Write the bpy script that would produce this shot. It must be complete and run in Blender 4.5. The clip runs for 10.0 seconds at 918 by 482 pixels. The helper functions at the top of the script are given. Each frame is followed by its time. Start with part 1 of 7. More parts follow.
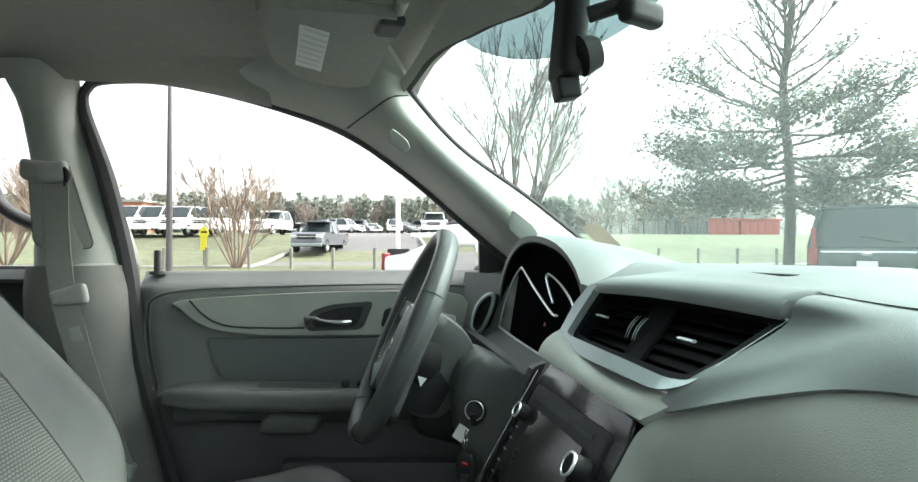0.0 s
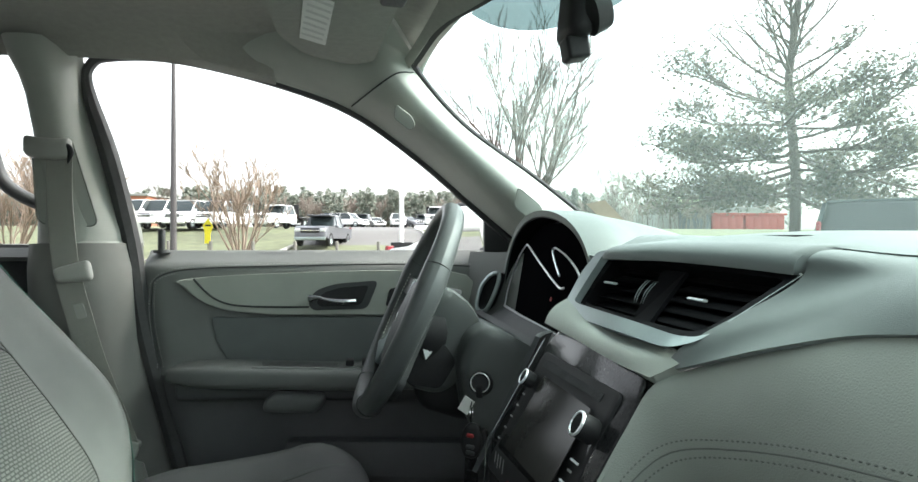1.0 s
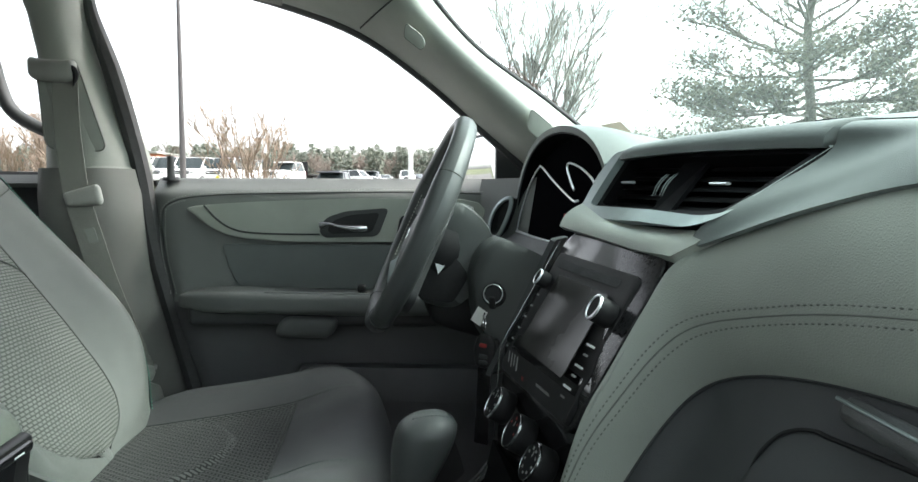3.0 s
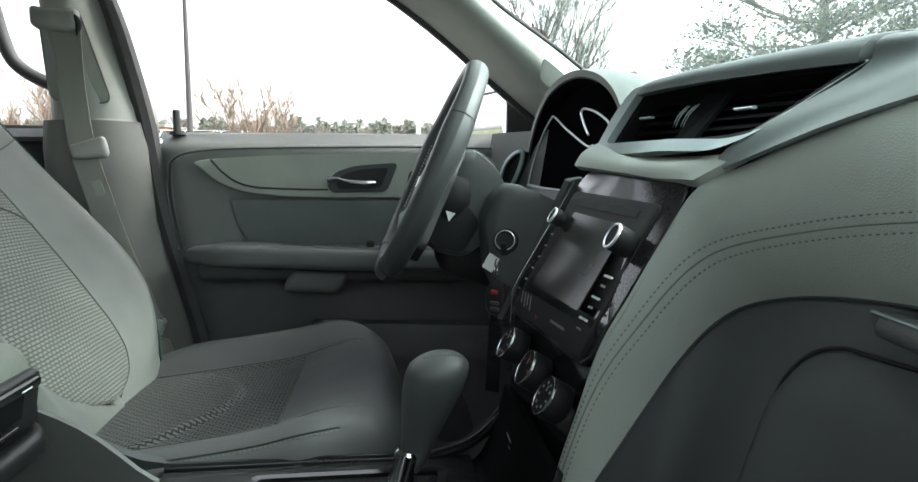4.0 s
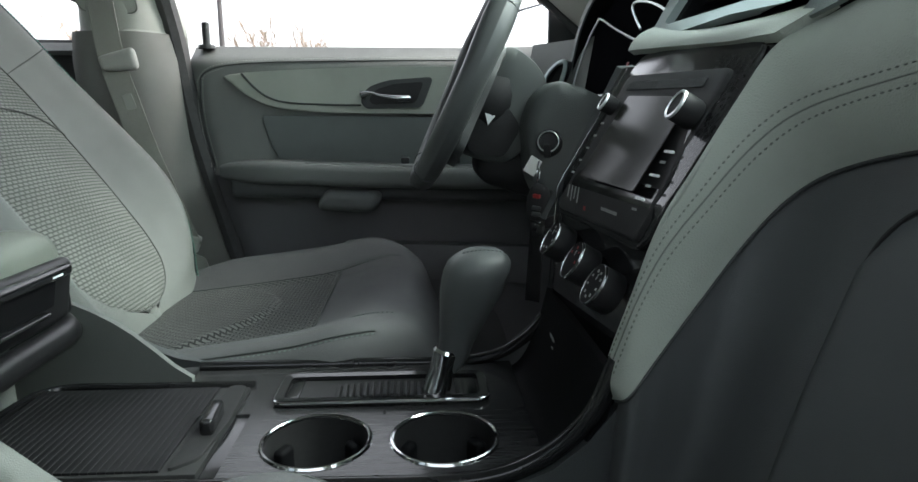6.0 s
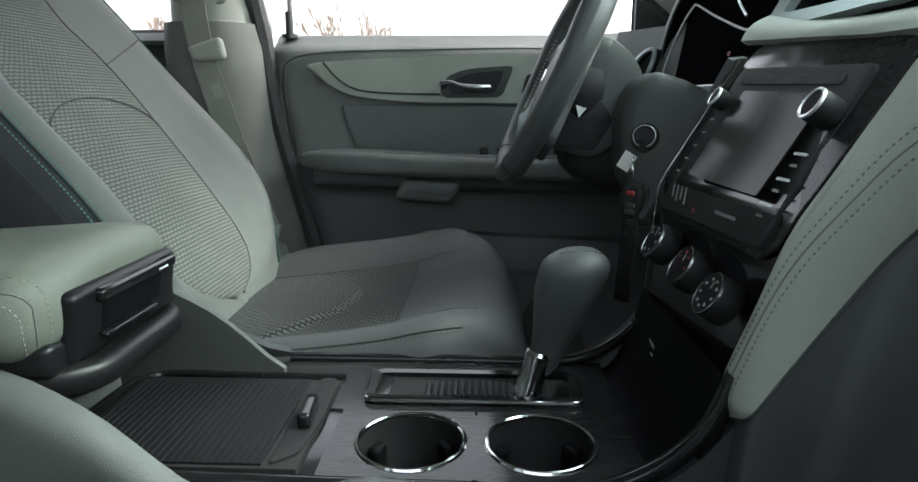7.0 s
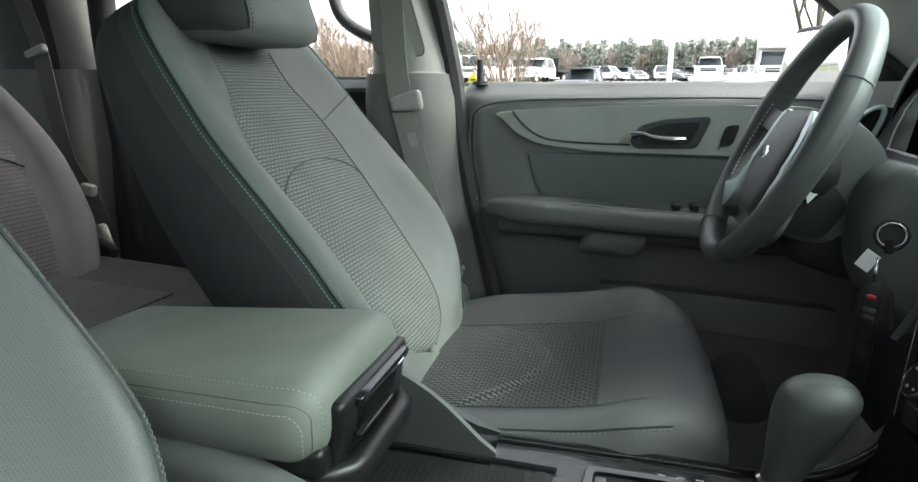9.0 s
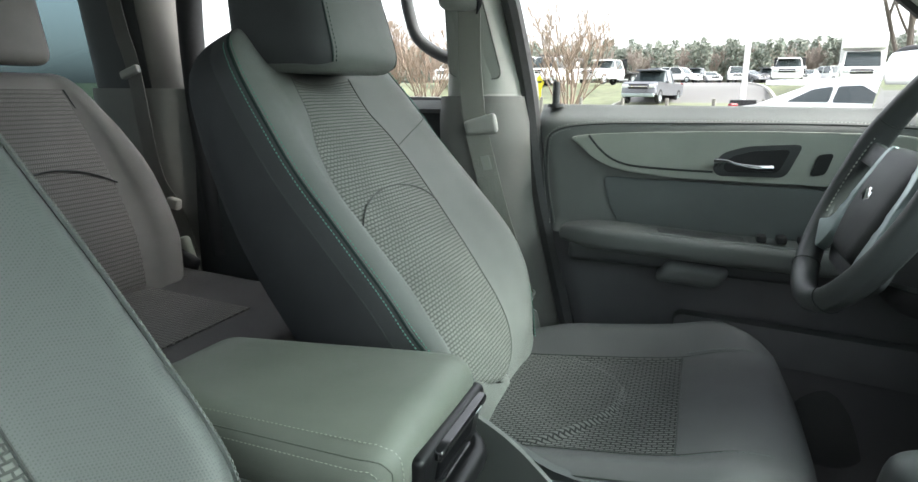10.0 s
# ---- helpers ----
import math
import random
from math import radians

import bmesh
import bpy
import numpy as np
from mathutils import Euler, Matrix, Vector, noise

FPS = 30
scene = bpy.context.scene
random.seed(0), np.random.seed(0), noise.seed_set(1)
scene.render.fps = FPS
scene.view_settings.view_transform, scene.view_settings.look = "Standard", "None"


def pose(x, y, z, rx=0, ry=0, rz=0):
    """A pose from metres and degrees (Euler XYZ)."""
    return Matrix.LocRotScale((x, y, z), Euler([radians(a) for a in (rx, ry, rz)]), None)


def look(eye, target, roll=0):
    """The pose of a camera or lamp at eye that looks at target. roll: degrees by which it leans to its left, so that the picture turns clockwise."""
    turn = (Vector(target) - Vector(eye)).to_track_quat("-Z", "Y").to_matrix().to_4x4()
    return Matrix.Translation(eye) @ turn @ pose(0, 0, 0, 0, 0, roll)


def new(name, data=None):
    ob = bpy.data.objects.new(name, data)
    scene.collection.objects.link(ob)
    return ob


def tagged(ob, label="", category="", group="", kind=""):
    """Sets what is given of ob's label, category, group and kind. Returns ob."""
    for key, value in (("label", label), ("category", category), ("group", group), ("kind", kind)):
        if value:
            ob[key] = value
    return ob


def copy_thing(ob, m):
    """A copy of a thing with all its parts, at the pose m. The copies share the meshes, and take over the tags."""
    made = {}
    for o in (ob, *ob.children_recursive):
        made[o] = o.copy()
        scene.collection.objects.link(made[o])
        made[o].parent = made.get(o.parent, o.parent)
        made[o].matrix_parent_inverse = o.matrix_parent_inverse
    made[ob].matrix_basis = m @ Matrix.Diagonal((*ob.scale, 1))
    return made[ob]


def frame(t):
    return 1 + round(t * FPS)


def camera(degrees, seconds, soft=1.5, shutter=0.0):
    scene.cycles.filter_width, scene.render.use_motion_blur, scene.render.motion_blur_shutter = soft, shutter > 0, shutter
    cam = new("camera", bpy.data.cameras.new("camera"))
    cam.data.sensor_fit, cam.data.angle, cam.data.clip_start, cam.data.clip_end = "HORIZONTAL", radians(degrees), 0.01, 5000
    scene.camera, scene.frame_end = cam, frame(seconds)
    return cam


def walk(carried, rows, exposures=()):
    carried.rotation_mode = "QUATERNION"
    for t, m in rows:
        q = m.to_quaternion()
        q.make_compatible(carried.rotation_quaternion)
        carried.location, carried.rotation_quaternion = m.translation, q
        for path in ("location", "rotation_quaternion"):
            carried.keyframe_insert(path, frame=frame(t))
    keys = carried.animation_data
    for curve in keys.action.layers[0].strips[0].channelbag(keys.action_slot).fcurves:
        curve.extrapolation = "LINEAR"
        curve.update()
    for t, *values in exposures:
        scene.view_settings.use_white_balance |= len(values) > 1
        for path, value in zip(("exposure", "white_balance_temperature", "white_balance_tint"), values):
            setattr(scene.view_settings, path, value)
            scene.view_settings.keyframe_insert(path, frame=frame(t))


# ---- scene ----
# camera and its way
cam = camera(72.1, 10.0, soft=1.5)
PATH = [
    (0, (0.0000, 0.0000, 1.4500), (0.2838, 1.9797, 1.4609), 0.05),
    (0.5, (-0.0019, 0.0055, 1.4329), (0.2771, 1.9859, 1.4396), 0.12),
    (1, (-0.0020, 0.0089, 1.4175), (0.2708, 1.9902, 1.4110), 0.13),
    (1.5, (-0.0029, 0.0109, 1.4019), (0.2638, 1.9928, 1.3705), 0.09),
    (2, (-0.0038, 0.0132, 1.3888), (0.2560, 1.9953, 1.3257), 0.10),
    (2.5, (-0.0041, 0.0168, 1.3719), (0.2485, 1.9983, 1.2710), 0.05),
    (4, (-0.0077, 0.0365, 1.3126), (0.2103, 2.0121, 1.0905), 0.08),
    (4.5, (-0.0087, 0.0459, 1.2940), (0.1920, 2.0180, 1.0290), 0.01),
    (5, (-0.0079, 0.0524, 1.2768), (0.1663, 2.0207, 0.9678), 0.01),
    (6.5, (-0.0229, 0.0792, 1.2485), (0.0184, 2.0344, 0.8295), -0.02),
    (7, (-0.0477, 0.0875, 1.2616), (-0.1219, 2.0382, 0.8263), 0.11),
    (7.5, (-0.0755, 0.0904, 1.2896), (-0.2846, 2.0301, 0.8494), 0.21),
    (8, (-0.1027, 0.0925, 1.3198), (-0.4242, 2.0152, 0.8729), 0.28),
    (8.5, (-0.1207, 0.0930, 1.3463), (-0.5328, 1.9975, 0.8958), 0.26),
    (9, (-0.1380, 0.0941, 1.3682), (-0.6369, 1.9765, 0.9127), 0.23),
    (9.5, (-0.1532, 0.0989, 1.3864), (-0.7435, 1.9542, 0.9288), 0.31),
    (10, (-0.1629, 0.1057, 1.4107), (-0.8473, 1.9294, 0.9573), 0.37),
]
walk(cam, [(t, look(eye, target, roll)) for t, eye, target, roll in PATH],
     exposures=[(0.0, 2.46, 6500, 8.0), (3.0, 2.48, 6480, 9.5), (6.5, 2.50, 6420, 11.5), (8.0, 2.54, 6420, 11.0), (9.5, 2.66, 6420, 9.5), (10.0, 2.68, 6420, 9.0)])

# sky and sun: bright overcast
SUN_UP, SUN_ROUND, SUN_POWER, SKY_POWER = 48.0, 88.0, 0.6, 0.15
world = bpy.data.worlds.new("sky")
scene.world = world
world.use_nodes = True
wn, wl = world.node_tree.nodes, world.node_tree.links
sky = wn.new("ShaderNodeTexSky")
sky.sky_type = "NISHITA"
sky.sun_disc = False
sky.sun_elevation, sky.sun_rotation = radians(SUN_UP), radians(SUN_ROUND)
sky.air_density, sky.dust_density, sky.ozone_density = 1.0, 4.0, 1.0
grey = wn.new("ShaderNodeHueSaturation")
grey.inputs["Saturation"].default_value = 0.22
grey.inputs["Value"].default_value = 1.0
wl.new(sky.outputs[0], grey.inputs["Color"])
wl.new(grey.outputs[0], wn["Background"].inputs[0])
wn["Background"].inputs[1].default_value = SKY_POWER
sun_data = bpy.data.lights.new("sun", "SUN")
sun_data.energy, sun_data.angle, sun_data.color = SUN_POWER, radians(14), (1.0, 0.96, 0.9)
sun = new("sun", sun_data)
sun.matrix_world = pose(0, 0, 30, 90 - SUN_UP, 0, 180 - SUN_ROUND)


# ---- tools ----
HOME = {}


def thing(name, at=(0, 0, 0), label="", category="", group="", kind=""):
    ob = new(name)
    ob.location = at
    ob.empty_display_size = 0.05
    HOME[ob.name] = Vector(at)
    return tagged(ob, label, category, group, kind)


def mesh_of(name, bm, material, smooth=40):
    bmesh.ops.recalc_face_normals(bm, faces=bm.faces)
    me = bpy.data.meshes.new(name)
    bm.to_mesh(me)
    bm.free()
    if smooth:
        me.polygons.foreach_set("use_smooth", [True] * len(me.polygons))
        me.set_sharp_from_angle(angle=radians(smooth))
    if material:
        me.materials.append(material)
    return me


def part(name, bm, material, parent=None, label="", smooth=40, kind=""):
    """One mesh object, its points given in the world, under a thing or a part."""
    ob = new(name, mesh_of(name, bm, material, smooth))
    HOME[ob.name] = Vector((0, 0, 0))
    if parent is not None:
        ob.parent = parent
        ob.matrix_parent_inverse = Matrix.Translation(-HOME[parent.name])
    return tagged(ob, label, "", "", kind)


def single(name, bm, material, label, category, group="", kind="", smooth=40):
    """A top-level thing that is one mesh."""
    return tagged(part(name, bm, material, None, label, smooth), "", category, group, kind)


def join(*bms):
    out = bmesh.new()
    for b in bms:
        tmp = bpy.data.meshes.new("tmp")
        b.to_mesh(tmp)
        b.free()
        out.from_mesh(tmp)
        bpy.data.meshes.remove(tmp)
    return out


def moved(bm, m):
    bm.transform(m)
    return bm


def box(x0, x1, y0, y1, z0, z1, bevel=0.0, segments=2):
    bm = bmesh.new()
    bmesh.ops.create_cube(bm, size=1.0)
    for v in bm.verts:
        v.co = Vector(((x0 + x1) / 2 + v.co.x * (x1 - x0), (y0 + y1) / 2 + v.co.y * (y1 - y0), (z0 + z1) / 2 + v.co.z * (z1 - z0)))
    if bevel:
        bmesh.ops.bevel(bm, geom=bm.edges[:], offset=bevel, segments=segments, affect="EDGES", profile=0.6)
    return bm


def pillow(half, r, n=(8, 8, 6), warp=None):
    """A box with rounded edges on a fine grid, bent by warp(Vector)."""
    hx, hy, hz = half
    bm = bmesh.new()
    seen = {}

    def vert(p):
        q = Vector(p)
        inner = Vector((max(-hx + r, min(hx - r, q.x)), max(-hy + r, min(hy - r, q.y)), max(-hz + r, min(hz - r, q.z))))
        d = q - inner
        if d.length > 1e-9:
            q = inner + d.normalized() * r
        key = (round(p[0], 5), round(p[1], 5), round(p[2], 5))
        if key not in seen:
            seen[key] = bm.verts.new(warp(q) if warp else q)
        return seen[key]

    def steps(h, k):
        edge = [-h, -h + r * 0.3, -h + r * 0.65]
        mid = [(-h + r) + (2 * h - 2 * r) * i / k for i in range(k + 1)]
        return edge + mid + [-e for e in reversed(edge)]

    xs, ys, zs = steps(hx, n[0]), steps(hy, n[1]), steps(hz, n[2])
    for a, b, c, put in ((xs, ys, hz, lambda u, w, k: (u, w, k)), (xs, zs, hy, lambda u, w, k: (u, k, w)), (ys, zs, hx, lambda u, w, k: (k, u, w))):
        for k in (-c, c):
            for i in range(len(a) - 1):
                for j in range(len(b) - 1):
                    q = [vert(put(a[i], b[j], k)), vert(put(a[i + 1], b[j], k)), vert(put(a[i + 1], b[j + 1], k)), vert(put(a[i], b[j + 1], k))]
                    if len(set(q)) == 4:
                        try:
                            bm.faces.new(q)
                        except ValueError:
                            pass
    return bm


def on_round(x, y, z, half, r, lift=0.0):
    """The point of a rounded box that lies under the box point x, y, z."""
    q = Vector((x, y, z))
    c = Vector([max(-h + r, min(h - r, v)) for v, h in zip(q, half)])
    return c + (q - c).normalized() * (r + lift)


def sheet(f, nu, nv, thick=0.0, size=(1.0, 1.0)):
    """A surface f(u, v), u and v from 0 to 1, with a map in metres; thick gives it a back."""
    bm = bmesh.new()
    uv = bm.loops.layers.uv.new("UVMap")
    g = [[bm.verts.new(f(i / nu, j / nv)) for j in range(nv + 1)] for i in range(nu + 1)]
    for i in range(nu):
        for j in range(nv):
            face = bm.faces.new((g[i][j], g[i + 1][j], g[i + 1][j + 1], g[i][j + 1]))
            for loop, (a, b) in zip(face.loops, ((i, j), (i + 1, j), (i + 1, j + 1), (i, j + 1))):
                loop[uv].uv = (a / nu * size[0], b / nv * size[1])
    if thick:
        bm.normal_update()
        bmesh.ops.solidify(bm, geom=bm.faces[:], thickness=thick)
    return bm


def smooth_path(pts, k=6, closed=False):
    """Catmull-Rom through the points."""
    p = [Vector(q) for q in pts]
    n = len(p)
    out = []
    for i in range(n if closed else n - 1):
        a, b = p[i], p[(i + 1) % n]
        z = p[i - 1] if (i or closed) else a * 2 - b
        c = p[(i + 2) % n] if (closed or i + 2 < n) else b * 2 - a
        for s in range(k):
            t = s / k
            out.append(0.5 * ((2 * a) + (b - z) * t + (2 * z - 5 * a + 4 * b - c) * t * t + (3 * a - z - 3 * b + c) * t ** 3))
    if not closed:
        out.append(p[-1])
    return out


def tube(path, radius, sides=8, closed=False, flat=1.0, up=None, caps=True):
    """A tube along the points; radius a number or a function of 0..1; flat squeezes it along up."""
    path = [Vector(q) for q in path]
    n = len(path)
    bm = bmesh.new()
    rings = []
    ref = Vector(up) if up is not None else None
    side = None
    for i, q in enumerate(path):
        a = path[i - 1] if (i or closed) else q
        b = path[(i + 1) % n] if (closed or i + 1 < n) else q
        d = (b - a).normalized()
        if ref is not None:
            s = d.cross(ref)
        elif side is None:
            s = d.cross(Vector((0, 0, 1))) if abs(d.z) < 0.9 else d.cross(Vector((1, 0, 0)))
        else:
            s = side - d * side.dot(d)
        s.normalize()
        side = s
        w = s.cross(d).normalized()
        r = radius(i / (n - 1)) if callable(radius) else radius
        rings.append([bm.verts.new(q + s * math.cos(2 * math.pi * k / sides) * r + w * math.sin(2 * math.pi * k / sides) * r * flat) for k in range(sides)])
    for i in range(n if closed else n - 1):
        a, b = rings[i], rings[(i + 1) % n]
        for k in range(sides):
            bm.faces.new((a[k], a[(k + 1) % sides], b[(k + 1) % sides], b[k]))
    if not closed and caps:
        bm.faces.new(rings[0]), bm.faces.new(list(reversed(rings[-1])))
    return bm


def lathe(profile, at=(0, 0, 0), axis=(0, 0, 1), sides=32):
    """A turned form: (radius, height) points round an axis."""
    bm = bmesh.new()
    rings = []
    for r, h in profile:
        if r < 1e-6:
            rings.append([bm.verts.new((0, 0, h))])
        else:
            rings.append([bm.verts.new((r * math.cos(2 * math.pi * k / sides), r * math.sin(2 * math.pi * k / sides), h)) for k in range(sides)])
    for a, b in zip(rings, rings[1:]):
        for k in range(sides):
            q = [a[k % len(a)], a[(k + 1) % len(a)], b[(k + 1) % len(b)], b[k % len(b)]]
            q = [v for i, v in enumerate(q) if v not in q[:i]]
            if len(q) > 2:
                bm.faces.new(q)
    bm.transform(Matrix.Translation(at) @ Vector(axis).to_track_quat("Z", "Y").to_matrix().to_4x4())
    return bm


def plate(outline, put, depth, bevel=0.0):
    """A flat outline (u, v) raised by depth; put(u, v, w) gives the place."""
    bm = bmesh.new()
    low = [bm.verts.new((u, v, 0)) for u, v in outline]
    face = bm.faces.new(low)
    top = bmesh.ops.extrude_face_region(bm, geom=[face])["geom"]
    for v in top:
        if isinstance(v, bmesh.types.BMVert):
            v.co.z += depth
    if bevel:
        rim = [e for e in bm.edges if all(abs(v.co.z - depth) < 1e-6 for v in e.verts)]
        bmesh.ops.bevel(bm, geom=rim, offset=bevel, segments=2, affect="EDGES", profile=0.6)
    bmesh.ops.triangulate(bm, faces=[f for f in bm.faces if len(f.verts) > 4])
    for v in bm.verts:
        v.co = Vector(put(v.co.x, v.co.y, v.co.z))
    return bm


def rounded(pts, r, k=4):
    """An outline with its corners rounded."""
    out = []
    n = len(pts)
    for i in range(n):
        p, a, b = Vector(pts[i]), Vector(pts[i - 1]), Vector(pts[(i + 1) % n])
        rr = min(r, (a - p).length * 0.45, (b - p).length * 0.45)
        s, e = p + (a - p).normalized() * rr, p + (b - p).normalized() * rr
        for j in range(k + 1):
            t = j / k
            out.append(tuple(s * (1 - t) ** 2 + p * 2 * t * (1 - t) + e * t * t))
    return out


def stitches(path, gap=0.006, length=0.0036, r=0.0006, lift=None):
    """Small thread loops along a line."""
    path = [Vector(p) for p in path]
    verts, faces = [], []
    left = 0.0
    for a, b in zip(path, path[1:]):
        d = b - a
        run = d.length
        if run < 1e-7:
            continue
        d.normalize()
        s = d.cross(Vector((0, 0, 1)))
        s = s.normalized() if s.length > 0.1 else d.cross(Vector((1, 0, 0))).normalized()
        w = s.cross(d)
        at = left
        while at < run:
            p = a + d * at
            base = len(verts)
            for along, rr in ((0, 0.5), (length * 0.5, 1.3), (length, 0.5)):
                for cs, cw in ((1, 0), (0, 1), (-1, 0), (0, -1)):
                    verts.append(p + d * along + s * cs * r * rr + w * cw * r * rr)
            for ring in range(2):
                for k in range(4):
                    faces.append((base + ring * 4 + k, base + ring * 4 + (k + 1) % 4, base + ring * 4 + 4 + (k + 1) % 4, base + ring * 4 + 4 + k))
            at += gap
        left = at - run
    me = bpy.data.meshes.new("tmp")
    me.from_pydata(verts, [], faces)
    bm = bmesh.new()
    bm.from_mesh(me)
    bpy.data.meshes.remove(me)
    return bm


def lerp(a, b, t):
    return a + (b - a) * t


def ease(t):
    t = max(0.0, min(1.0, t))
    return t * t * (3 - 2 * t)


def along(table, x):
    """A value read off a short table of (x, value), along a smooth curve that never overshoots."""
    if x <= table[0][0]:
        return table[0][1]
    n = len(table)
    for i in range(n - 1):
        (a, p), (b, q) = table[i], table[i + 1]
        if x <= b:
            rate = (q - p) / (b - a)
            before = (p - table[i - 1][1]) / (a - table[i - 1][0]) if i else rate
            after = (table[i + 2][1] - q) / (table[i + 2][0] - b) if i + 2 < n else rate
            m0 = 2 * before * rate / (before + rate) if before * rate > 0 else 0.0
            m1 = 2 * after * rate / (after + rate) if after * rate > 0 else 0.0
            t = (x - a) / (b - a)
            h = b - a
            return (2 * t ** 3 - 3 * t * t + 1) * p + (t ** 3 - 2 * t * t + t) * h * m0 + (3 * t * t - 2 * t ** 3) * q + (t ** 3 - t * t) * h * m1
    return table[-1][1]


# ---- materials ----
def principled(name, colour, rough=0.6, metal=0.0, spec=0.5):
    m = bpy.data.materials.new(name)
    m.use_nodes = True
    b = m.node_tree.nodes["Principled BSDF"]
    b.inputs["Base Color"].default_value = (*colour, 1)
    b.inputs["Roughness"].default_value = rough
    b.inputs["Metallic"].default_value = metal
    b.inputs["Specular IOR Level"].default_value = spec
    return m, m.node_tree.nodes, m.node_tree.links, b


def coords(n, l, scale, kind="Object"):
    t = n.new("ShaderNodeTexCoord")
    mp = n.new("ShaderNodeMapping")
    mp.inputs["Scale"].default_value = scale if isinstance(scale, tuple) else (scale,) * 3
    l.new(t.outputs[kind], mp.inputs[0])
    return mp.outputs[0]


def tone(n, l, value, dark, light, low=0.3, high=0.7):
    r = n.new("ShaderNodeValToRGB")
    r.color_ramp.elements[0].position, r.color_ramp.elements[1].position = low, high
    r.color_ramp.elements[0].color, r.color_ramp.elements[1].color = (*dark, 1), (*light, 1)
    l.new(value, r.inputs[0])
    return r.outputs[0]


def bump(n, l, height, strength, distance, b, under=None):
    bp = n.new("ShaderNodeBump")
    bp.inputs["Strength"].default_value, bp.inputs["Distance"].default_value = strength, distance
    l.new(height, bp.inputs["Height"])
    if under is not None:
        l.new(under, bp.inputs["Normal"])
    l.new(bp.outputs[0], b.inputs["Normal"])
    return bp.outputs[0]


def noise_node(n, l, vec, scale, detail=3.0, rough=0.55):
    t = n.new("ShaderNodeTexNoise")
    t.inputs["Scale"].default_value, t.inputs["Detail"].default_value, t.inputs["Roughness"].default_value = scale, detail, rough
    l.new(vec, t.inputs["Vector"])
    return t.outputs[0]


def grained(name, colour, rough=0.55, grain=420.0, depth=0.0006, vary=0.10, spec=0.4):
    """Moulded plastic or vinyl: leather grain, faint blotches and rubbed gloss."""
    m, n, l, b = principled(name, colour, rough, 0, spec)
    vec = coords(n, l, 1.0)
    big = noise_node(n, l, vec, 7.0, 4.0)
    dark, light = tuple(c * (1 - vary) for c in colour), tuple(c * (1 + vary) for c in colour)
    l.new(tone(n, l, big, dark, light), b.inputs["Base Color"])
    gloss = n.new("ShaderNodeMapRange")
    gloss.inputs["To Min"].default_value, gloss.inputs["To Max"].default_value = rough - 0.07, rough + 0.09
    l.new(noise_node(n, l, vec, 23.0, 5.0), gloss.inputs["Value"])
    l.new(gloss.outputs[0], b.inputs["Roughness"])
    v = n.new("ShaderNodeTexVoronoi")
    v.feature = "DISTANCE_TO_EDGE"
    v.inputs["Scale"].default_value = grain
    wob = n.new("ShaderNodeVectorMath")
    wob.operation = "ADD"
    wav = n.new("ShaderNodeTexNoise")
    wav.inputs["Scale"].default_value = 90.0
    l.new(vec, wav.inputs["Vector"])
    sc = n.new("ShaderNodeVectorMath")
    sc.operation = "SCALE"
    sc.inputs["Scale"].default_value = 0.004
    l.new(wav.outputs[1], sc.inputs[0])
    l.new(vec, wob.inputs[0]), l.new(sc.outputs[0], wob.inputs[1])
    l.new(wob.outputs[0], v.inputs["Vector"])
    r = n.new("ShaderNodeMapRange")
    r.inputs["From Max"].default_value = 0.35
    l.new(v.outputs["Distance"], r.inputs["Value"])
    bump(n, l, r.outputs[0], 0.5, depth, b)
    return m


def woven(name, light, dark, sx, sy, depth=0.0012, rough=0.85, gap=0.2):
    """Seat cloth: offset rows of raised loops."""
    m, n, l, b = principled(name, light, rough, 0, 0.2)
    vec = coords(n, l, 1.0, "UV")
    wob = n.new("ShaderNodeVectorMath")
    wob.operation = "ADD"
    wav = n.new("ShaderNodeTexNoise")
    wav.inputs["Scale"].default_value = 60.0
    l.new(vec, wav.inputs["Vector"])
    sc = n.new("ShaderNodeVectorMath")
    sc.operation = "SCALE"
    sc.inputs["Scale"].default_value = 0.0022
    l.new(wav.outputs[1], sc.inputs[0])
    l.new(vec, wob.inputs[0]), l.new(sc.outputs[0], wob.inputs[1])
    br = n.new("ShaderNodeTexBrick")
    br.offset = 0.5
    br.inputs["Scale"].default_value = 1.0
    br.inputs["Brick Width"].default_value, br.inputs["Row Height"].default_value = sx, sy
    br.inputs["Mortar Size"].default_value, br.inputs["Mortar Smooth"].default_value = sy * gap, 0.7
    l.new(wob.outputs[0], br.inputs["Vector"])
    mix = n.new("ShaderNodeMix")
    mix.data_type = "RGBA"
    l.new(br.outputs["Fac"], mix.inputs["Factor"])
    big = noise_node(n, l, vec, 9.0, 4.0)
    l.new(tone(n, l, big, tuple(c * 0.85 for c in light), tuple(c * 1.1 for c in light)), mix.inputs["A"])
    mix.inputs["B"].default_value = (*dark, 1)
    l.new(mix.outputs["Result"], b.inputs["Base Color"])
    inv = n.new("ShaderNodeMath")
    inv.operation = "SUBTRACT"
    inv.inputs[0].default_value = 1.0
    l.new(br.outputs["Fac"], inv.inputs[1])
    bump(n, l, inv.outputs[0], 0.8, depth, b)
    return m


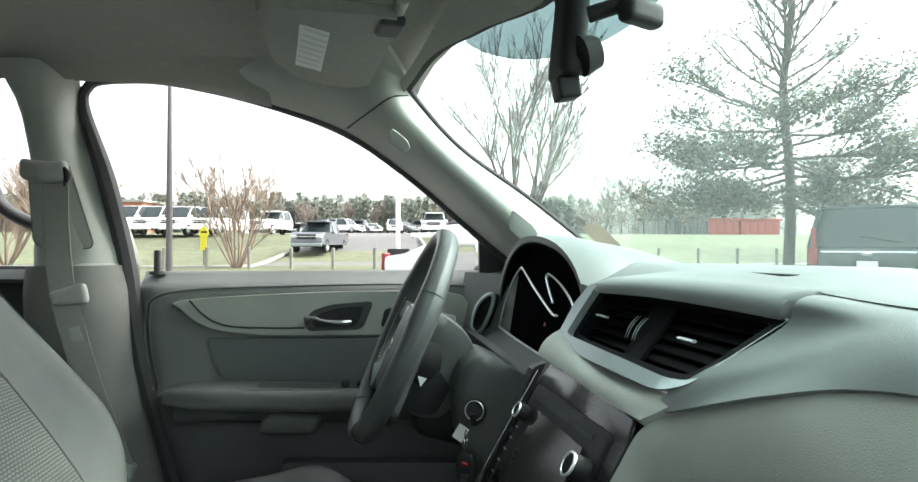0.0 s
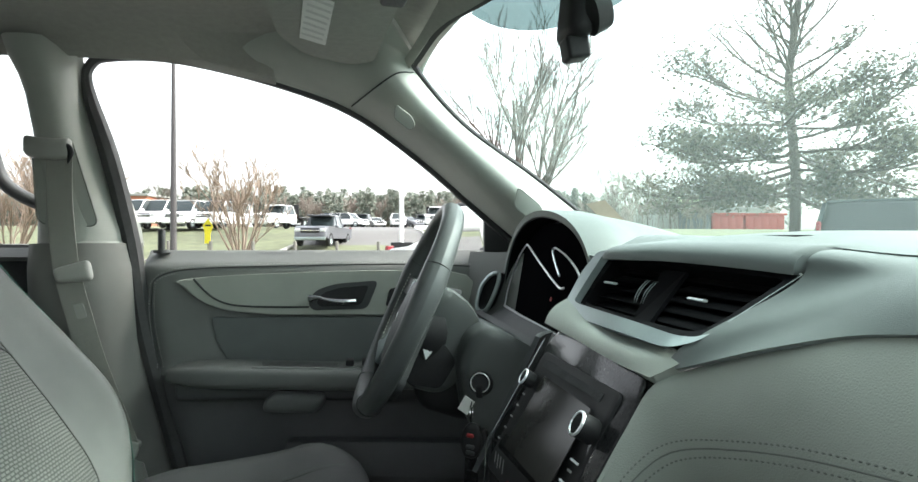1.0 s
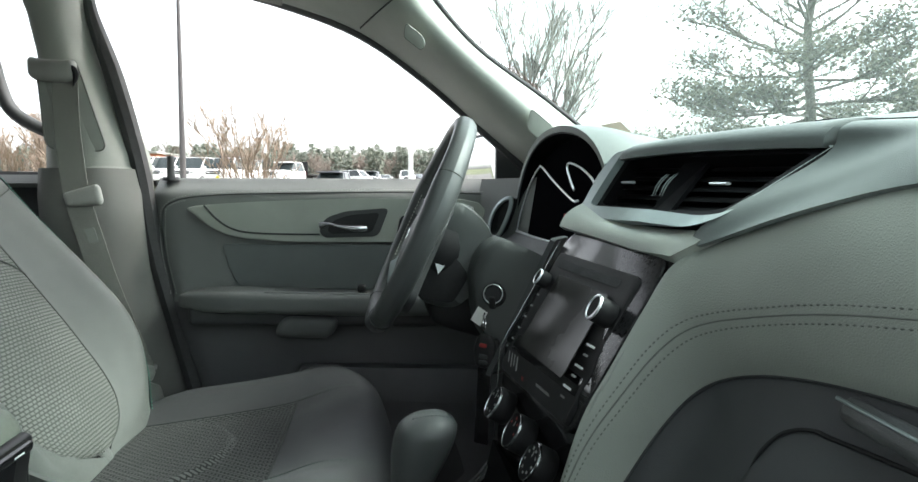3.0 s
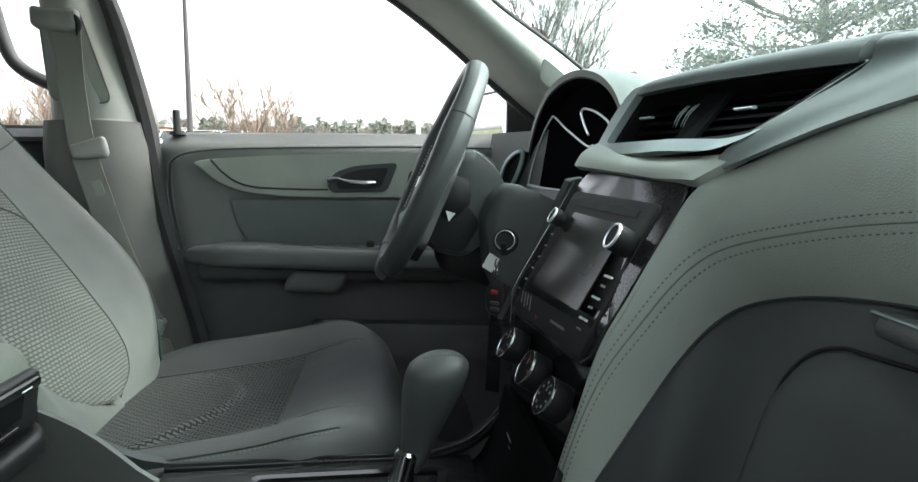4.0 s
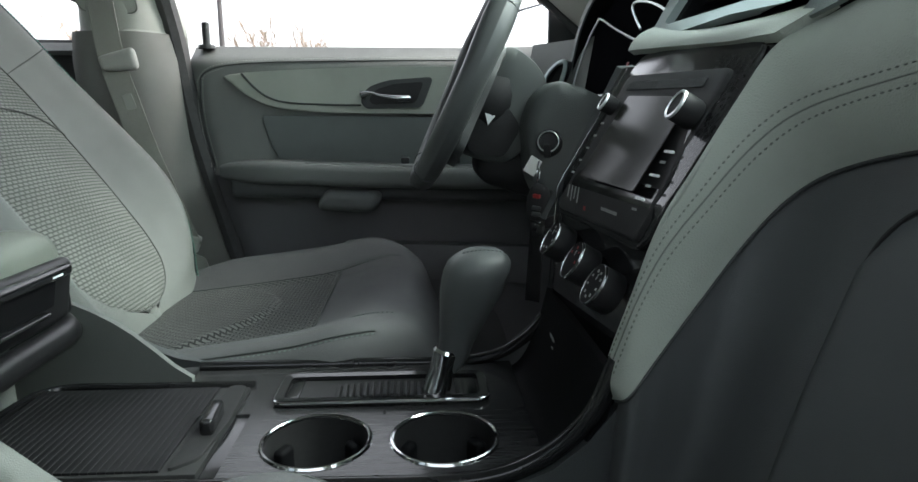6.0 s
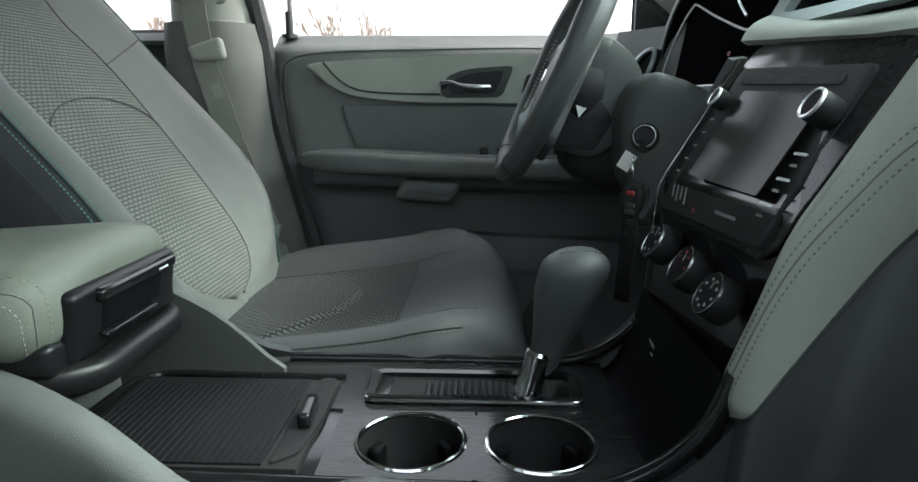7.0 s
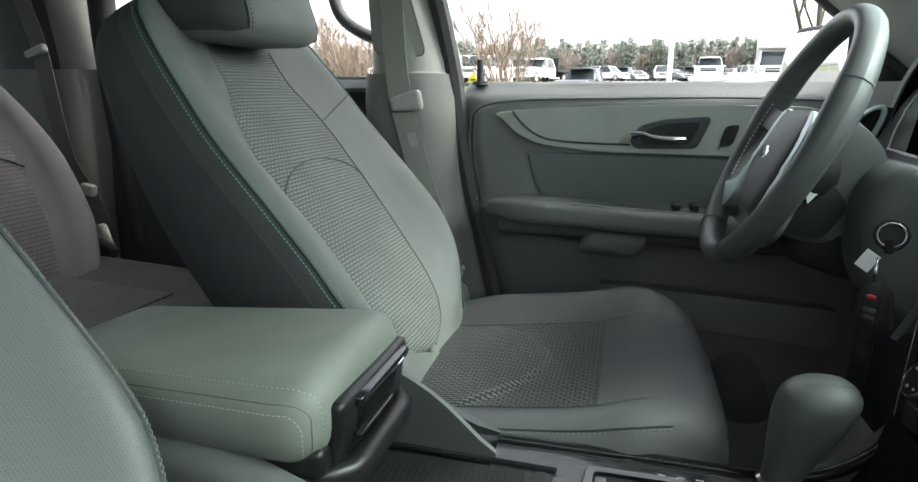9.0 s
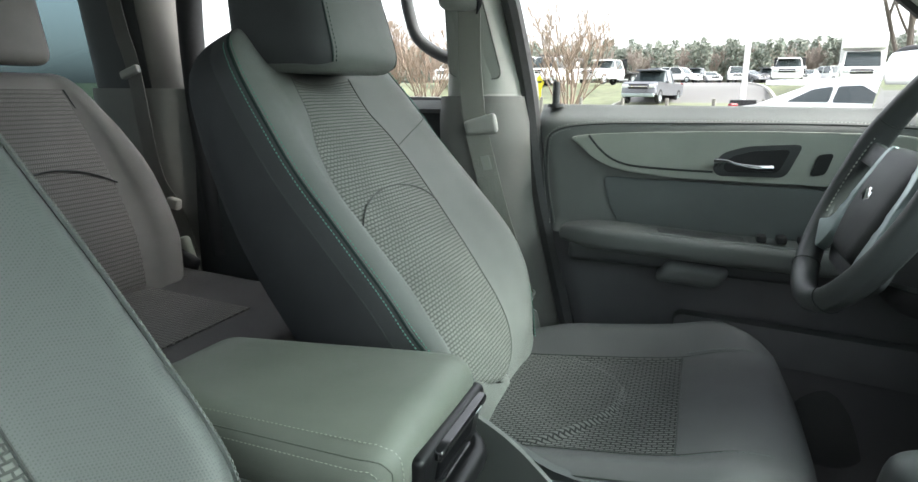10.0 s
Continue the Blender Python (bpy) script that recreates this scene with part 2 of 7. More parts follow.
def speckled(name, colour, rough, scale, vary=0.2, depth=0.0, metal=0.0, spec=0.5, stretch=None, big=None):
    """A surface with blotches at two sizes."""
    m, n, l, b = principled(name, colour, rough, metal, spec)
    vec = coords(n, l, stretch or 1.0)
    a = noise_node(n, l, vec, scale, 6.0, 0.65)
    c = noise_node(n, l, vec, big or scale * 0.09, 3.0)
    s = n.new("ShaderNodeMath")
    s.operation = "ADD"
    l.new(a, s.inputs[0]), l.new(c, s.inputs[1])
    h = n.new("ShaderNodeMath")
    h.operation = "MULTIPLY"
    h.inputs[1].default_value = 0.5
    l.new(s.outputs[0], h.inputs[0])
    l.new(tone(n, l, h.outputs[0], tuple(x * (1 - vary) for x in colour), tuple(x * (1 + vary) for x in colour), 0.32, 0.68), b.inputs["Base Color"])
    if depth:
        bump(n, l, a, 0.6, depth, b)
    return m


def glass(name, tint, gloss=1.0):
    """A thin pane: clear with a tint, and the true reflection on top."""
    m = bpy.data.materials.new(name)
    m.use_nodes = True
    n, l = m.node_tree.nodes, m.node_tree.links
    n.remove(n["Principled BSDF"])
    clear = n.new("ShaderNodeBsdfTransparent")
    clear.inputs[0].default_value = (*tint, 1)
    shine = n.new("ShaderNodeBsdfGlossy")
    shine.inputs["Roughness"].default_value = 0.01
    lw = n.new("ShaderNodeLayerWeight")
    lw.inputs["Blend"].default_value = 0.5
    pw = n.new("ShaderNodeMath")
    pw.operation = "POWER"
    pw.inputs[1].default_value = 5.0
    l.new(lw.outputs["Facing"], pw.inputs[0])
    mul = n.new("ShaderNodeMath")
    mul.operation = "MULTIPLY_ADD"
    mul.inputs[1].default_value, mul.inputs[2].default_value = 0.9 * gloss, 0.05 * gloss
    l.new(pw.outputs[0], mul.inputs[0])
    mix = n.new("ShaderNodeMixShader")
    l.new(mul.outputs[0], mix.inputs[0])
    l.new(clear.outputs[0], mix.inputs[1]), l.new(shine.outputs[0], mix.inputs[2])
    l.new(mix.outputs[0], n["Material Output"].inputs["Surface"])
    return m


TRIM_LIGHT = grained("light_grey_trim", (0.35, 0.37, 0.325), 0.55, 520, 0.0004)
TRIM_MID = grained("mid_grey_vinyl", (0.165, 0.174, 0.166), 0.5, 420, 0.0006)
TRIM_DARK = grained("charcoal_plastic", (0.050, 0.053, 0.054), 0.5, 480, 0.0005)
DASH_TOP = grained("dash_skin", (0.142, 0.166, 0.158), 0.46, 700, 0.00022)
DASH_PAD = grained("dash_pad_skin", (0.345, 0.372, 0.330), 0.5, 480, 0.0003)
PILLAR = grained("pillar_cloth", (0.40, 0.415, 0.375), 0.55, 700, 0.0002)
PILLAR_LINE = principled("pillar_groove", (0.20, 0.21, 0.19), 0.7)[0]
LINER = speckled("headliner_cloth", (0.30, 0.30, 0.27), 0.95, 900, 0.10, 0.0004)
SEAT_SKIN = grained("seat_vinyl", (0.164, 0.173, 0.163), 0.5, 620, 0.0004)
# seat skin darkened in two steps: shade of the seat's side put into colour
SEAT_BAND_SHADED = grained("shaded_band_vinyl", (0.047, 0.049, 0.051), 0.5, 620, 0.0004)
SEAT_SIDE_SHADED = grained("shaded_side_cloth", (0.038, 0.039, 0.042), 0.65, 800, 0.0004)
SEAT_CLOTH = woven("seat_back_cloth", (0.228, 0.236, 0.218), (0.100, 0.105, 0.096), 0.0098, 0.0058, 0.0010, 0.85, 0.25)
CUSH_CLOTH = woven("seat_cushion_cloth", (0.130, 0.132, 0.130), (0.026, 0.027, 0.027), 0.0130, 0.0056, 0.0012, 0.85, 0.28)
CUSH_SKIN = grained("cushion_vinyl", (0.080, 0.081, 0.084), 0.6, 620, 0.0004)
ARM_SKIN = grained("armrest_vinyl", (0.176, 0.190, 0.163), 0.42, 700, 0.00025)
WHEEL_SKIN = grained("wheel_leather", (0.075, 0.08, 0.08), 0.38, 1100, 0.00014)
THREAD = principled("thread", (0.42, 0.44, 0.40), 0.8)[0]
CUSH_THREAD = principled("cushion_thread", (0.12, 0.15, 0.14), 0.8)[0]
THREAD_DARK = principled("dark_thread", (0.06, 0.07, 0.065), 0.8)[0]
# dark cord laid along seams and grooves, their shade put into its colour
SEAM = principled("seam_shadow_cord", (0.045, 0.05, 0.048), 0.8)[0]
SOFT_SEAM = principled("soft_seam_cord", (0.085, 0.090, 0.084), 0.85)[0]
CHROME = speckled("chrome", (0.75, 0.76, 0.77), 0.12, 40, 0.05, 0, 1.0)
DARK_CHROME = speckled("smoked_chrome", (0.42, 0.43, 0.44), 0.2, 40, 0.08, 0, 1.0)
TRIM_SILVER = speckled("bright_trim", (0.82, 0.84, 0.85), 0.3, 40, 0.05, 0, 0.6)
SATIN = speckled("satin_silver_paint", (0.33, 0.385, 0.38), 0.42, 300, 0.06, 0, 0.75)
BLACK_GLOSS = speckled("piano_black", (0.012, 0.012, 0.013), 0.12, 60, 0.3)
BLACK = speckled("matt_black_plastic", (0.020, 0.020, 0.021), 0.6, 200, 0.2, 0.0002, 0, 0.3)
SCREEN = speckled("screen_glass", (0.026, 0.025, 0.023), 0.16, 30, 0.15, 0, 0, 0.16)
LATCH_BLACK = speckled("latch_black_plastic", (0.009, 0.009, 0.010), 0.38, 200, 0.2, 0, 0, 0.4)
# dull near-black; puts the shade of vents, hood and hollows into colour
VENT_BLACK = speckled("shade_black_plastic", (0.007, 0.007, 0.008), 0.55, 200, 0.2, 0, 0, 0.06)
DIM_GLASS = speckled("dim_cluster_glass", (0.005, 0.005, 0.006), 0.6, 30, 0.15, 0, 0, 0.0)
RUBBER = speckled("black_rubber", (0.02, 0.02, 0.022), 0.65, 150, 0.25)
WEBBING = woven("belt_webbing", (0.38, 0.375, 0.335), (0.16, 0.16, 0.15), 0.003, 0.0016, 0.0003, 0.8)
BELT_PLASTIC = grained("belt_plastic", (0.36, 0.36, 0.33), 0.45, 500, 0.0003)
CARPET = speckled("carpet", (0.060, 0.060, 0.062), 0.97, 700, 0.4, 0.003)
PAPER = speckled("white_paper", (0.75, 0.75, 0.72), 0.8, 90, 0.06)
PRINT_GREY = principled("pale_print", (0.30, 0.31, 0.30), 0.6)[0]
PRINT_WHITE = principled("white_print", (0.8, 0.82, 0.82), 0.5)[0]
RED_PRINT = principled("red_print", (0.28, 0.02, 0.02), 0.6)[0]
PANE = glass("side_glass", (0.95, 0.96, 0.95))
SHIELD = glass("windshield_glass", (0.76, 0.90, 0.865), 1.6)
# grey pane for the unseen passenger door, dims the light from there
DIMMING = glass("dimming_glass", (0.74, 0.78, 0.77))
TINTED = glass("privacy_glass", (0.085, 0.125, 0.135))


def add_haze(m, share, colour):
    """A thin translucent veil mixed into a pane, lit from behind: painted haze."""
    n, l = m.node_tree.nodes, m.node_tree.links
    out = n["Material Output"]
    old = out.inputs["Surface"].links[0].from_socket
    film = n.new("ShaderNodeBsdfTranslucent")
    film.inputs[0].default_value = (*colour, 1)
    spots = noise_node(n, l, coords(n, l, 1.0), 6.0, 6.0, 0.6)
    rng = n.new("ShaderNodeMapRange")
    rng.inputs["To Min"].default_value, rng.inputs["To Max"].default_value = share * 0.6, share * 1.4
    l.new(spots, rng.inputs["Value"])
    mix = n.new("ShaderNodeMixShader")
    l.new(rng.outputs[0], mix.inputs[0])
    l.new(old, mix.inputs[1]), l.new(film.outputs[0], mix.inputs[2])
    l.new(mix.outputs[0], out.inputs["Surface"])


# pale green veil stands in for the dash's reflected haze on the windshield
add_haze(SHIELD, 0.024, (0.72, 0.95, 0.90))


def dotted_skin():
    """Vinyl with fine punched dots."""
    m, n, l, b = principled("punched_vinyl", (0.160, 0.174, 0.167), 0.5)
    v = n.new("ShaderNodeTexVoronoi")
    v.inputs["Scale"].default_value = 520.0
    v.inputs["Randomness"].default_value = 0.0
    l.new(coords(n, l, 1.0), v.inputs["Vector"])
    l.new(tone(n, l, v.outputs["Distance"], (0.088, 0.098, 0.093), (0.128, 0.140, 0.132), 0.22, 0.42), b.inputs["Base Color"])
    bump(n, l, v.outputs["Distance"], 0.4, 0.0005, b)
    return m


DOTTED = dotted_skin()
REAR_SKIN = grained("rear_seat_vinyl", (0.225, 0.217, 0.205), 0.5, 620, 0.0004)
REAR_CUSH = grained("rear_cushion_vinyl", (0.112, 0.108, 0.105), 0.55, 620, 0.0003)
REAR_CLOTH = woven("rear_seat_cloth", (0.300, 0.290, 0.272), (0.120, 0.115, 0.108), 0.0050, 0.0100, 0.0008)


def wood_veneer():
    m, n, l, b = principled("dark_wood_veneer", (0.05, 0.05, 0.05), 0.16, 0, 0.30)
    vec = coords(n, l, (6.0, 120.0, 120.0))
    g = noise_node(n, l, vec, 3.0, 7.0, 0.6)
    l.new(tone(n, l, g, (0.014, 0.014, 0.015), (0.042, 0.042, 0.043), 0.30, 0.80), b.inputs["Base Color"])
    return m


VENEER = wood_veneer()


# ---- the cabin: floor, roof, pillars, windshield ----
MID = 0.606  # centre line of the car


def flip(p):
    return Vector((p[0], 2 * MID - p[1], p[2]))


single("floor", box(-2.6, 0.75, -0.19, 1.42, 0.30, 0.62, 0.02), CARPET, "black carpeted car floor", "floor", kind="structure")


def pillar_a(side):
    # door edge, inner crest, windshield edge, from the roof down
    rows = [((-0.36, 1.362, 1.780), (-0.30, 1.30, 1.80), (-0.20, 1.24, 1.83), (0.00, 1.10, 1.84)),
            ((-0.20, 1.36, 1.742), (-0.10, 1.27, 1.765), (0.00, 1.22, 1.79), (0.075, 1.24, 1.775)),
            ((-0.05, 1.365, 1.69), (0.00, 1.265, 1.71), (0.045, 1.235, 1.735), (0.090, 1.29, 1.752)),
            ((0.088, 1.365, 1.598), (0.115, 1.25, 1.615), (0.150, 1.23, 1.635), (0.186, 1.30, 1.65)),
            ((0.216, 1.365, 1.491), (0.245, 1.235, 1.505), (0.285, 1.22, 1.525), (0.335, 1.30, 1.546)),
            ((0.335, 1.365, 1.395), (0.365, 1.22, 1.405), (0.410, 1.215, 1.425), (0.465, 1.30, 1.447)),
            ((0.48, 1.365, 1.28), (0.50, 1.21, 1.29), (0.545, 1.21, 1.31), (0.62, 1.30, 1.33))]
    cols = [smooth_path([r[k] for r in rows], 6) for k in range(4)]

    def f(u, v):
        i = round(u * (len(cols[0]) - 1))
        q = smooth_path([c[i] for c in cols], 6)[round(v * 18)]
        return q if side > 0 else flip(q)
    return sheet(f, len(cols[0]) - 1, 18, 0.012)


pa = single("trim", pillar_a(1), PILLAR, "pale grey cloth-grained windshield pillar trim", "pillar trim", kind="structure")
single("trim", pillar_a(-1), PILLAR, "pale grey cloth-grained windshield pillar trim", "pillar trim", kind="structure")
part("edge_rubber", tube(smooth_path([(0.075, 1.24, 1.778), (0.092, 1.292, 1.752), (0.188, 1.302, 1.65), (0.337, 1.302, 1.546), (0.467, 1.302, 1.447), (0.62, 1.302, 1.33)], 6), 0.0075, 8), RUBBER, pa)
for c, a, b, k in (((0.059, 1.224, 1.648), Vector((0.80, 0, -0.60)), Vector((0.12, -0.35, 0.90)), 0.021), ((0.300, 1.199, 1.478), Vector((0.78, 0, -0.62)), Vector((0.12, -0.30, 0.92)), 0.032)):
    loop = rounded([(-1.1 * k, -0.62 * k), (0.8 * k, -0.62 * k), (1.15 * k, 0.1 * k), (0.7 * k, 0.62 * k), (-1.1 * k, 0.62 * k)], 0.3 * k, 4)
    part("clip_cover", plate(loop, lambda u, v, w, c=c, a=a, b=b: Vector(c) + a * u + b * v + Vector((0.10, 0.10, 0)) * 0 + Vector((-0.25, -0.9, -0.3)) * (w - 0.0084), 0.0086, 0.0006), PILLAR, pa)
    part("clip_line", tube([Vector(c) + a * u + b * v + Vector((-0.25, -0.9, -0.3)) * -0.0002 for u, v in loop], 0.0007, 6, True), PILLAR_LINE, pa)
# seam at the roof and two clip covers on the pillar
part("seam", tube(smooth_path([(-0.045, 1.345, 1.694), (0.00, 1.262, 1.712), (0.043, 1.231, 1.736), (0.078, 1.27, 1.75)], 6), 0.0016, 6), SEAM, pa)


def headliner():
    def f(u, v):
        x = lerp(0.185, -2.6, u)
        w = (v - 0.5) * 2
        y = MID + w * 0.73
        x -= 0.090 * max(0.0, 1 - u * 8) * abs(w) ** 2.3
        drop = 0.045 * max(0, (abs(w) - 0.80) / 0.20) ** 2 + 0.01 * w * w
        front = 0.03 * max(0, 1 - u * 12) ** 2
        return Vector((x, y, 1.835 - drop - front - 0.02 * u))
    return sheet(f, 40, 24, 0.03)


single("ceiling", headliner(), LINER, "grey woven cloth headliner of the car", "headliner", kind="structure")


def rail(side):
    # cloth edge between headliner and door opening
    path = [(-0.20, 1.745), (-0.32, 1.768), (-0.42, 1.783), (-0.55, 1.786), (-0.75, 1.785), (-1.2, 1.78), (-1.9, 1.76), (-2.6, 1.70)]
    pts = smooth_path([(x, 0, z) for x, z in path], 4)

    def f(u, v):
        q = pts[round(u * (len(pts) - 1))]
        a = (1.365, q.z), (1.345, q.z + 0.012), (1.30, max(1.80, q.z + 0.03)), (1.255, 1.828)
        y, z = a[round(v * 3)]
        p = Vector((q.x, y, z))
        return p if side > 0 else flip(p)
    return sheet(f, len(pts) - 1, 3, 0.01)


single("trim", rail(1), LINER, "grey cloth roof rail above the doors", "roof rail", kind="structure")
single("trim", rail(-1), LINER, "grey cloth roof rail above the doors", "roof rail", kind="structure")


def roof_skin():
    def f(u, v):
        w = (v - 0.5) * 2
        x = lerp(0.17, -2.75, u)
        return Vector((x - 0.07 * max(0.0, 1 - u * 8) * w * w, MID + w * 0.80, 1.895 - 0.05 * w ** 4 - 0.05 * u * u))
    return sheet(f, 16, 12, 0.012)


PAINT_BODY = speckled("silver_body_paint", (0.45, 0.46, 0.46), 0.3, 400, 0.04, 0, 0.6)
single("roof", roof_skin(), PAINT_BODY, "painted metal roof of the car", "roof", kind="structure")


def shield():
    def f(u, v):
        w = (v - 0.5) * 2
        top = Vector((0.165 - 0.085 * abs(w) ** 2.4, 0, 1.80 - 0.045 * abs(w) ** 2.4))
        low = Vector((0.86 - 0.22 * abs(w) ** 2.0, 0, 1.30))
        q = top.lerp(low, u)
        return Vector((q.x, MID + w * 0.715, q.z + 0.02 * math.sin(math.pi * u)))
    return sheet(f, 10, 20)


ws = thing("window_1", (0.86, MID, 1.30), "laminated windshield with a green tint", "windshield", kind="structure")
pane = part("pane", shield(), SHIELD, ws, smooth=60)


def shield_edge(w0, w1, band):
    # black printed border of the glass
    def f(u, v):
        w = lerp(w0, w1, u)
        top = Vector((0.165 - 0.085 * abs(w) ** 2.4, 0, 1.80 - 0.045 * abs(w) ** 2.4))
        low = Vector((0.86 - 0.22 * abs(w) ** 2.0, 0, 1.30))
        q = top.lerp(low, lerp(*band, v))
        return Vector((q.x - 0.004, MID + w * 0.715, q.z + 0.02 * math.sin(math.pi * lerp(*band, v)) - 0.004))
    return f


HEAD = lambda w: along([(-1.0, -0.02), (-0.65, -0.018), (-0.5, 0.02), (-0.3, 0.07), (-0.2, 0.09), (0.2, 0.09), (0.3, 0.07), (0.4, 0.042), (0.5, 0.02), (0.65, -0.012), (0.75, -0.02), (1.0, -0.014)], w)


def head_band(lo, hi, off):
    def f(u, v):
        w = lerp(-0.97, 0.97, u)
        k = lerp(HEAD(w) + lo, HEAD(w) + hi, v) if lo > -0.05 else lerp(-0.045, HEAD(w) + hi, v)
        q = shield_edge(w, w, (k, k))(0, 0)
        return q + Vector((-off, 0, -off))
    return f


part("border", sheet(head_band(-0.004, 0.009, 0.002), 48, 2, 0.002), RUBBER, ws)
single("trim", sheet(head_band(-0.2, -0.002, 0.010), 48, 6, 0.006), LINER, "grey cloth header above the windshield", "header trim", kind="structure")


def pillar_b(side):
    # upper cloth half of the door post, widening to the roof
    rows = [(1.42, -0.675, -0.490, 1.345), (1.50, -0.672, -0.520, 1.35), (1.60, -0.670, -0.560, 1.345), (1.70, -0.672, -0.585, 1.32), (1.79, -0.70, -0.590, 1.285)]

    def f(u, v):
        z = lerp(1.40, 1.80, u)
        a, b, y = (along([(r[0], r[k]) for r in rows], z) for k in (1, 2, 3))
        w = (v - 0.5) * 2
        p = Vector((lerp(a, b, v), y + (0.10 * abs(w) ** 5 if w < 0 else 0.085 * w ** 2.2), z))
        return p if side > 0 else flip(p)
    return sheet(f, 12, 16, 0.01)


def pillar_b_low(side):
    rows = [(0.60, -0.66, -0.36, 1.37), (0.95, -0.67, -0.405, 1.355), (1.20, -0.675, -0.47, 1.335), (1.36, -0.68, -0.484, 1.325), (1.405, -0.68, -0.490, 1.335)]

    def f(u, v):
        z = lerp(0.60, 1.405, u)
        a, b, y = (along([(r[0], r[k]) for r in rows], z) for k in (1, 2, 3))
        w = (v - 0.5) * 2
        p = Vector((lerp(a, b, v), y + (0.09 * abs(w) ** 6 if w < 0 else 0.085 * w ** 2.4), z))
        return p if side > 0 else flip(p)
    return sheet(f, 16, 16, 0.012)


pb = single("pillar", pillar_b(1), PILLAR, "pale grey upper door post trim", "door post", kind="structure")
pbl = single("pillar", pillar_b_low(1), grained("post_plastic", (0.205, 0.205, 0.19), 0.6, 520, 0.0004), "grey moulded lower door post trim", "door post", kind="structure")
# paler strip than the post behind: window light put into the colour
part("shoulder", sheet(lambda u, v: Vector((lerp(-0.575, -0.487 + 0.10 * max(0.0, (1.20 - lerp(0.66, 1.412, v)) * 0.9), u), 1.318 + 0.080 * u ** 2.0 - 0.004 * math.sin(math.pi * u) + 0.020 * max(0.0, (v - 0.94) / 0.06) ** 2, lerp(0.66, 1.412, v))), 12, 30, 0.006), PILLAR, pbl, "rounded front of the post, painted pale for window light", smooth=70)
single("pillar", pillar_b(-1), PILLAR, "pale grey upper door post trim", "door post", kind="structure")
single("pillar", pillar_b_low(-1), TRIM_MID, "grey moulded lower door post trim", "door post", kind="structure")

# rubber seals round the driver's door opening
SEAL = smooth_path([(-0.36, 1.395, 0.80), (-0.405, 1.395, 0.97), (-0.468, 1.395, 1.22), (-0.497, 1.395, 1.41), (-0.535, 1.39, 1.58), (-0.574, 1.38, 1.72),
                    (-0.565, 1.375, 1.77), (-0.52, 1.37, 1.786), (-0.40, 1.37, 1.786), (-0.215, 1.37, 1.748), (-0.048, 1.372, 1.690), (0.09, 1.372, 1.598), (0.218, 1.372, 1.490), (0.33, 1.372, 1.394)], 5)
single("trim", tube(SEAL, lambda t: lerp(0.019, 0.011, ease((t - 0.30) / 0.12)), 8), speckled("grey_rubber", (0.055, 0.056, 0.056), 0.7, 150, 0.2), "black rubber door seal", "door seal", kind="structure")

# rear end, outer sides and front wall that close the cabin
single("wall_back", box(-2.75, -2.62, -0.18, 1.40, 0.45, 1.32, 0.02), TRIM_DARK, "dark tailgate of the car", "wall", kind="structure")
single("window_4", sheet(lambda u, v: Vector((lerp(-2.70, -2.60, v), lerp(-0.16, 1.38, u), lerp(1.31, 1.80, v))), 6, 4), glass("rear_glass", (0.32, 0.37, 0.37)), "tinted rear window of the tailgate", "window", kind="structure")
single("wall_front", box(0.80, 0.86, -0.20, 1.42, 0.40, 1.29, 0.01), TRIM_DARK, "dark front wall under the windshield", "wall", kind="structure")
single("wall_left", box(-2.75, 0.90, 1.50, 1.56, 0.35, 1.33, 0.02), PAINT_BODY, "painted outer side of the car body", "car side", kind="structure")
single("wall_right", join(box(-2.75, -0.66, -0.35, -0.29, 0.35, 1.33, 0.02), box(-0.7, 0.9, -0.35, -0.18, 0.35, 0.64, 0.02)), PAINT_BODY, "painted outer side and sill of the car body", "car side", kind="structure")


# ---- driver's door ----
door = thing("door_1", (-0.07, 1.42, 0.66), "closed grey driver's door with light accent and armrest", "car door", kind="structure")


def door_skin(z0, z1, inner, n=14):
    """The moulded panel between two heights; inner(x, z) gives its face."""
    def f(u, v):
        z = lerp(z0, z1, v)
        back = along([(0.60, -0.33), (0.963, -0.392), (1.056, -0.427), (1.148, -0.451), (1.276, -0.468), (1.40, -0.480)], z)
        x = lerp(back, 0.36, u)
        edge = 0.02 * max(0, 1 - u * 22) ** 2
        return Vector((x, inner(x, z) + edge, z))
    return sheet(f, 40, n, 0.01)


def face(x, z):
    roll = 0.055 * ease((z - 1.345) / 0.05) ** 1.5
    front = -0.06 * ease((x - 0.1) / 0.25)
    return 1.385 + roll + front - 0.012 * ease((1.16 - z) / 0.03)


part("upper_panel", door_skin(1.135, 1.392, face, 24), TRIM_MID, door)
part("lower_panel", door_skin(0.62, 1.135, face, 14), grained("door_low_plastic", (0.112, 0.114, 0.118), 0.5, 480, 0.0005), door, "charcoal lower panel")


def on_door(off):
    return lambda u, v, w: (u, face(u, v) - off - w, v)


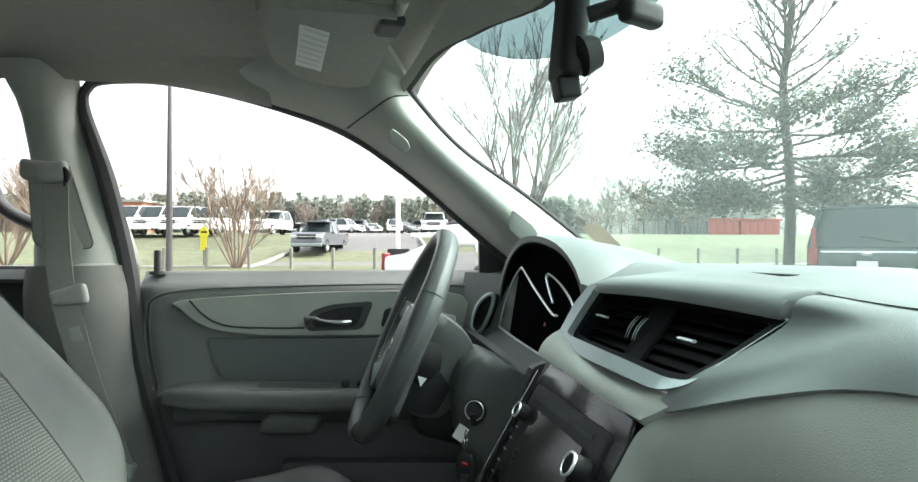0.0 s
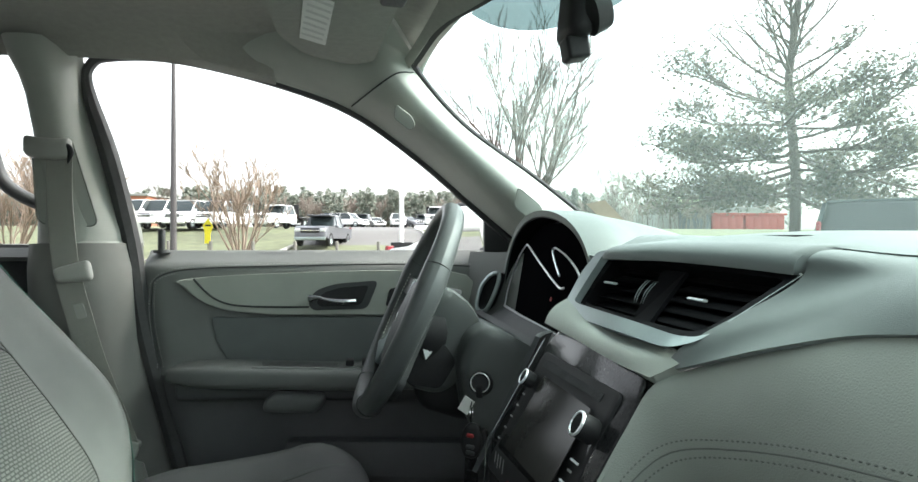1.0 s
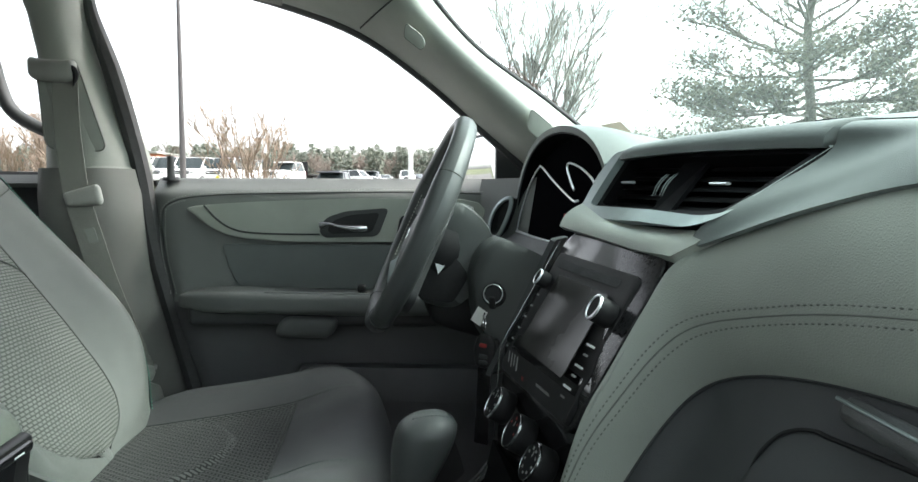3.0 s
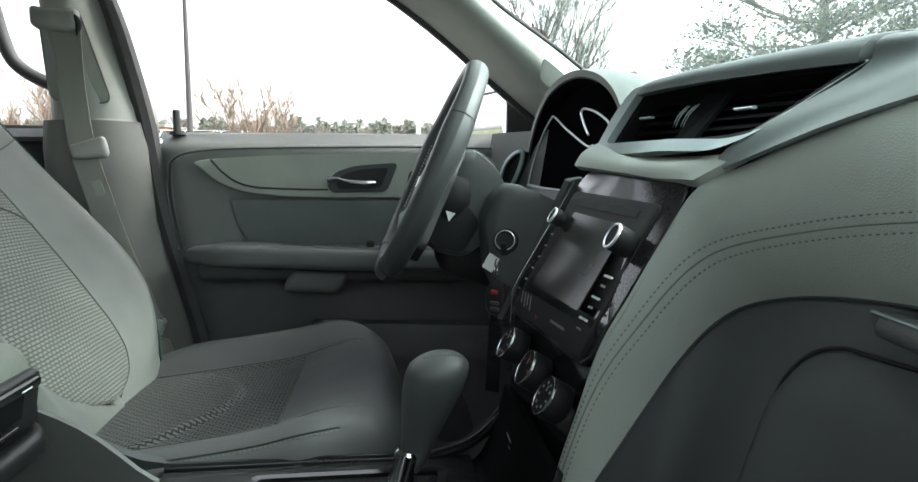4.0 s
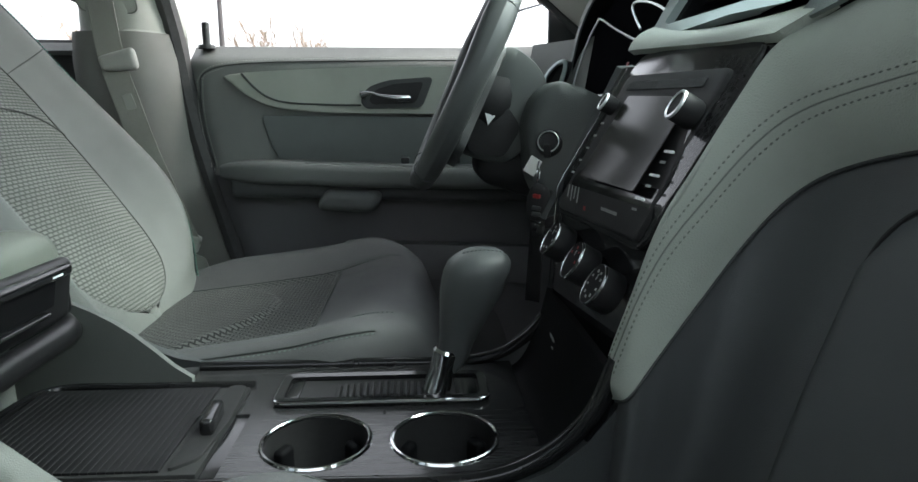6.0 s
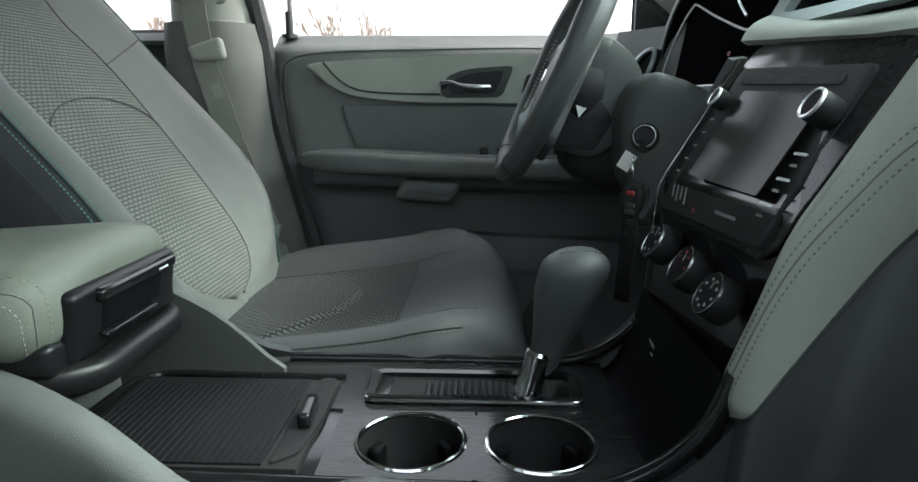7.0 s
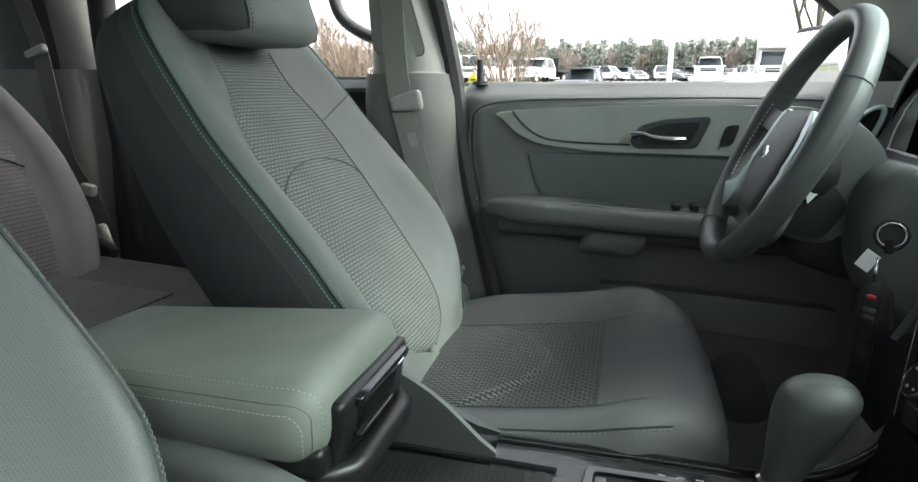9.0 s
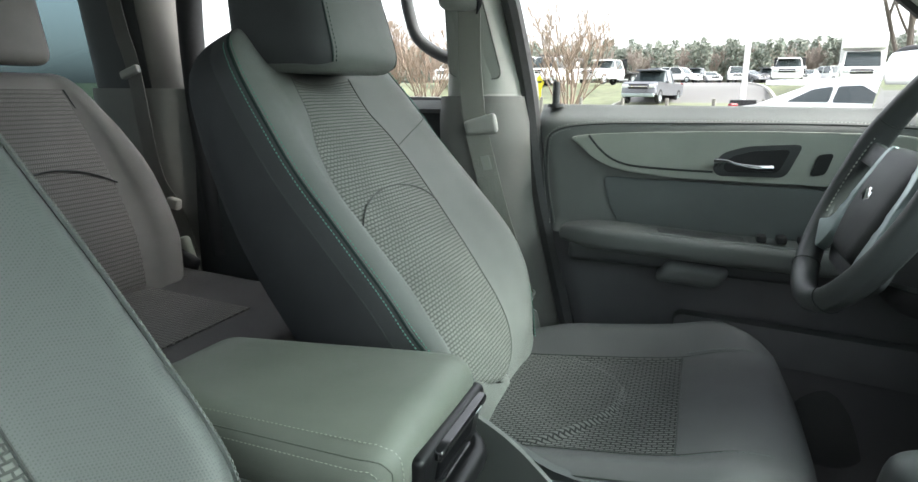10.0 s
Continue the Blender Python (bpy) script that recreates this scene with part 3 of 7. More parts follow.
accent = part("accent", plate([(p.x, p.y) for p in smooth_path([(-0.398, 1.330), (-0.330, 1.338), (-0.183, 1.345), (0.013, 1.349), (0.20, 1.340), (0.20, 1.262), (0.076, 1.256), (-0.036, 1.257), (-0.20, 1.259), (-0.30, 1.268), (-0.352, 1.288), (-0.385, 1.315)], 4, True)],
              on_door(-0.004), 0.020, 0.005), TRIM_LIGHT, door, "light grey accent")
part("accent_groove", tube([(x, face(x, z) - 0.0165, z) for x, _, z in smooth_path([(-0.366, 0, 1.334), (-0.342, 0, 1.307), (-0.315, 0, 1.288), (-0.277, 0, 1.278), (-0.20, 0, 1.274), (-0.134, 0, 1.273)], 8)], 0.0022, 6), SEAM, accent)
part("insert", plate(rounded([(-0.336, 1.254), (0.20, 1.246), (0.20, 1.148), (-0.300, 1.158), (-0.322, 1.20)], 0.012), on_door(-0.003), 0.007, 0.003), grained("door_cloth_insert", (0.120, 0.132, 0.129), 0.7, 700, 0.0004), door, "dark padded insert")


def armrest_bend(q):
    x = q.x - 0.095
    taper = ease((x + 0.40) / 0.07)
    return Vector((x, 1.335 + q.y * lerp(0.5, 1, taper) - 0.012 * math.sin((x + 0.4) * 5), 1.147 + q.z * lerp(0.7, 1, taper) - 0.014 * ease((x + 0.40) / 0.5)))


arm = part("armrest", pillow((0.31, 0.055, 0.021), 0.014, (16, 4, 2), armrest_bend), grained("armrest_skin", (0.115, 0.122, 0.118), 0.5, 420, 0.0006), door, "padded armrest")
part("armrest_base", pillow((0.30, 0.045, 0.02), 0.012, (14, 4, 2), lambda q: Vector((q.x - 0.085, 1.345 + q.y, 1.117 + q.z - 0.012 * ease((q.x + 0.3) / 0.5)))), TRIM_DARK, door)
# raised dark line drawn for the shade of the groove
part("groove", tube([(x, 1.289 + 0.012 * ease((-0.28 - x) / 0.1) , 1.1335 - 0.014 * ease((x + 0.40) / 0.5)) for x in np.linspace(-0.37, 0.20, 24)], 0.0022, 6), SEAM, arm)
on_arm = lambda u, v, w: (u, v, 1.1655 + w - 0.014 * ease((u + 0.40) / 0.5))
# flat dark plate on the armrest; its colour stands in for a recess's shade
part("grip_tray", plate(rounded([(-0.215, 1.288), (-0.072, 1.286), (-0.072, 1.345), (-0.225, 1.345)], 0.010), on_arm, 0.0035, 0.001), TRIM_DARK, arm, "grip recess of the armrest as a plate painted dark")
part("grip_lip", tube([on_arm(x, 1.288 + 0.002 * math.sin(x * 9), 0.003) for x in np.linspace(-0.235, 0.16, 20)], 0.0045, 8, flat=0.6), grained("tray_plastic", (0.13, 0.138, 0.134), 0.5, 500, 0.0003), arm)
part("switch_tray", plate(rounded([(-0.064, 1.292), (0.16, 1.290), (0.16, 1.345), (-0.064, 1.345)], 0.012), on_arm, 0.004, 0.001), bpy.data.materials["tray_plastic"], arm)
for sx in (-0.046, -0.014, 0.020, 0.052, 0.095):
    part("switch", moved(pillow((0.008, 0.014, 0.006), 0.003, (2, 2, 1)), pose(sx, 1.305, 1.1675)), BLACK, arm)
bez = part("handle_bezel", plate(rounded([(-0.136, 1.280), (-0.122, 1.308), (-0.08, 1.322), (0.012, 1.329), (-0.012, 1.268), (-0.125, 1.266)], 0.014), on_door(0.014), 0.006, 0.002), TRIM_DARK, door, "charcoal handle recess")
part("recess", plate(rounded([(-0.118, 1.283), (-0.105, 1.303), (-0.07, 1.314), (-0.008, 1.319), (-0.025, 1.277), (-0.11, 1.274)], 0.01), on_door(0.0203), 0.0015), BLACK, bez)
part("handle", tube(smooth_path([(-0.129, 1.352, 1.292), (-0.112, 1.342, 1.296), (-0.095, 1.338, 1.291), (-0.06, 1.338, 1.286), (-0.037, 1.346, 1.286)], 6), lambda t: 0.0062 - 0.0032 * math.sin(math.pi * min(1, t * 1.3)) + 0.003 * max(0, 1 - t * 5), 10, up=(0, 1, 0)), DARK_CHROME, door, "chrome inner handle")
part("lock_switch", plate(rounded([(0.026, 1.272), (0.050, 1.277), (0.060, 1.315), (0.035, 1.311)], 0.008), on_door(0.014), 0.008, 0.002), BLACK, door)
pull = part("pull_pocket", pillow((0.058, 0.026, 0.022), 0.018, (6, 3, 3), lambda q: Vector((q.x - 0.155 + q.z * 0.5, 1.312 + q.y - 0.25 * q.z, 1.090 + q.z - q.x * 0.06))), grained("pocket_plastic", (0.160, 0.168, 0.166), 0.5, 480, 0.0004), door, "grey pull pocket")
part("map_pocket", plate(rounded([(-0.18, 0.93), (0.25, 0.91), (0.25, 0.99), (-0.18, 1.00)], 0.02), on_door(0.0), 0.03, 0.008), bpy.data.materials["door_low_plastic"], door)
part("speaker_grille", lathe([(0.0, 0.008), (0.075, 0.006), (0.082, 0.0)], (0.12, 1.372, 0.80), (0, -1, 0.1), 28), TRIM_DARK, door)
LINE = smooth_path([(-0.434, 0, 1.151), (-0.449, 0, 1.23), (-0.452, 0, 1.300), (-0.438, 0, 1.338), (-0.36, 0, 1.3545), (-0.159, 0, 1.360), (0.076, 0, 1.362), (0.30, 0, 1.355)], 8)
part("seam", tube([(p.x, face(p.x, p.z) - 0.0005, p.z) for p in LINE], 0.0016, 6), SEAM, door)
for side in (-1, 1):
    part("stitching", stitches([(p.x + side * 0.005 * (1 if p.z < 1.33 else 0), face(p.x, p.z + side * 0.005) - 0.0012, p.z + side * 0.005 * (0 if p.z < 1.33 else -1)) for p in LINE]), THREAD, door)
part("lock_pin", join(lathe([(0.0, 0.052), (0.0065, 0.052), (0.0078, 0.049), (0.0078, 0)], (-0.446, 1.425, 1.385), (0, 0, 1), 12), lathe([(0.017, 0), (0.016, 0.007), (0.010, 0.007), (0.008, 0.002)], (-0.446, 1.425, 1.386), (0, 0, 1), 20)), TRIM_DARK, door, "black lock pin")
part("mirror_sail", plate([(0.245, 1.380), (0.244, 1.478), (0.36, 1.39), (0.36, 1.375)], lambda u, v, w: (u, 1.40 - w - 0.08 * (u - 0.245), v), 0.012, 0.003), TRIM_DARK, door, "black triangle trim")


def side_pane(u, v):
    x = lerp(-0.58, 0.245, u)
    top = along([(-0.58, 1.72), (-0.54, 1.785), (-0.40, 1.79), (-0.218, 1.752), (-0.049, 1.695), (0.088, 1.604), (0.245, 1.47)], x)
    return Vector((x, 1.435 - 0.10 * ease((lerp(1.38, top, v) - 1.38) / 0.45), lerp(1.375, top, v)))


pn = part("window_pane", sheet(side_pane, 16, 6), PANE, door)
# outer mirror
mir = thing("door_mirror", (0.30, 1.60, 1.38), "folded-out door mirror with dark housing", "door mirror")
part("housing", pillow((0.058, 0.108, 0.076), 0.030, (4, 6, 4), lambda q: pose(0.294, 1.705, 1.437, 0, 0, 24) @ Vector((q.x, q.y * (1 - 0.10 * (q.x / 0.058)) - (0.30 * q.z if q.y > 0 else 0), q.z * (1 - 0.12 * (q.x / 0.058))))), BLACK, mir)
part("arm", moved(pillow((0.03, 0.08, 0.02), 0.012, (2, 3, 1)), pose(0.30, 1.55, 1.378)), BLACK, mir)
glassy = speckled("mirror_silver", (0.85, 0.87, 0.87), 0.02, 20, 0.02, 0, 1.0)
part("mirror_glass", plate(rounded([(-0.100, -0.066), (0.116, -0.062), (0.078, 0.066), (-0.100, 0.070)], 0.018, 5), lambda u, v, w: pose(0.2405, 1.682, 1.437, 0, 0, 24) @ Vector((-w, u, v)), 0.003, 0.001), glassy, mir, "mirror glass")


# ---- seat belt of the driver ----
belt = thing("seat_belt", (-0.50, 1.33, 0.98), "beige webbing seat belt on the door post", "seat belt")


def strap(path, width, face_to=(0, -1, 0), thick=0.0016):
    pts = smooth_path(path, 8)
    run = sum((b - a).length for a, b in zip(pts, pts[1:]))

    def f(u, v):
        i = round(u * (len(pts) - 1))
        d = (pts[min(i + 1, len(pts) - 1)] - pts[max(i - 1, 0)]).normalized()
        s = d.cross(Vector(face_to)).normalized()
        return pts[i] + s * (v - 0.5) * width
    return sheet(f, len(pts) - 1, 4, thick, (run, width))


part("webbing", strap([(-0.603, 1.326, 1.575), (-0.598, 1.318, 1.48), (-0.582, 1.308, 1.36), (-0.556, 1.300, 1.27), (-0.528, 1.295, 1.18), (-0.498, 1.30, 1.09), (-0.472, 1.315, 1.00)], 0.047), WEBBING, belt)
part("guide_cover", plate(rounded([(-0.662, 1.612), (-0.590, 1.618), (-0.537, 1.440), (-0.650, 1.445)], 0.022, 6), lambda u, v, w: (u, 1.346 - w, v), 0.004, 0.002), PILLAR, belt, "pale height adjuster cover")
part("cover_line", tube([(u, 1.3425, v) for u, v in rounded([(-0.662, 1.612), (-0.590, 1.618), (-0.537, 1.440), (-0.650, 1.445)], 0.022, 6)], 0.0016, 6, True), PILLAR_LINE, belt)
ring = part("guide", pillow((0.043, 0.013, 0.021), 0.0125, (8, 3, 3), lambda q: Vector((-0.624 + q.x, 1.322 + q.y + 0.10 * abs(q.x), 1.590 + q.z - 0.05 * q.x + 0.25 * max(0.0, abs(q.x) - 0.02)))), BELT_PLASTIC, belt, "grey belt guide")
part("slot", tube(smooth_path([(-0.588, 1.318, 1.602), (-0.580, 1.320, 1.585), (-0.586, 1.322, 1.562)], 5), lambda t: 0.005 * math.sin(math.pi * min(0.97, t + 0.03)) + 0.001, 8), BLACK, ring, "dark slot of the guide")
part("tongue", pillow((0.033, 0.010, 0.017), 0.0095, (6, 3, 3), lambda q: Vector((-0.566 + q.x - 0.004 * q.z / 0.017, 1.299 + q.y, 1.351 + q.z * (1 + 0.22 * q.x / 0.033) + 0.006 * q.x / 0.033))), BELT_PLASTIC, belt, "pale buckle tongue")
part("label", plate(rounded([(-0.567, 1.290), (-0.549, 1.294), (-0.541, 1.267), (-0.558, 1.263)], 0.002), lambda u, v, w: (u, 1.2985 - w, v), 0.001), BELT_PLASTIC, belt)
part("anchor", moved(pillow((0.012, 0.010, 0.018), 0.006, (2, 2, 2)), pose(-0.466, 1.318, 1.005, 0, 20, 0)), BELT_PLASTIC, belt)
part("anchor_plate", plate(rounded([(-0.485, 0.99), (-0.447, 0.975), (-0.437, 0.935), (-0.47, 0.93)], 0.005), lambda u, v, w: (u, 1.325 - w, v), 0.003), BELT_PLASTIC, belt)


def shade(u, v):
    """Dotted shade print round the mirror foot."""
    a = v * math.pi
    w, k = 0.10 + 0.46 * u * math.cos(a), 0.02 + 0.185 * u * math.sin(a)
    top = Vector((0.165 - 0.085 * abs(w) ** 2.4, 0, 1.80 - 0.045 * abs(w) ** 2.4))
    low = Vector((0.86 - 0.22 * abs(w) ** 2.0, 0, 1.30))
    q = top.lerp(low, k)
    return Vector((q.x - 0.003, MID + w * 0.715, q.z + 0.02 * math.sin(math.pi * k) - 0.003))


part("shade_print", sheet(shade, 8, 28), glass("dotted_shade", (0.16, 0.20, 0.20), 0.5), ws, "grey dotted shade print", smooth=60)

card = single("parking_card", plate([(0.398, 1.484), (0.436, 1.492), (0.496, 1.437), (0.460, 1.428)], lambda u, v, w: (u, 1.160 + 0.10 * (u - 0.44) - w, v), 0.0008), speckled("tan_card", (0.30, 0.255, 0.20), 0.8, 60, 0.1), "small tan card stuck to the windshield", "card")


# ---- dashboard ----
dash = thing("dashboard", (0.45, MID, 0.62), "two-tone grey dashboard with stitched pad", "dashboard")


def brow_front(y):
    """x of the front edge of the upper dash, by y."""
    return along([(-0.17, 0.372), (0.20, 0.362), (0.40, 0.346), (0.458, 0.334), (0.60, 0.299), (0.72, 0.268), (0.80, 0.30), (1.36, 0.36)], y)


def brow_top(y):
    return along([(-0.17, 1.388), (0.25, 1.403), (0.40, 1.406), (0.46, 1.410), (0.52, 1.412), (0.60, 1.413), (0.74, 1.408)], y)


def brow_lip(y):
    """Lower edge of the upper dash beside the vents: x, z."""
    return (along([(-0.17, 0.336), (0.0, 0.330), (0.20, 0.326), (0.319, 0.310), (0.359, 0.298), (0.404, 0.272), (0.478, 0.240)], y),
            along([(-0.17, 1.325), (0.0, 1.346), (0.18, 1.369), (0.319, 1.364), (0.359, 1.359), (0.404, 1.345), (0.478, 1.318)], y))


def top_skin(u, v):
    """From the glass back to the cabin and over the edge."""
    y = lerp(-0.185, 0.745, v)
    xf, zt = brow_front(y), brow_top(y)
    round_end = 0.030 * max(0.0, (y - 0.70) / 0.045) ** 2
    if u < 0.6:
        k = u / 0.6
        x = lerp(0.80, xf + 0.03 + round_end, k)
        return Vector((x, y, zt + along([(0.0, 0.0), (0.12, 0.006), (0.30, 0.011), (0.50, 0.006), (1.0, -0.04)], 1 - k)))
    k = (u - 0.6) / 0.4
    plain = ease((0.466 - y) / 0.012)
    a = min(1.0, k / 0.6) * math.pi / 2
    q = Vector((xf + 0.03 + round_end - 0.034 * math.sin(a), y, zt - lerp(0.018, 0.012, max(0.0, min(1.0, (y - 0.456) / 0.264))) * (1 - math.cos(a))))
    tuck = Vector((xf + 0.03 + 0.02 * k, y, zt - 0.016 * k))
    return (q + Vector((0.045, 0, -0.004)) * max(0.0, (k - 0.6) / 0.4)).lerp(tuck, plain)


def face_profile(u, y):
    """The face beside the vents at one place along the dash, from the top (u = 0) down to the lip."""
    xf, zt = brow_front(y), brow_top(y)
    lx, lz = brow_lip(y)
    far = ease((0.456 - y) / 0.12)
    p0, p1 = Vector((xf + 0.030, y, zt)), Vector((xf - 0.010 * far, y, zt - 0.002))
    p2, p3 = Vector((xf + 0.010 * (1 - far), y, zt - 0.020)).lerp(Vector((lx, y, lz)), 0.28) + Vector((-0.016 * far, 0, 0.004 * far)), Vector((lx, y, lz))
    return p0 * (1 - u) ** 3 + p1 * 3 * u * (1 - u) ** 2 + p2 * 3 * u * u * (1 - u) + p3 * u ** 3


# where the face ends at the vents: under the brow, round the point of the opening and down its slanting side
FACE_END = [(0.0, 0.3645, 0.459, 1.4105), (0.14, 0.346, 0.458, 1.4090), (0.28, 0.333, 0.457, 1.402), (0.40, 0.331, 0.457, 1.3925), (0.76, 0.255, 0.480, 1.340), (0.88, 0.243, 0.490, 1.328), (1.0, 0.236, 0.496, 1.315)]


def face_skin(u, v):
    end = Vector([along([(r[0], r[k]) for r in FACE_END], u) for k in (1, 2, 3)])
    q = face_profile(u, lerp(end.y, -0.185, v))
    return q + (end - face_profile(u, end.y)) * (1 - ease(v / 0.14))


part("upper_dash", sheet(top_skin, 44, 90, 0.003), DASH_TOP, dash, "dark grained upper dash", smooth=60)
part("dash_face", sheet(face_skin, 30, 80, 0.003), DASH_TOP, dash, "dark grained dash face", smooth=60)


def left_top(u, v):
    """Dash top behind the instrument hood, falling to the valley beside it."""
    y = lerp(0.725, 1.37, v)
    x = lerp(0.80, lerp(0.290, 0.375 - 0.01 * math.sin(v * 3), ease((y - 0.845) / 0.03)), u)
    z = along([(0.725, 1.402), (0.85, 1.415), (1.05, 1.41), (1.37, 1.372)], y) - 0.01 * (x - 0.375) / 0.425
    return Vector((x, y, z - 0.030 * ease((0.400 - x) / 0.110)))


part("left_top", sheet(left_top, 40, 60, 0.010), DASH_TOP, dash, smooth=70)


# edges of the light pad, from its tip by the gear lever to the passenger's door
PAD_U = smooth_path([(0.124, 0.500, 1.046), (0.125, 0.513, 1.068), (0.140, 0.502, 1.13), (0.154, 0.496, 1.18), (0.176, 0.495, 1.22), (0.202, 0.495, 1.265), (0.224, 0.494, 1.299), (0.250, 0.470, 1.318), (0.284, 0.404, 1.348), (0.322, 0.319, 1.370), (0.342, 0.12, 1.376), (0.350, -0.185, 1.345)], 8)
PAD_L = smooth_path([(0.127, 0.497, 1.046), (0.132, 0.481, 1.056), (0.152, 0.482, 1.085), (0.182, 0.487, 1.125), (0.212, 0.487, 1.168), (0.235, 0.474, 1.202), (0.250, 0.445, 1.222), (0.263, 0.39, 1.236), (0.276, 0.31, 1.242), (0.290, 0.18, 1.242), (0.305, 0.0, 1.236), (0.312, -0.185, 1.225)], 8)
NP = len(PAD_U) - 1


def pad_at(i, v, lift=0.0):
    """A point of the pad: i along it, v from its lower to its upper edge."""
    a, b = PAD_L[i], PAD_U[i]
    bulge = 0.016 * math.sin(math.pi * max(0.0, min(1.0, v))) ** 0.7 * ease((b - a).length / 0.08)
    return a.lerp(b, v) + Vector((-0.85, 0, 0.35)) * (bulge + lift)


padp = part("pad", sheet(lambda u, v: pad_at(round(u * NP), v), NP, 20, 0.003), DASH_PAD, dash, "pale stitched vinyl pad", smooth=70)
line_v = lambda i, off: lerp(0.60, 0.36, ease((i / NP - 0.1) / 0.5)) + off / max(0.02, (PAD_U[i] - PAD_L[i]).length)
part("welt", tube([p + Vector((0.001, 0, -0.001)) for p in PAD_L], 0.0013, 8), TRIM_DARK, dash)
PAD_THREAD = principled("pad_thread", (0.17, 0.185, 0.165), 0.8)[0]
part("seam", tube([pad_at(i, line_v(i, 0.0), -0.0002) for i in range(9, NP + 1)], 0.0007, 6), PAD_THREAD, padp)
part("stitching", stitches([pad_at(i, line_v(i, 0.0065), 0.0003) for i in range(9, NP + 1)], 0.0046, 0.0026, 0.0006), PAD_THREAD, padp)
part("stitching", stitches([pad_at(i, line_v(i, -0.0065), 0.0003) for i in range(9, NP + 1)], 0.0046, 0.0026, 0.0006), PAD_THREAD, padp)


def knee(u, v):
    """Dark lower dash round the glove box and down to the floor."""
    i = round(u * NP)
    top = PAD_L[i] + Vector((0.004, 0.002, 0.001))
    y = top.y
    low = Vector((lerp(0.10, 0.30, ease((0.49 - y) / 0.2)), y - 0.01, 0.66))
    q = top.lerp(low, 1 - v)
    hollow = 0.05 * math.sin(math.pi * (1 - v)) * ease((0.49 - y) / 0.12)
    return q + Vector((-hollow, 0, 0))


part("lower_dash", sheet(knee, NP, 24, 0.012), grained("lower_dash_plastic", (0.090, 0.094, 0.097), 0.5, 700, 0.00018), dash, "charcoal lower dash", smooth=70)


def knee_at(y, z, out=0.0):
    """The lower dash's face at a place along it and a height."""
    i = min(range(5 * 8, NP + 1), key=lambda k: abs(PAD_L[k].y - y))
    v = (z - 0.66) / (PAD_L[i].z + 0.004 - 0.66)
    return Vector((knee(i / NP, v).x - out, y, z))


def lid_top(y):
    return 1.207 - 0.036 * (1 - math.sqrt(max(0.0, 1 - (max(0.0, y - 0.366) / 0.038) ** 2)))


def glove_face(u, v):
    y = lerp(0.4035, -0.18, 1 - (1 - u) ** 1.0) if u > 0.12 else lerp(0.4035, 0.3335, (u / 0.12) ** 2)
    edge = min(1.0, min(u / 0.05, (1 - v) / 0.07))
    return knee_at(y, lerp(0.86, lid_top(y), v), 0.010 * math.sqrt(max(0.0, 1 - (1 - edge) ** 2)))


glove = part("glove_box", sheet(glove_face, 48, 20, 0.008), grained("glove_box_plastic", (0.080, 0.084, 0.087), 0.55, 700, 0.00018), dash, "charcoal glove box lid", smooth=70)
part("lid_gap", tube(smooth_path([knee_at(0.4045, z, 0.001) for z in np.linspace(0.95, 1.168, 8)] + [knee_at(y, lid_top(y) + 0.002, 0.001) for y in np.linspace(0.402, 0.36, 6)] + [knee_at(y, lid_top(y) + 0.002, 0.001) for y in np.linspace(0.33, -0.17, 12)], 3), 0.0014, 6), BLACK, glove)
part("handle", moved(pillow((0.007, 0.072, 0.0085), 0.006, (2, 8, 2)), pose(0.2615, 0.288, 1.2265, 0, 25, -8)), grained("handle_plastic", (0.11, 0.115, 0.115), 0.35, 700, 0.0002), glove, "grey release handle")
part("handle_bead", moved(pillow((0.0015, 0.070, 0.0012), 0.0011, (1, 8, 1)), pose(0.2535, 0.290, 1.2335, 0, 25, -8)), SATIN, glove, "bright bead of the handle")
part("floor_side", box(0.30, 0.62, -0.18, 0.50, 0.62, 0.66, 0.01), CARPET, dash)

# centre vents: a raked four-cornered opening with a pointed end, in a satin surround
BL, TL, TR, BR = Vector((0.240, 0.735, 1.338)), Vector((0.272, 0.718, 1.402)), Vector((0.333, 0.456, 1.392)), Vector((0.251, 0.470, 1.337))


def vent_at(u, v, back=0.0):
    """u from the driver's end to the pointed end, v from low to high."""
    q = BL.lerp(BR, u).lerp(TL.lerp(TR, u), v)
    return q + Vector((0.80, 0, -0.55)) * back


def ring_plate(outer, inner, put, depth):
    n = len(outer)
    bm = bmesh.new()
    a = [[bm.verts.new(put(u, v, w)) for u, v in line] for line, w in ((outer, 0), (outer, depth), (inner, depth * 0.9), (inner, -0.02))]
    for r, s in zip(a, a[1:]):
        for k in range(n):
            bm.faces.new((r[k], r[(k + 1) % n], s[(k + 1) % n], s[k]))
    return bm


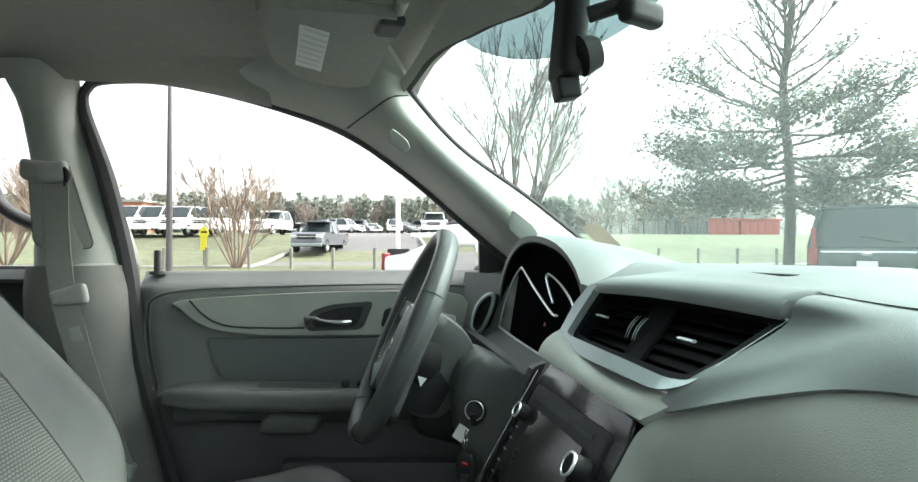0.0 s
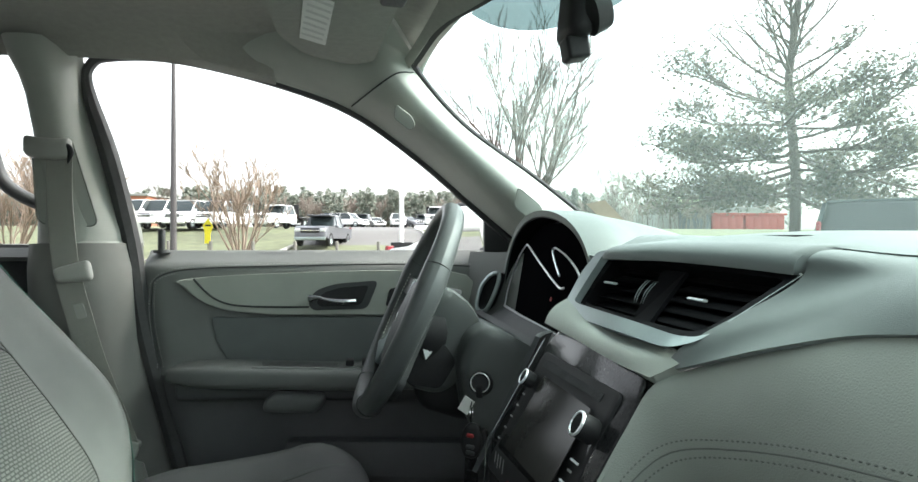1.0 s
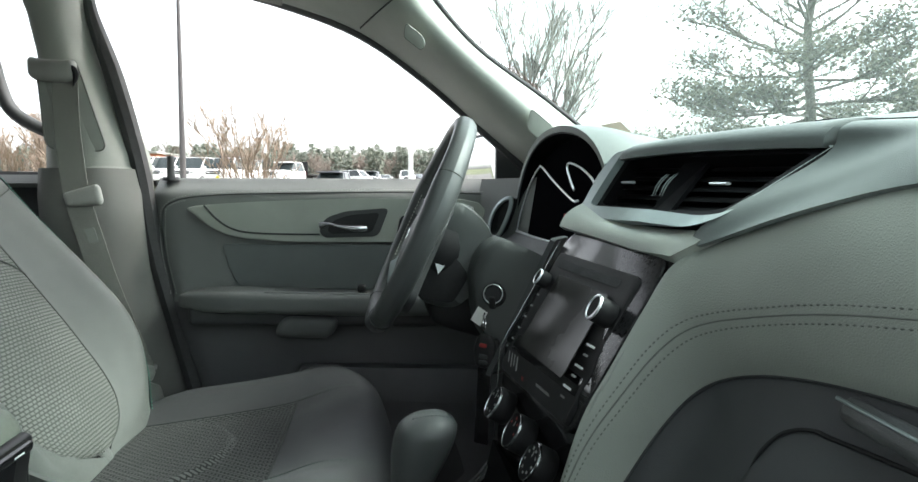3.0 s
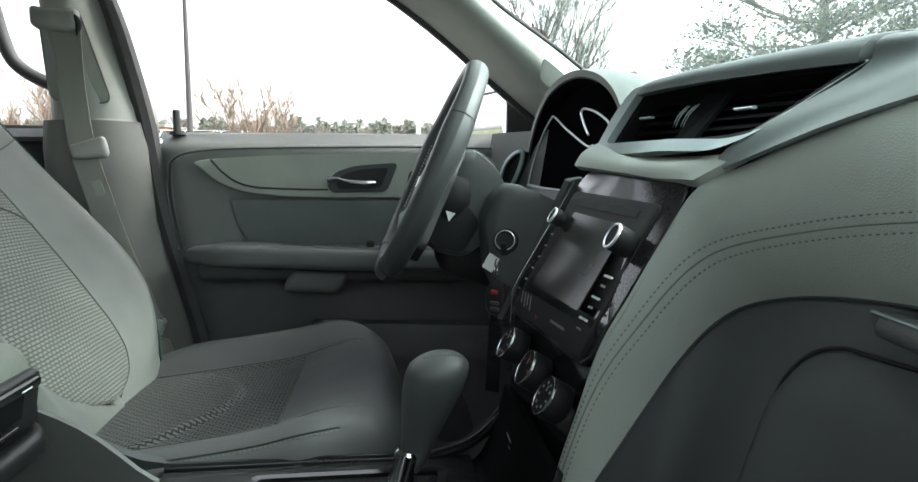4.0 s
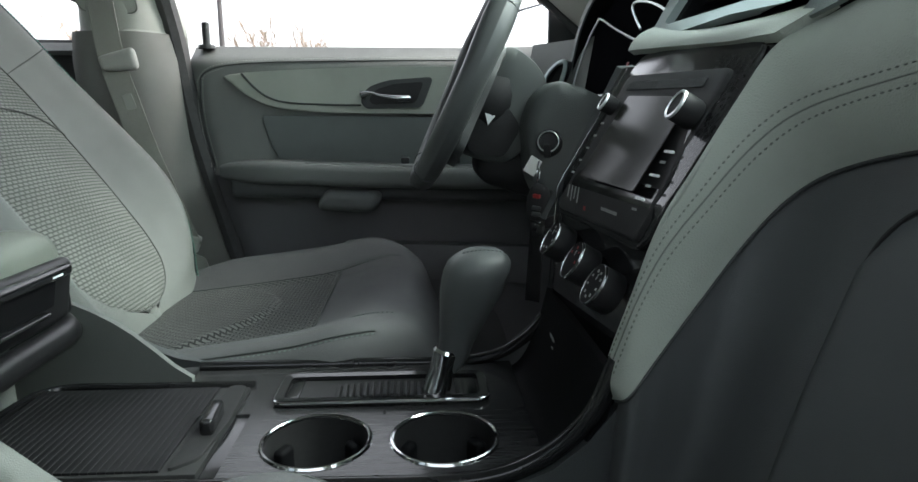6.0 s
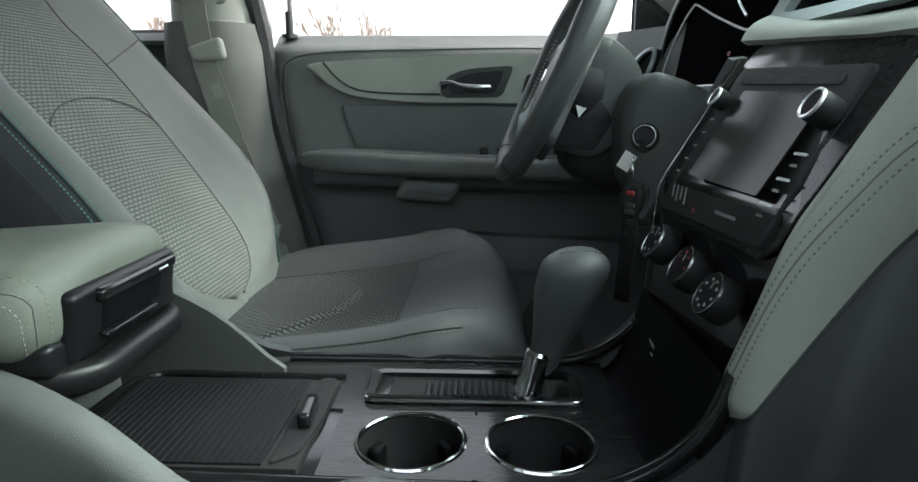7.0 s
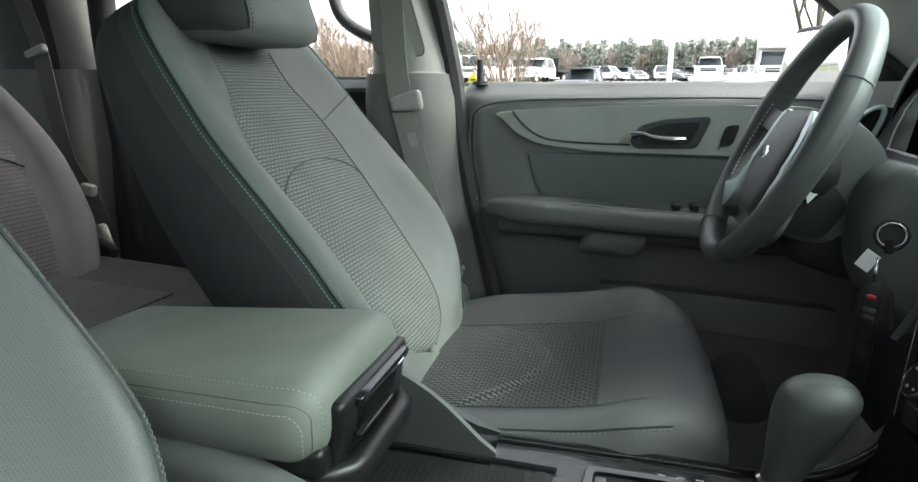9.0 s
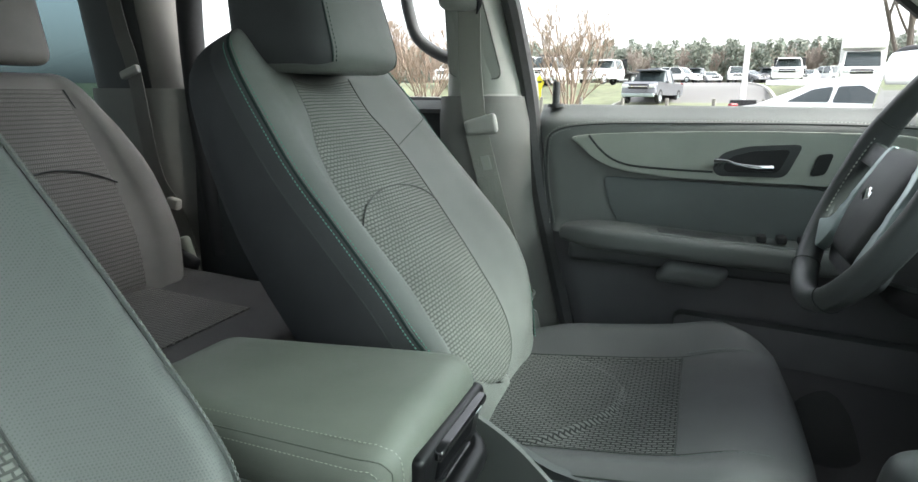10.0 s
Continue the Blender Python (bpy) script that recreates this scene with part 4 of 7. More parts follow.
V_OUT = rounded([(-0.080, -0.20), (-0.075, 0.55), (-0.025, 0.99), (0.5, 0.992), (0.98, 0.99), (0.994, 0.972), (0.990, 0.34), (0.985, 0.0), (0.90, -0.16), (0.5, -0.20)], 0.10, 5)
V_IN = rounded([(0.0, 0.02), (0.008, 0.55), (0.02, 0.98), (0.5, 0.985), (0.96, 0.985), (0.99, 0.96), (0.985, 0.32), (0.965, 0.05), (0.86, 0.0), (0.5, 0.0)], 0.08, 5)
vent = part("vent", ring_plate(V_OUT, V_IN, lambda u, v, w: vent_at(u, v, -w * 0.6 * (1 - ease((u - 0.62) / 0.28))), 0.012), SATIN, dash, "satin silver vent surround")
part("funnel", ring_plate(V_IN, [(0.04 + u * 0.92, 0.08 + v * 0.84) for u, v in V_IN], lambda u, v, w: vent_at(u, v, 0.006 - w * 2.2 if w <= 0 else 0.002), 0.004), VENT_BLACK, vent)
part("backing", plate(V_IN, lambda u, v, w: vent_at(u, v, 0.042), 0.002), VENT_BLACK, vent)
# slats coloured near-black for the shade under the brow
for k in range(6):
    v = 0.10 + k * 0.155
    for u0, u1 in ((0.03, 0.395), (0.50, 0.955)):
        a, b = vent_at(u0, v, 0.020), vent_at(u1, v, 0.020)
        part("slat", tube([a.lerp(b, t) for t in np.linspace(0, 1, 5)], 0.0085, 8, flat=0.16, up=(-0.25, 0, 1)), VENT_BLACK, vent)
for u in (0.380, 0.397, 0.431, 0.448):
    part("divider", tube([vent_at(u + 0.055 - 0.11 * v - 0.004 * math.sin((v - 0.30) / 0.36 * 3.14), v, 0.004 - 0.002 * math.sin((v - 0.30) / 0.36 * 3.14)) for v in np.linspace(0.30, 0.66, 12)], lambda t: 0.0002 + 0.00035 * math.sin(math.pi * t), 8), SATIN, vent)
part("divider_block", plate([(0.44, 0.02), (0.57, 0.02), (0.47, 0.97), (0.34, 0.97)], lambda u, v, w: vent_at(u, v, 0.016 - w), 0.004), VENT_BLACK, vent)
for u, v in ((0.135, 0.52), (0.72, 0.50)):
    c, d = vent_at(u, v, 0.004), (vent_at(u + 0.1, v, 0.004) - vent_at(u, v, 0.004)).normalized()
    part("tab", tube([c - d * 0.011, c, c + d * 0.011], 0.0030, 8, flat=0.5), TRIM_SILVER, vent, "chrome vent tab")


def chin(u, v):
    """Pale trim between the vents and the stack."""
    a = Vector((0.240, 0.760, 1.338)).lerp(Vector((0.252, 0.474, 1.319)), u) + Vector((-0.004, 0, -0.010)) * math.sin(math.pi * u)
    b = Vector((0.208, 0.738, 1.314)).lerp(Vector((0.226, 0.494, 1.300)), u)
    return a.lerp(b, v) + Vector((-0.005, 0, 0.002)) * math.sin(math.pi * v) * math.sin(math.pi * min(0.5, (1 - u) * 2))


part("chin", sheet(chin, 20, 8, 0.008), DASH_PAD, dash, "pale trim under the vents", smooth=70)
part("stack_cheek", sheet(lambda u, v: Vector((0.196 - 0.075 * u, 0.738 + 0.008 * u, 1.300 - 0.16 * u)) + Vector((0.022, 0.020, 0.004)) * v + Vector((-0.004, 0, 0)) * math.sin(math.pi * v), 14, 6, 0.006), TRIM_DARK, dash, smooth=70)
part("light_sensor", lathe([(0, 0.006), (0.014, 0.005), (0.02, 0.0)], (0.63, 0.98, 1.408), (0, 0, 1), 20), BLACK, dash)
part("defroster_slot", plate(rounded([(0.385, 0.54), (0.405, 0.54), (0.405, 0.61), (0.385, 0.61)], 0.009), lambda u, v, w: (u, v, 1.4185 + w), 0.0035, 0.001), VENT_BLACK, dash, "dark slot in the dash top")

# instrument hood and cluster
HOOD_MID = 1.035


def hood_line(v, k=1.0):
    """Arch of the hood's mouth: y, z."""
    a = lerp(-0.06, 1.06, v) * math.pi
    c, s = math.cos(a), math.sin(a)
    return HOOD_MID + math.copysign(abs(c) ** 0.85, c) * 0.222 * k, 1.300 + (math.copysign(abs(s) ** 0.8, s) * 0.155) * k


def mouth(z, y):
    return 0.257 + 0.10 * (z - 1.293) + 0.16 * max(0.0, HOOD_MID - 0.06 - y)


def hood(u, v):
    y, z = hood_line(v, 1.0 + 0.02 * math.sin(math.pi * min(1, u * 2.5)) - 0.05 * u)
    return Vector((mouth(z, y) + lerp(0.0, 0.22, u), y, z - 0.03 * u * u))


hd = part("instrument_hood", sheet(hood, 20, 40, 0.010), DASH_TOP, dash, "grey instrument hood", smooth=70)


def hood_in(u, v):
    y, z = hood_line(v, lerp(0.985, 0.955, u))
    return Vector((mouth(z, y) + lerp(0.003, 0.045, u), y, z))


# lining coloured near-black for the shade inside the hood
part("lining", sheet(hood_in, 8, 40, 0.003), VENT_BLACK, hd, smooth=70)
CF = lambda y, z: (0.261 + 0.166 * (z - 1.293), y, z)
clus = part("instrument_panel", plate(rounded([(0.83, 1.270), (1.25, 1.276), (1.252, 1.34), (1.215, 1.41), (1.10, 1.448), (0.95, 1.448), (0.83, 1.405), (0.815, 1.33)], 0.03), lambda u, v, w: Vector(CF(u, v)) + Vector((0.022 - w, 0, -0.004)), 0.006), DIM_GLASS, hd, "unlit dark instrument cluster")
part("chrome_trim", tube([CF(y, z) for _, y, z in smooth_path([(0, 1.24, 1.286), (0, 1.232, 1.325), (0, 1.193, 1.377), (0, 1.150, 1.404), (0, 1.126, 1.405), (0, 1.032, 1.378), (0, 0.914, 1.348), (0, 0.884, 1.347)], 6)], 0.0017, 8), TRIM_SILVER, hd)
part("chrome_trim", tube([CF(y, z) for _, y, z in smooth_path([(0, 0.913, 1.363), (0, 0.943, 1.380), (0, 0.967, 1.397), (0, 0.957, 1.4035), (0, 0.900, 1.394), (0, 0.848, 1.379), (0, 0.819, 1.366)], 6)], 0.0017, 8), TRIM_SILVER, hd)
part("chrome_trim", tube([CF(1.24, 1.285), CF(1.104, 1.2815), CF(0.86, 1.280)], 0.0028, 8), TRIM_SILVER, hd)
part("shelf", sheet(lambda u, v: Vector((lerp(0.262, 0.215, v), lerp(1.24, 0.82, u), 1.278 - 0.030 * v)), 8, 4, 0.006), TRIM_DARK, hd)
part("warning_mark", plate(rounded([(0.970, 1.320), (0.978, 1.320), (0.978, 1.326), (0.970, 1.326)], 0.002), lambda u, v, w: Vector(CF(u, v)) + Vector((0.012 - w, 0, 0)), 0.001), RED_PRINT, clus)

# dash face to the left of the wheel with its round-ended vent
part("left_face", sheet(lambda u, v: Vector((0.258 - 0.55 * (lerp(1.37, 1.15, u) - 1.26) + 0.18 * (lerp(1.16, 1.39, v) - 1.32), lerp(1.37, 1.15, u), lerp(1.16, 1.39, v))), 14, 14, 0.012), TRIM_MID, dash)
RING = smooth_path([(0.210, 1.280, 1.278), (0.213, 1.282, 1.300), (0.222, 1.278, 1.326), (0.237, 1.265, 1.345), (0.249, 1.252, 1.349), (0.249, 1.248, 1.335), (0.241, 1.251, 1.308), (0.228, 1.258, 1.278), (0.218, 1.268, 1.270)], 5, True)
lv = part("side_vent", tube(RING, 0.0036, 8, True, flat=1.3), SATIN, dash, "satin ring of the side vent")
part("well", sheet(lambda u, v: RING[round(u * len(RING)) % len(RING)].lerp(Vector((0.25, 1.28, 1.312)), 0.0 if v < 0.5 else 0.25) + Vector((0.022, 0.012, -0.004)) * v, len(RING), 4, 0.002), BLACK, lv)
part("backing", plate([(p.x, p.z) for p in RING], lambda u, v, w: (u + 0.012, 1.2655 - (u - 0.235) * 1.1 + w, v), 0.002), BLACK, lv)
part("knee_panel", sheet(lambda u, v: Vector((lerp(0.20, 0.215, u) + 0.03 * math.sin(v * 3.1) + 0.10 * (1 - v), lerp(1.37, 0.745, u), lerp(0.80, 1.27, v))), 20, 14, 0.012), TRIM_DARK, dash, "charcoal knee panel")

# centre stack
SX = lambda y, z: 0.217 + (MID - y) * 0.10 - (1.303 - max(z, 1.18)) * 0.58 - max(0.0, 1.18 - z) * 0.06
stack = thing("centre_stack", (0.12, MID, 0.99), "gloss black centre stack with radio and climate knobs", "centre console")


def on_stack(off):
    return lambda u, v, w: (SX(u, v) - (off + w) * 0.86, u, v + (off + w) * 0.5)


part("surround", plate(rounded([(0.724, 1.300), (0.712, 1.315), (0.61, 1.316), (0.500, 1.304), (0.496, 1.29), (0.500, 1.20), (0.506, 1.12), (0.516, 1.06), (0.518, 0.99), (0.715, 0.99), (0.728, 1.06), (0.730, 1.20)], 0.014), on_stack(-0.03), 0.030, 0.004), BLACK_GLOSS, stack)
part("veneer", plate(rounded([(0.714, 1.298), (0.706, 1.309), (0.61, 1.311), (0.504, 1.300), (0.499, 1.285), (0.499, 1.20), (0.508, 1.165), (0.53, 1.150), (0.718, 1.152)], 0.006), on_stack(0.0015), 0.002, 0.001), VENEER, stack, "dark wood-look veneer")
for y in (0.7335,):
    part("edge_trim", tube([(SX(y, z) - 0.002, y - (1.30 - z) * (0.10 if y < MID else 0.0) * -0.5, z) for z in np.linspace(1.30, 1.07, 16)], 0.0006, 6), DARK_CHROME, stack)
radio = part("radio", plate(rounded([(0.703, 1.288), (0.520, 1.283), (0.523, 1.156), (0.712, 1.156)], 0.008), on_stack(0.0), 0.007, 0.002), BLACK, stack, "black radio face")
part("disc_slot", plate(rounded([(0.690, 1.281), (0.545, 1.277), (0.545, 1.270), (0.690, 1.273)], 0.002), on_stack(0.0066), 0.0006), CARPET, radio)
part("screen", plate(rounded([(0.668, 1.266), (0.548, 1.262), (0.548, 1.190), (0.670, 1.192)], 0.003), on_stack(0.0078), 0.0012), SCREEN, radio, "unlit grey screen")


def dial(name, y, z, r, h, parent, label):
    ax = Vector((-0.86, 0.0, 0.5))
    at = Vector(on_stack(0.007)(y, z, 0))
    d = part(name, lathe([(r * 0.92, 0), (r, 0.002), (r, h * 0.85), (r * 0.95, h)], at, ax, 28), BLACK, parent, label)
    part("rim", lathe([(r * (0.78 if r < 0.015 else 0.92), h - 0.0005), (r * (0.84 if r < 0.015 else 0.94), h + 0.0012), (r * 0.98, h + 0.0008), (r * 1.0, h - 0.001)], at, ax, 32), DARK_CHROME if r > 0.015 else TRIM_SILVER, d, "chrome rim")
    part("cap", lathe([(0, h + 0.0004), (r * 0.92, h + 0.0002)], at, ax, 28), VENT_BLACK, d)
    return d


dial("knob", 0.690, 1.256, 0.0092, 0.013, radio, "round volume knob")
dial("knob", 0.528, 1.248, 0.0118, 0.018, radio, "round tuning knob")
for k in range(3):
    z = 1.222 - 0.0175 * k
    part("button", plate(rounded([(0.541, z + 0.0010), (0.526, z + 0.0010), (0.526, z - 0.0008), (0.541, z - 0.0008)], 0.0006), on_stack(0.0068), 0.001), PRINT_WHITE, radio, "pale button edge")
    part("print", plate([(0.537, z - 0.0068), (0.529, z - 0.0068), (0.529, z - 0.0086), (0.537, z - 0.0086)], on_stack(0.0072), 0.0004), PRINT_GREY, radio)
for k in range(5):
    part("print", plate([(0.699, 1.242 - 0.012 * k), (0.692, 1.242 - 0.012 * k), (0.692, 1.2404 - 0.012 * k), (0.699, 1.2404 - 0.012 * k)], on_stack(0.0072), 0.0004), PRINT_GREY, radio)
for k in range(4):
    part("print", plate([(0.686 - 0.009 * k, 1.182), (0.684 - 0.009 * k, 1.182), (0.684 - 0.009 * k, 1.170 - 0.003 * (k % 2)), (0.686 - 0.009 * k, 1.170 - 0.003 * (k % 2))], on_stack(0.0072), 0.0004), PRINT_GREY, radio)
part("print", plate([(0.597, 1.172), (0.564, 1.172), (0.564, 1.1692), (0.597, 1.1692)], on_stack(0.0072), 0.0004), PRINT_GREY, radio)
part("print", plate([(0.639, 1.167), (0.634, 1.167), (0.634, 1.163), (0.639, 1.163)], on_stack(0.0072), 0.0004), RED_PRINT, radio)
for y, z, marks, paint in ((0.672, 1.121, 6, PRINT_GREY), (0.606, 1.114, 4, RED_PRINT), (0.552, 1.106, 9, PRINT_GREY)):
    kn = dial("climate_knob", y, z, 0.0182, 0.020, stack, "black climate knob with a bright rim")
    hubp = Vector(on_stack(0.007)(y, z, 0)) + Vector((-0.86, 0, 0.5)) * 0.0206
    for k in range(marks):
        a = 0.5 + k * 2 * math.pi / max(marks, 7)
        c = hubp + Vector((0.5 * math.sin(a), 0.0, 0.86 * math.sin(a))) * 0.0115 + Vector((0, 0.0115 * math.cos(a), 0))
        part("print", plate([(-0.0016, -0.0010), (0.0016, -0.0010), (0.0016, 0.0010 + 0.0008 * (k % 2)), (-0.0016, 0.0012)], lambda u, v, w, c=c: c + Vector((0.5 * v, u, 0.86 * v)) + Vector((-0.86, 0, 0.5)) * w, 0.0003), paint, kn)
    part("pointer", plate([(-0.0008, 0.004), (0.0008, 0.004), (0.0008, 0.0095), (-0.0008, 0.0095)], lambda u, v, w: hubp + Vector((0.5 * v, u, 0.86 * v)) + Vector((-0.86, 0, 0.5)) * w, 0.0003), PRINT_GREY, kn)
for du, dv, w, h in ((-0.008, 0.004, 0.004, 0.005), (-0.002, 0.004, 0.0025, 0.007), (0.004, 0.004, 0.004, 0.005), (0.0, -0.006, 0.006, 0.002)):
    part("socket_print", moved(box(-0.0003, 0.0003, -w / 2, w / 2, -h / 2, h / 2), pose(0.112, 0.649 - du, 1.035 + dv, 0, -12, 0)), PRINT_GREY, stack)

# ---- steering wheel and column ----
WC = Vector((0.053, 0.996, 1.3105))
WM = Matrix.Translation(WC) @ Matrix.Rotation(radians(0.4), 4, "Z") @ Matrix.Rotation(radians(24.6), 4, "Y") @ Matrix.Rotation(radians(-90), 4, "Y")  # local z points at the driver, local x up
wheel = thing("steering_wheel", WC, "leather-wrapped steering wheel with silver spokes", "steering wheel")
R = 0.1645


def rim(u, v):
    a, b = u * 2 * math.pi, v * 2 * math.pi
    r = 0.0142 + 0.0022 * math.exp(-((math.cos(a) - 0.30) / 0.25) ** 2)
    return WM @ Vector(((R + r * math.cos(b)) * math.cos(a), (R + r * math.cos(b)) * math.sin(a), r * 1.2 * math.sin(b)))


part("rim", sheet(rim, 96, 16), WHEEL_SKIN, wheel, "dark leather rim", smooth=80)
for k in (1.10, 2.62, 3.66, 5.18):
    part("joint", tube([WM @ Vector(((R + 0.0160 * math.cos(b)) * math.cos(k), (R + 0.0160 * math.cos(b)) * math.sin(k), 0.0182 * math.sin(b))) for b in np.linspace(0, 2 * math.pi, 20)[:-1]], 0.0007, 6, True), SEAM, wheel)
for a0, a1 in ((1.25, 2.05), (4.23, 5.03)):
    part("lacing", stitches([WM @ Vector(((R - 0.0150) * math.cos(a), (R - 0.0150) * math.sin(a), 0.006)) for a in np.linspace(a0, a1, 30)], 0.0064, 0.0040, 0.0010), THREAD, wheel, "pale cross lacing")


def hub(q):
    k = 1 + 0.06 * q.x / 0.072 - 0.34 * max(0, -q.x / 0.072) ** 2
    return WM @ Vector((q.x - 0.028, q.y * k, q.z - 0.018 + 0.010 * (1 - (q.x / 0.08) ** 2) * (1 - (q.y / 0.085) ** 2)))


hb = part("airbag_cover", pillow((0.074, 0.074, 0.018), 0.014, (10, 10, 3), hub), grained("hub_skin", (0.06, 0.062, 0.062), 0.55, 560, 0.0004), wheel, "padded charcoal hub cover", smooth=70)
part("badge", plate([(-0.006, -0.017), (0.003, -0.017), (0.003, -0.007), (0.008, -0.007), (0.008, 0.008), (0.004, 0.008), (0.004, 0.017), (-0.005, 0.017), (-0.005, 0.007), (-0.009, 0.007), (-0.009, -0.008), (-0.006, -0.008)], lambda u, v, w: WM @ Vector((u - 0.020, v, 0.0095 + w)), 0.0022, 0.0008), CHROME, hb, "chrome badge")
part("spoke_plate", plate(rounded([(0.046, 0.075), (0.0, 0.098), (-0.05, 0.105), (-0.10, 0.118), (-0.122, 0.085), (-0.125, -0.085), (-0.10, -0.118), (-0.05, -0.105), (0.0, -0.098), (0.046, -0.075)], 0.012, 3), lambda u, v, w: WM @ Vector((u, v, -0.030 + w)), 0.012, 0.003), TRIM_DARK, wheel)
part("hub_back", lathe([(0.066, 0.0), (0.070, 0.02), (0.056, 0.05)], WM @ Vector((-0.02, 0, -0.03)), WM.to_3x3() @ Vector((0, 0, -1)), 28), BLACK, wheel)
for sgn in (1, -1):
    dish = lambda v: -0.012 + 0.010 * ease((abs(v) - 0.09) / 0.06)
    band = [(u, v * sgn) for u, v in ((0.046, 0.052), (0.040, 0.078), (0.004, 0.093), (-0.040, 0.099), (-0.072, 0.107), (-0.083, 0.138), (-0.112, 0.120), (-0.118, 0.094), (-0.092, 0.078), (-0.045, 0.081), (0.0, 0.076), (0.026, 0.064))]
    part("spoke_trim", plate(rounded(band, 0.012, 3), lambda u, v, w: WM @ Vector((u, v, dish(v) + w)), 0.014, 0.004), SATIN, wheel, "satin silver spoke trim", smooth=50)
    part("spoke", plate(rounded([(u, v * sgn) for u, v in ((0.036, 0.078), (0.044, 0.155), (0.012, 0.160), (0.006, 0.090))], 0.01), lambda u, v, w: WM @ Vector((u, v, dish(v) - 0.008 + w)), 0.014, 0.005), WHEEL_SKIN, wheel)
    part("spoke", plate(rounded([(u, v * sgn) for u, v in ((-0.076, 0.112), (-0.074, 0.150), (-0.098, 0.138), (-0.112, 0.112))], 0.008), lambda u, v, w: WM @ Vector((u, v, dish(v) - 0.006 + w)), 0.014, 0.005), WHEEL_SKIN, wheel)
    part("button_pad", moved(pillow((0.024, 0.009, 0.005), 0.004, (3, 2, 1)), WM @ pose(-0.020, 0.106 * sgn, -0.010, 0, 0, 8 * sgn)), BLACK, wheel)
column = thing("steering_column", (0.2, 1.0, 1.2), "charcoal steering column shroud with ignition", "steering column")


SHROUD_SKIN = grained("shroud_plastic", (0.084, 0.091, 0.088), 0.5, 520, 0.0004)


SHROUD = rounded([(0.040, 1.230), (0.058, 1.298), (0.085, 1.338), (0.112, 1.346), (0.150, 1.316), (0.166, 1.27), (0.146, 1.222), (0.10, 1.182), (0.050, 1.196)], 0.022, 5)
part("shroud", plate(SHROUD, lambda u, v, w: (u + 0.10 * (w - 0.12), 1.085 - w - 0.10 * (u - 0.10), v), 0.150, 0.018), SHROUD_SKIN, column, "grey column shroud", smooth=60)
part("recess", plate(rounded([(0.048, 1.210), (0.066, 1.258), (0.104, 1.264), (0.122, 1.236), (0.098, 1.196), (0.058, 1.202)], 0.01), lambda u, v, w: (u, 0.9355 - w - 0.10 * (u - 0.10), v), 0.002, 0.0006), BLACK, column, "dark stalk slot")
part("arrow_mark", plate([(0.072, 1.256), (0.086, 1.252), (0.076, 1.240)], lambda u, v, w: (u, 0.931 - w, v), 0.001), PRINT_WHITE, column)
part("lower_shroud", pillow((0.045, 0.07, 0.085), 0.03, (4, 5, 6), lambda q: Vector((0.150, 1.020, 1.180)) + Vector((0.94, 0, -0.30)) * q.z + Vector((0.30, 0, 0.95)) * q.x + Vector((0, 1, 0)) * q.y), BLACK, column)
part("collar", lathe([(0.045, 0), (0.05, 0.03), (0.055, 0.06)], WC + Vector((0.008, 0, -0.003)), (0.93, 0, -0.36), 28), BLACK, column)
for sgn, lbl in ((-1, "turn stalk"),):
    part("stalk", tube(smooth_path([(0.12, 1.0 - 0.06 * sgn, 1.285), (0.115, 1.0 - 0.12 * sgn, 1.295), (0.10, 1.0 - 0.175 * sgn, 1.305)], 5), lambda t: 0.009 + 0.004 * t, 10), BLACK, column, lbl)
part("panel", plate(rounded([(0.128, 1.165), (0.118, 1.245), (0.134, 1.282), (0.158, 1.298), (0.205, 1.276), (0.250, 1.248), (0.245, 1.13), (0.16, 1.12)], 0.022, 5), lambda u, v, w: (u, 0.985 - w - 0.30 * (u - 0.13), v), 0.115, 0.016), grained("switch_panel_plastic", (0.075, 0.081, 0.079), 0.5, 520, 0.0004), column, "charcoal ignition panel", smooth=60)
AX = Vector((-0.34, -0.90, 0.24)).normalized()
IGN = Vector((0.147, 0.866, 1.219)) + AX * 0.006
ign = part("ignition", lathe([(0.0185, -0.03), (0.0170, -0.003), (0.0155, 0.0005), (0.0125, 0.0005), (0.0110, -0.002), (0.0, -0.002)], IGN, AX, 28), BLACK, column, "black ignition lock")
part("rim", lathe([(0.0122, 0.0004), (0.0128, 0.0018), (0.0138, 0.0008)], IGN, AX, 28), TRIM_SILVER, ign)
keys = thing("key_ring", IGN, "car keys with black fob and tag hanging in the ignition", "keys")
part("key", moved(pillow((0.002, 0.0045, 0.009), 0.0018, (1, 3, 3)), pose(0.143, 0.857, 1.209, 0, -15, 60)), BLACK, keys)
part("paper_tag", moved(box(-0.0006, 0.0006, -0.008, 0.008, -0.011, 0.011), pose(0.126, 0.862, 1.190, 30, 0, 62)), PAPER, keys, "white paper tag")
part("ring", tube([Vector((0.132, 0.853, 1.183)) + Vector((0.004 * math.cos(a), 0.013 * math.cos(a), 0.013 * math.sin(a))) for a in np.linspace(0, 2 * math.pi, 24)[:-1]], 0.0011, 6, True), CHROME, keys)
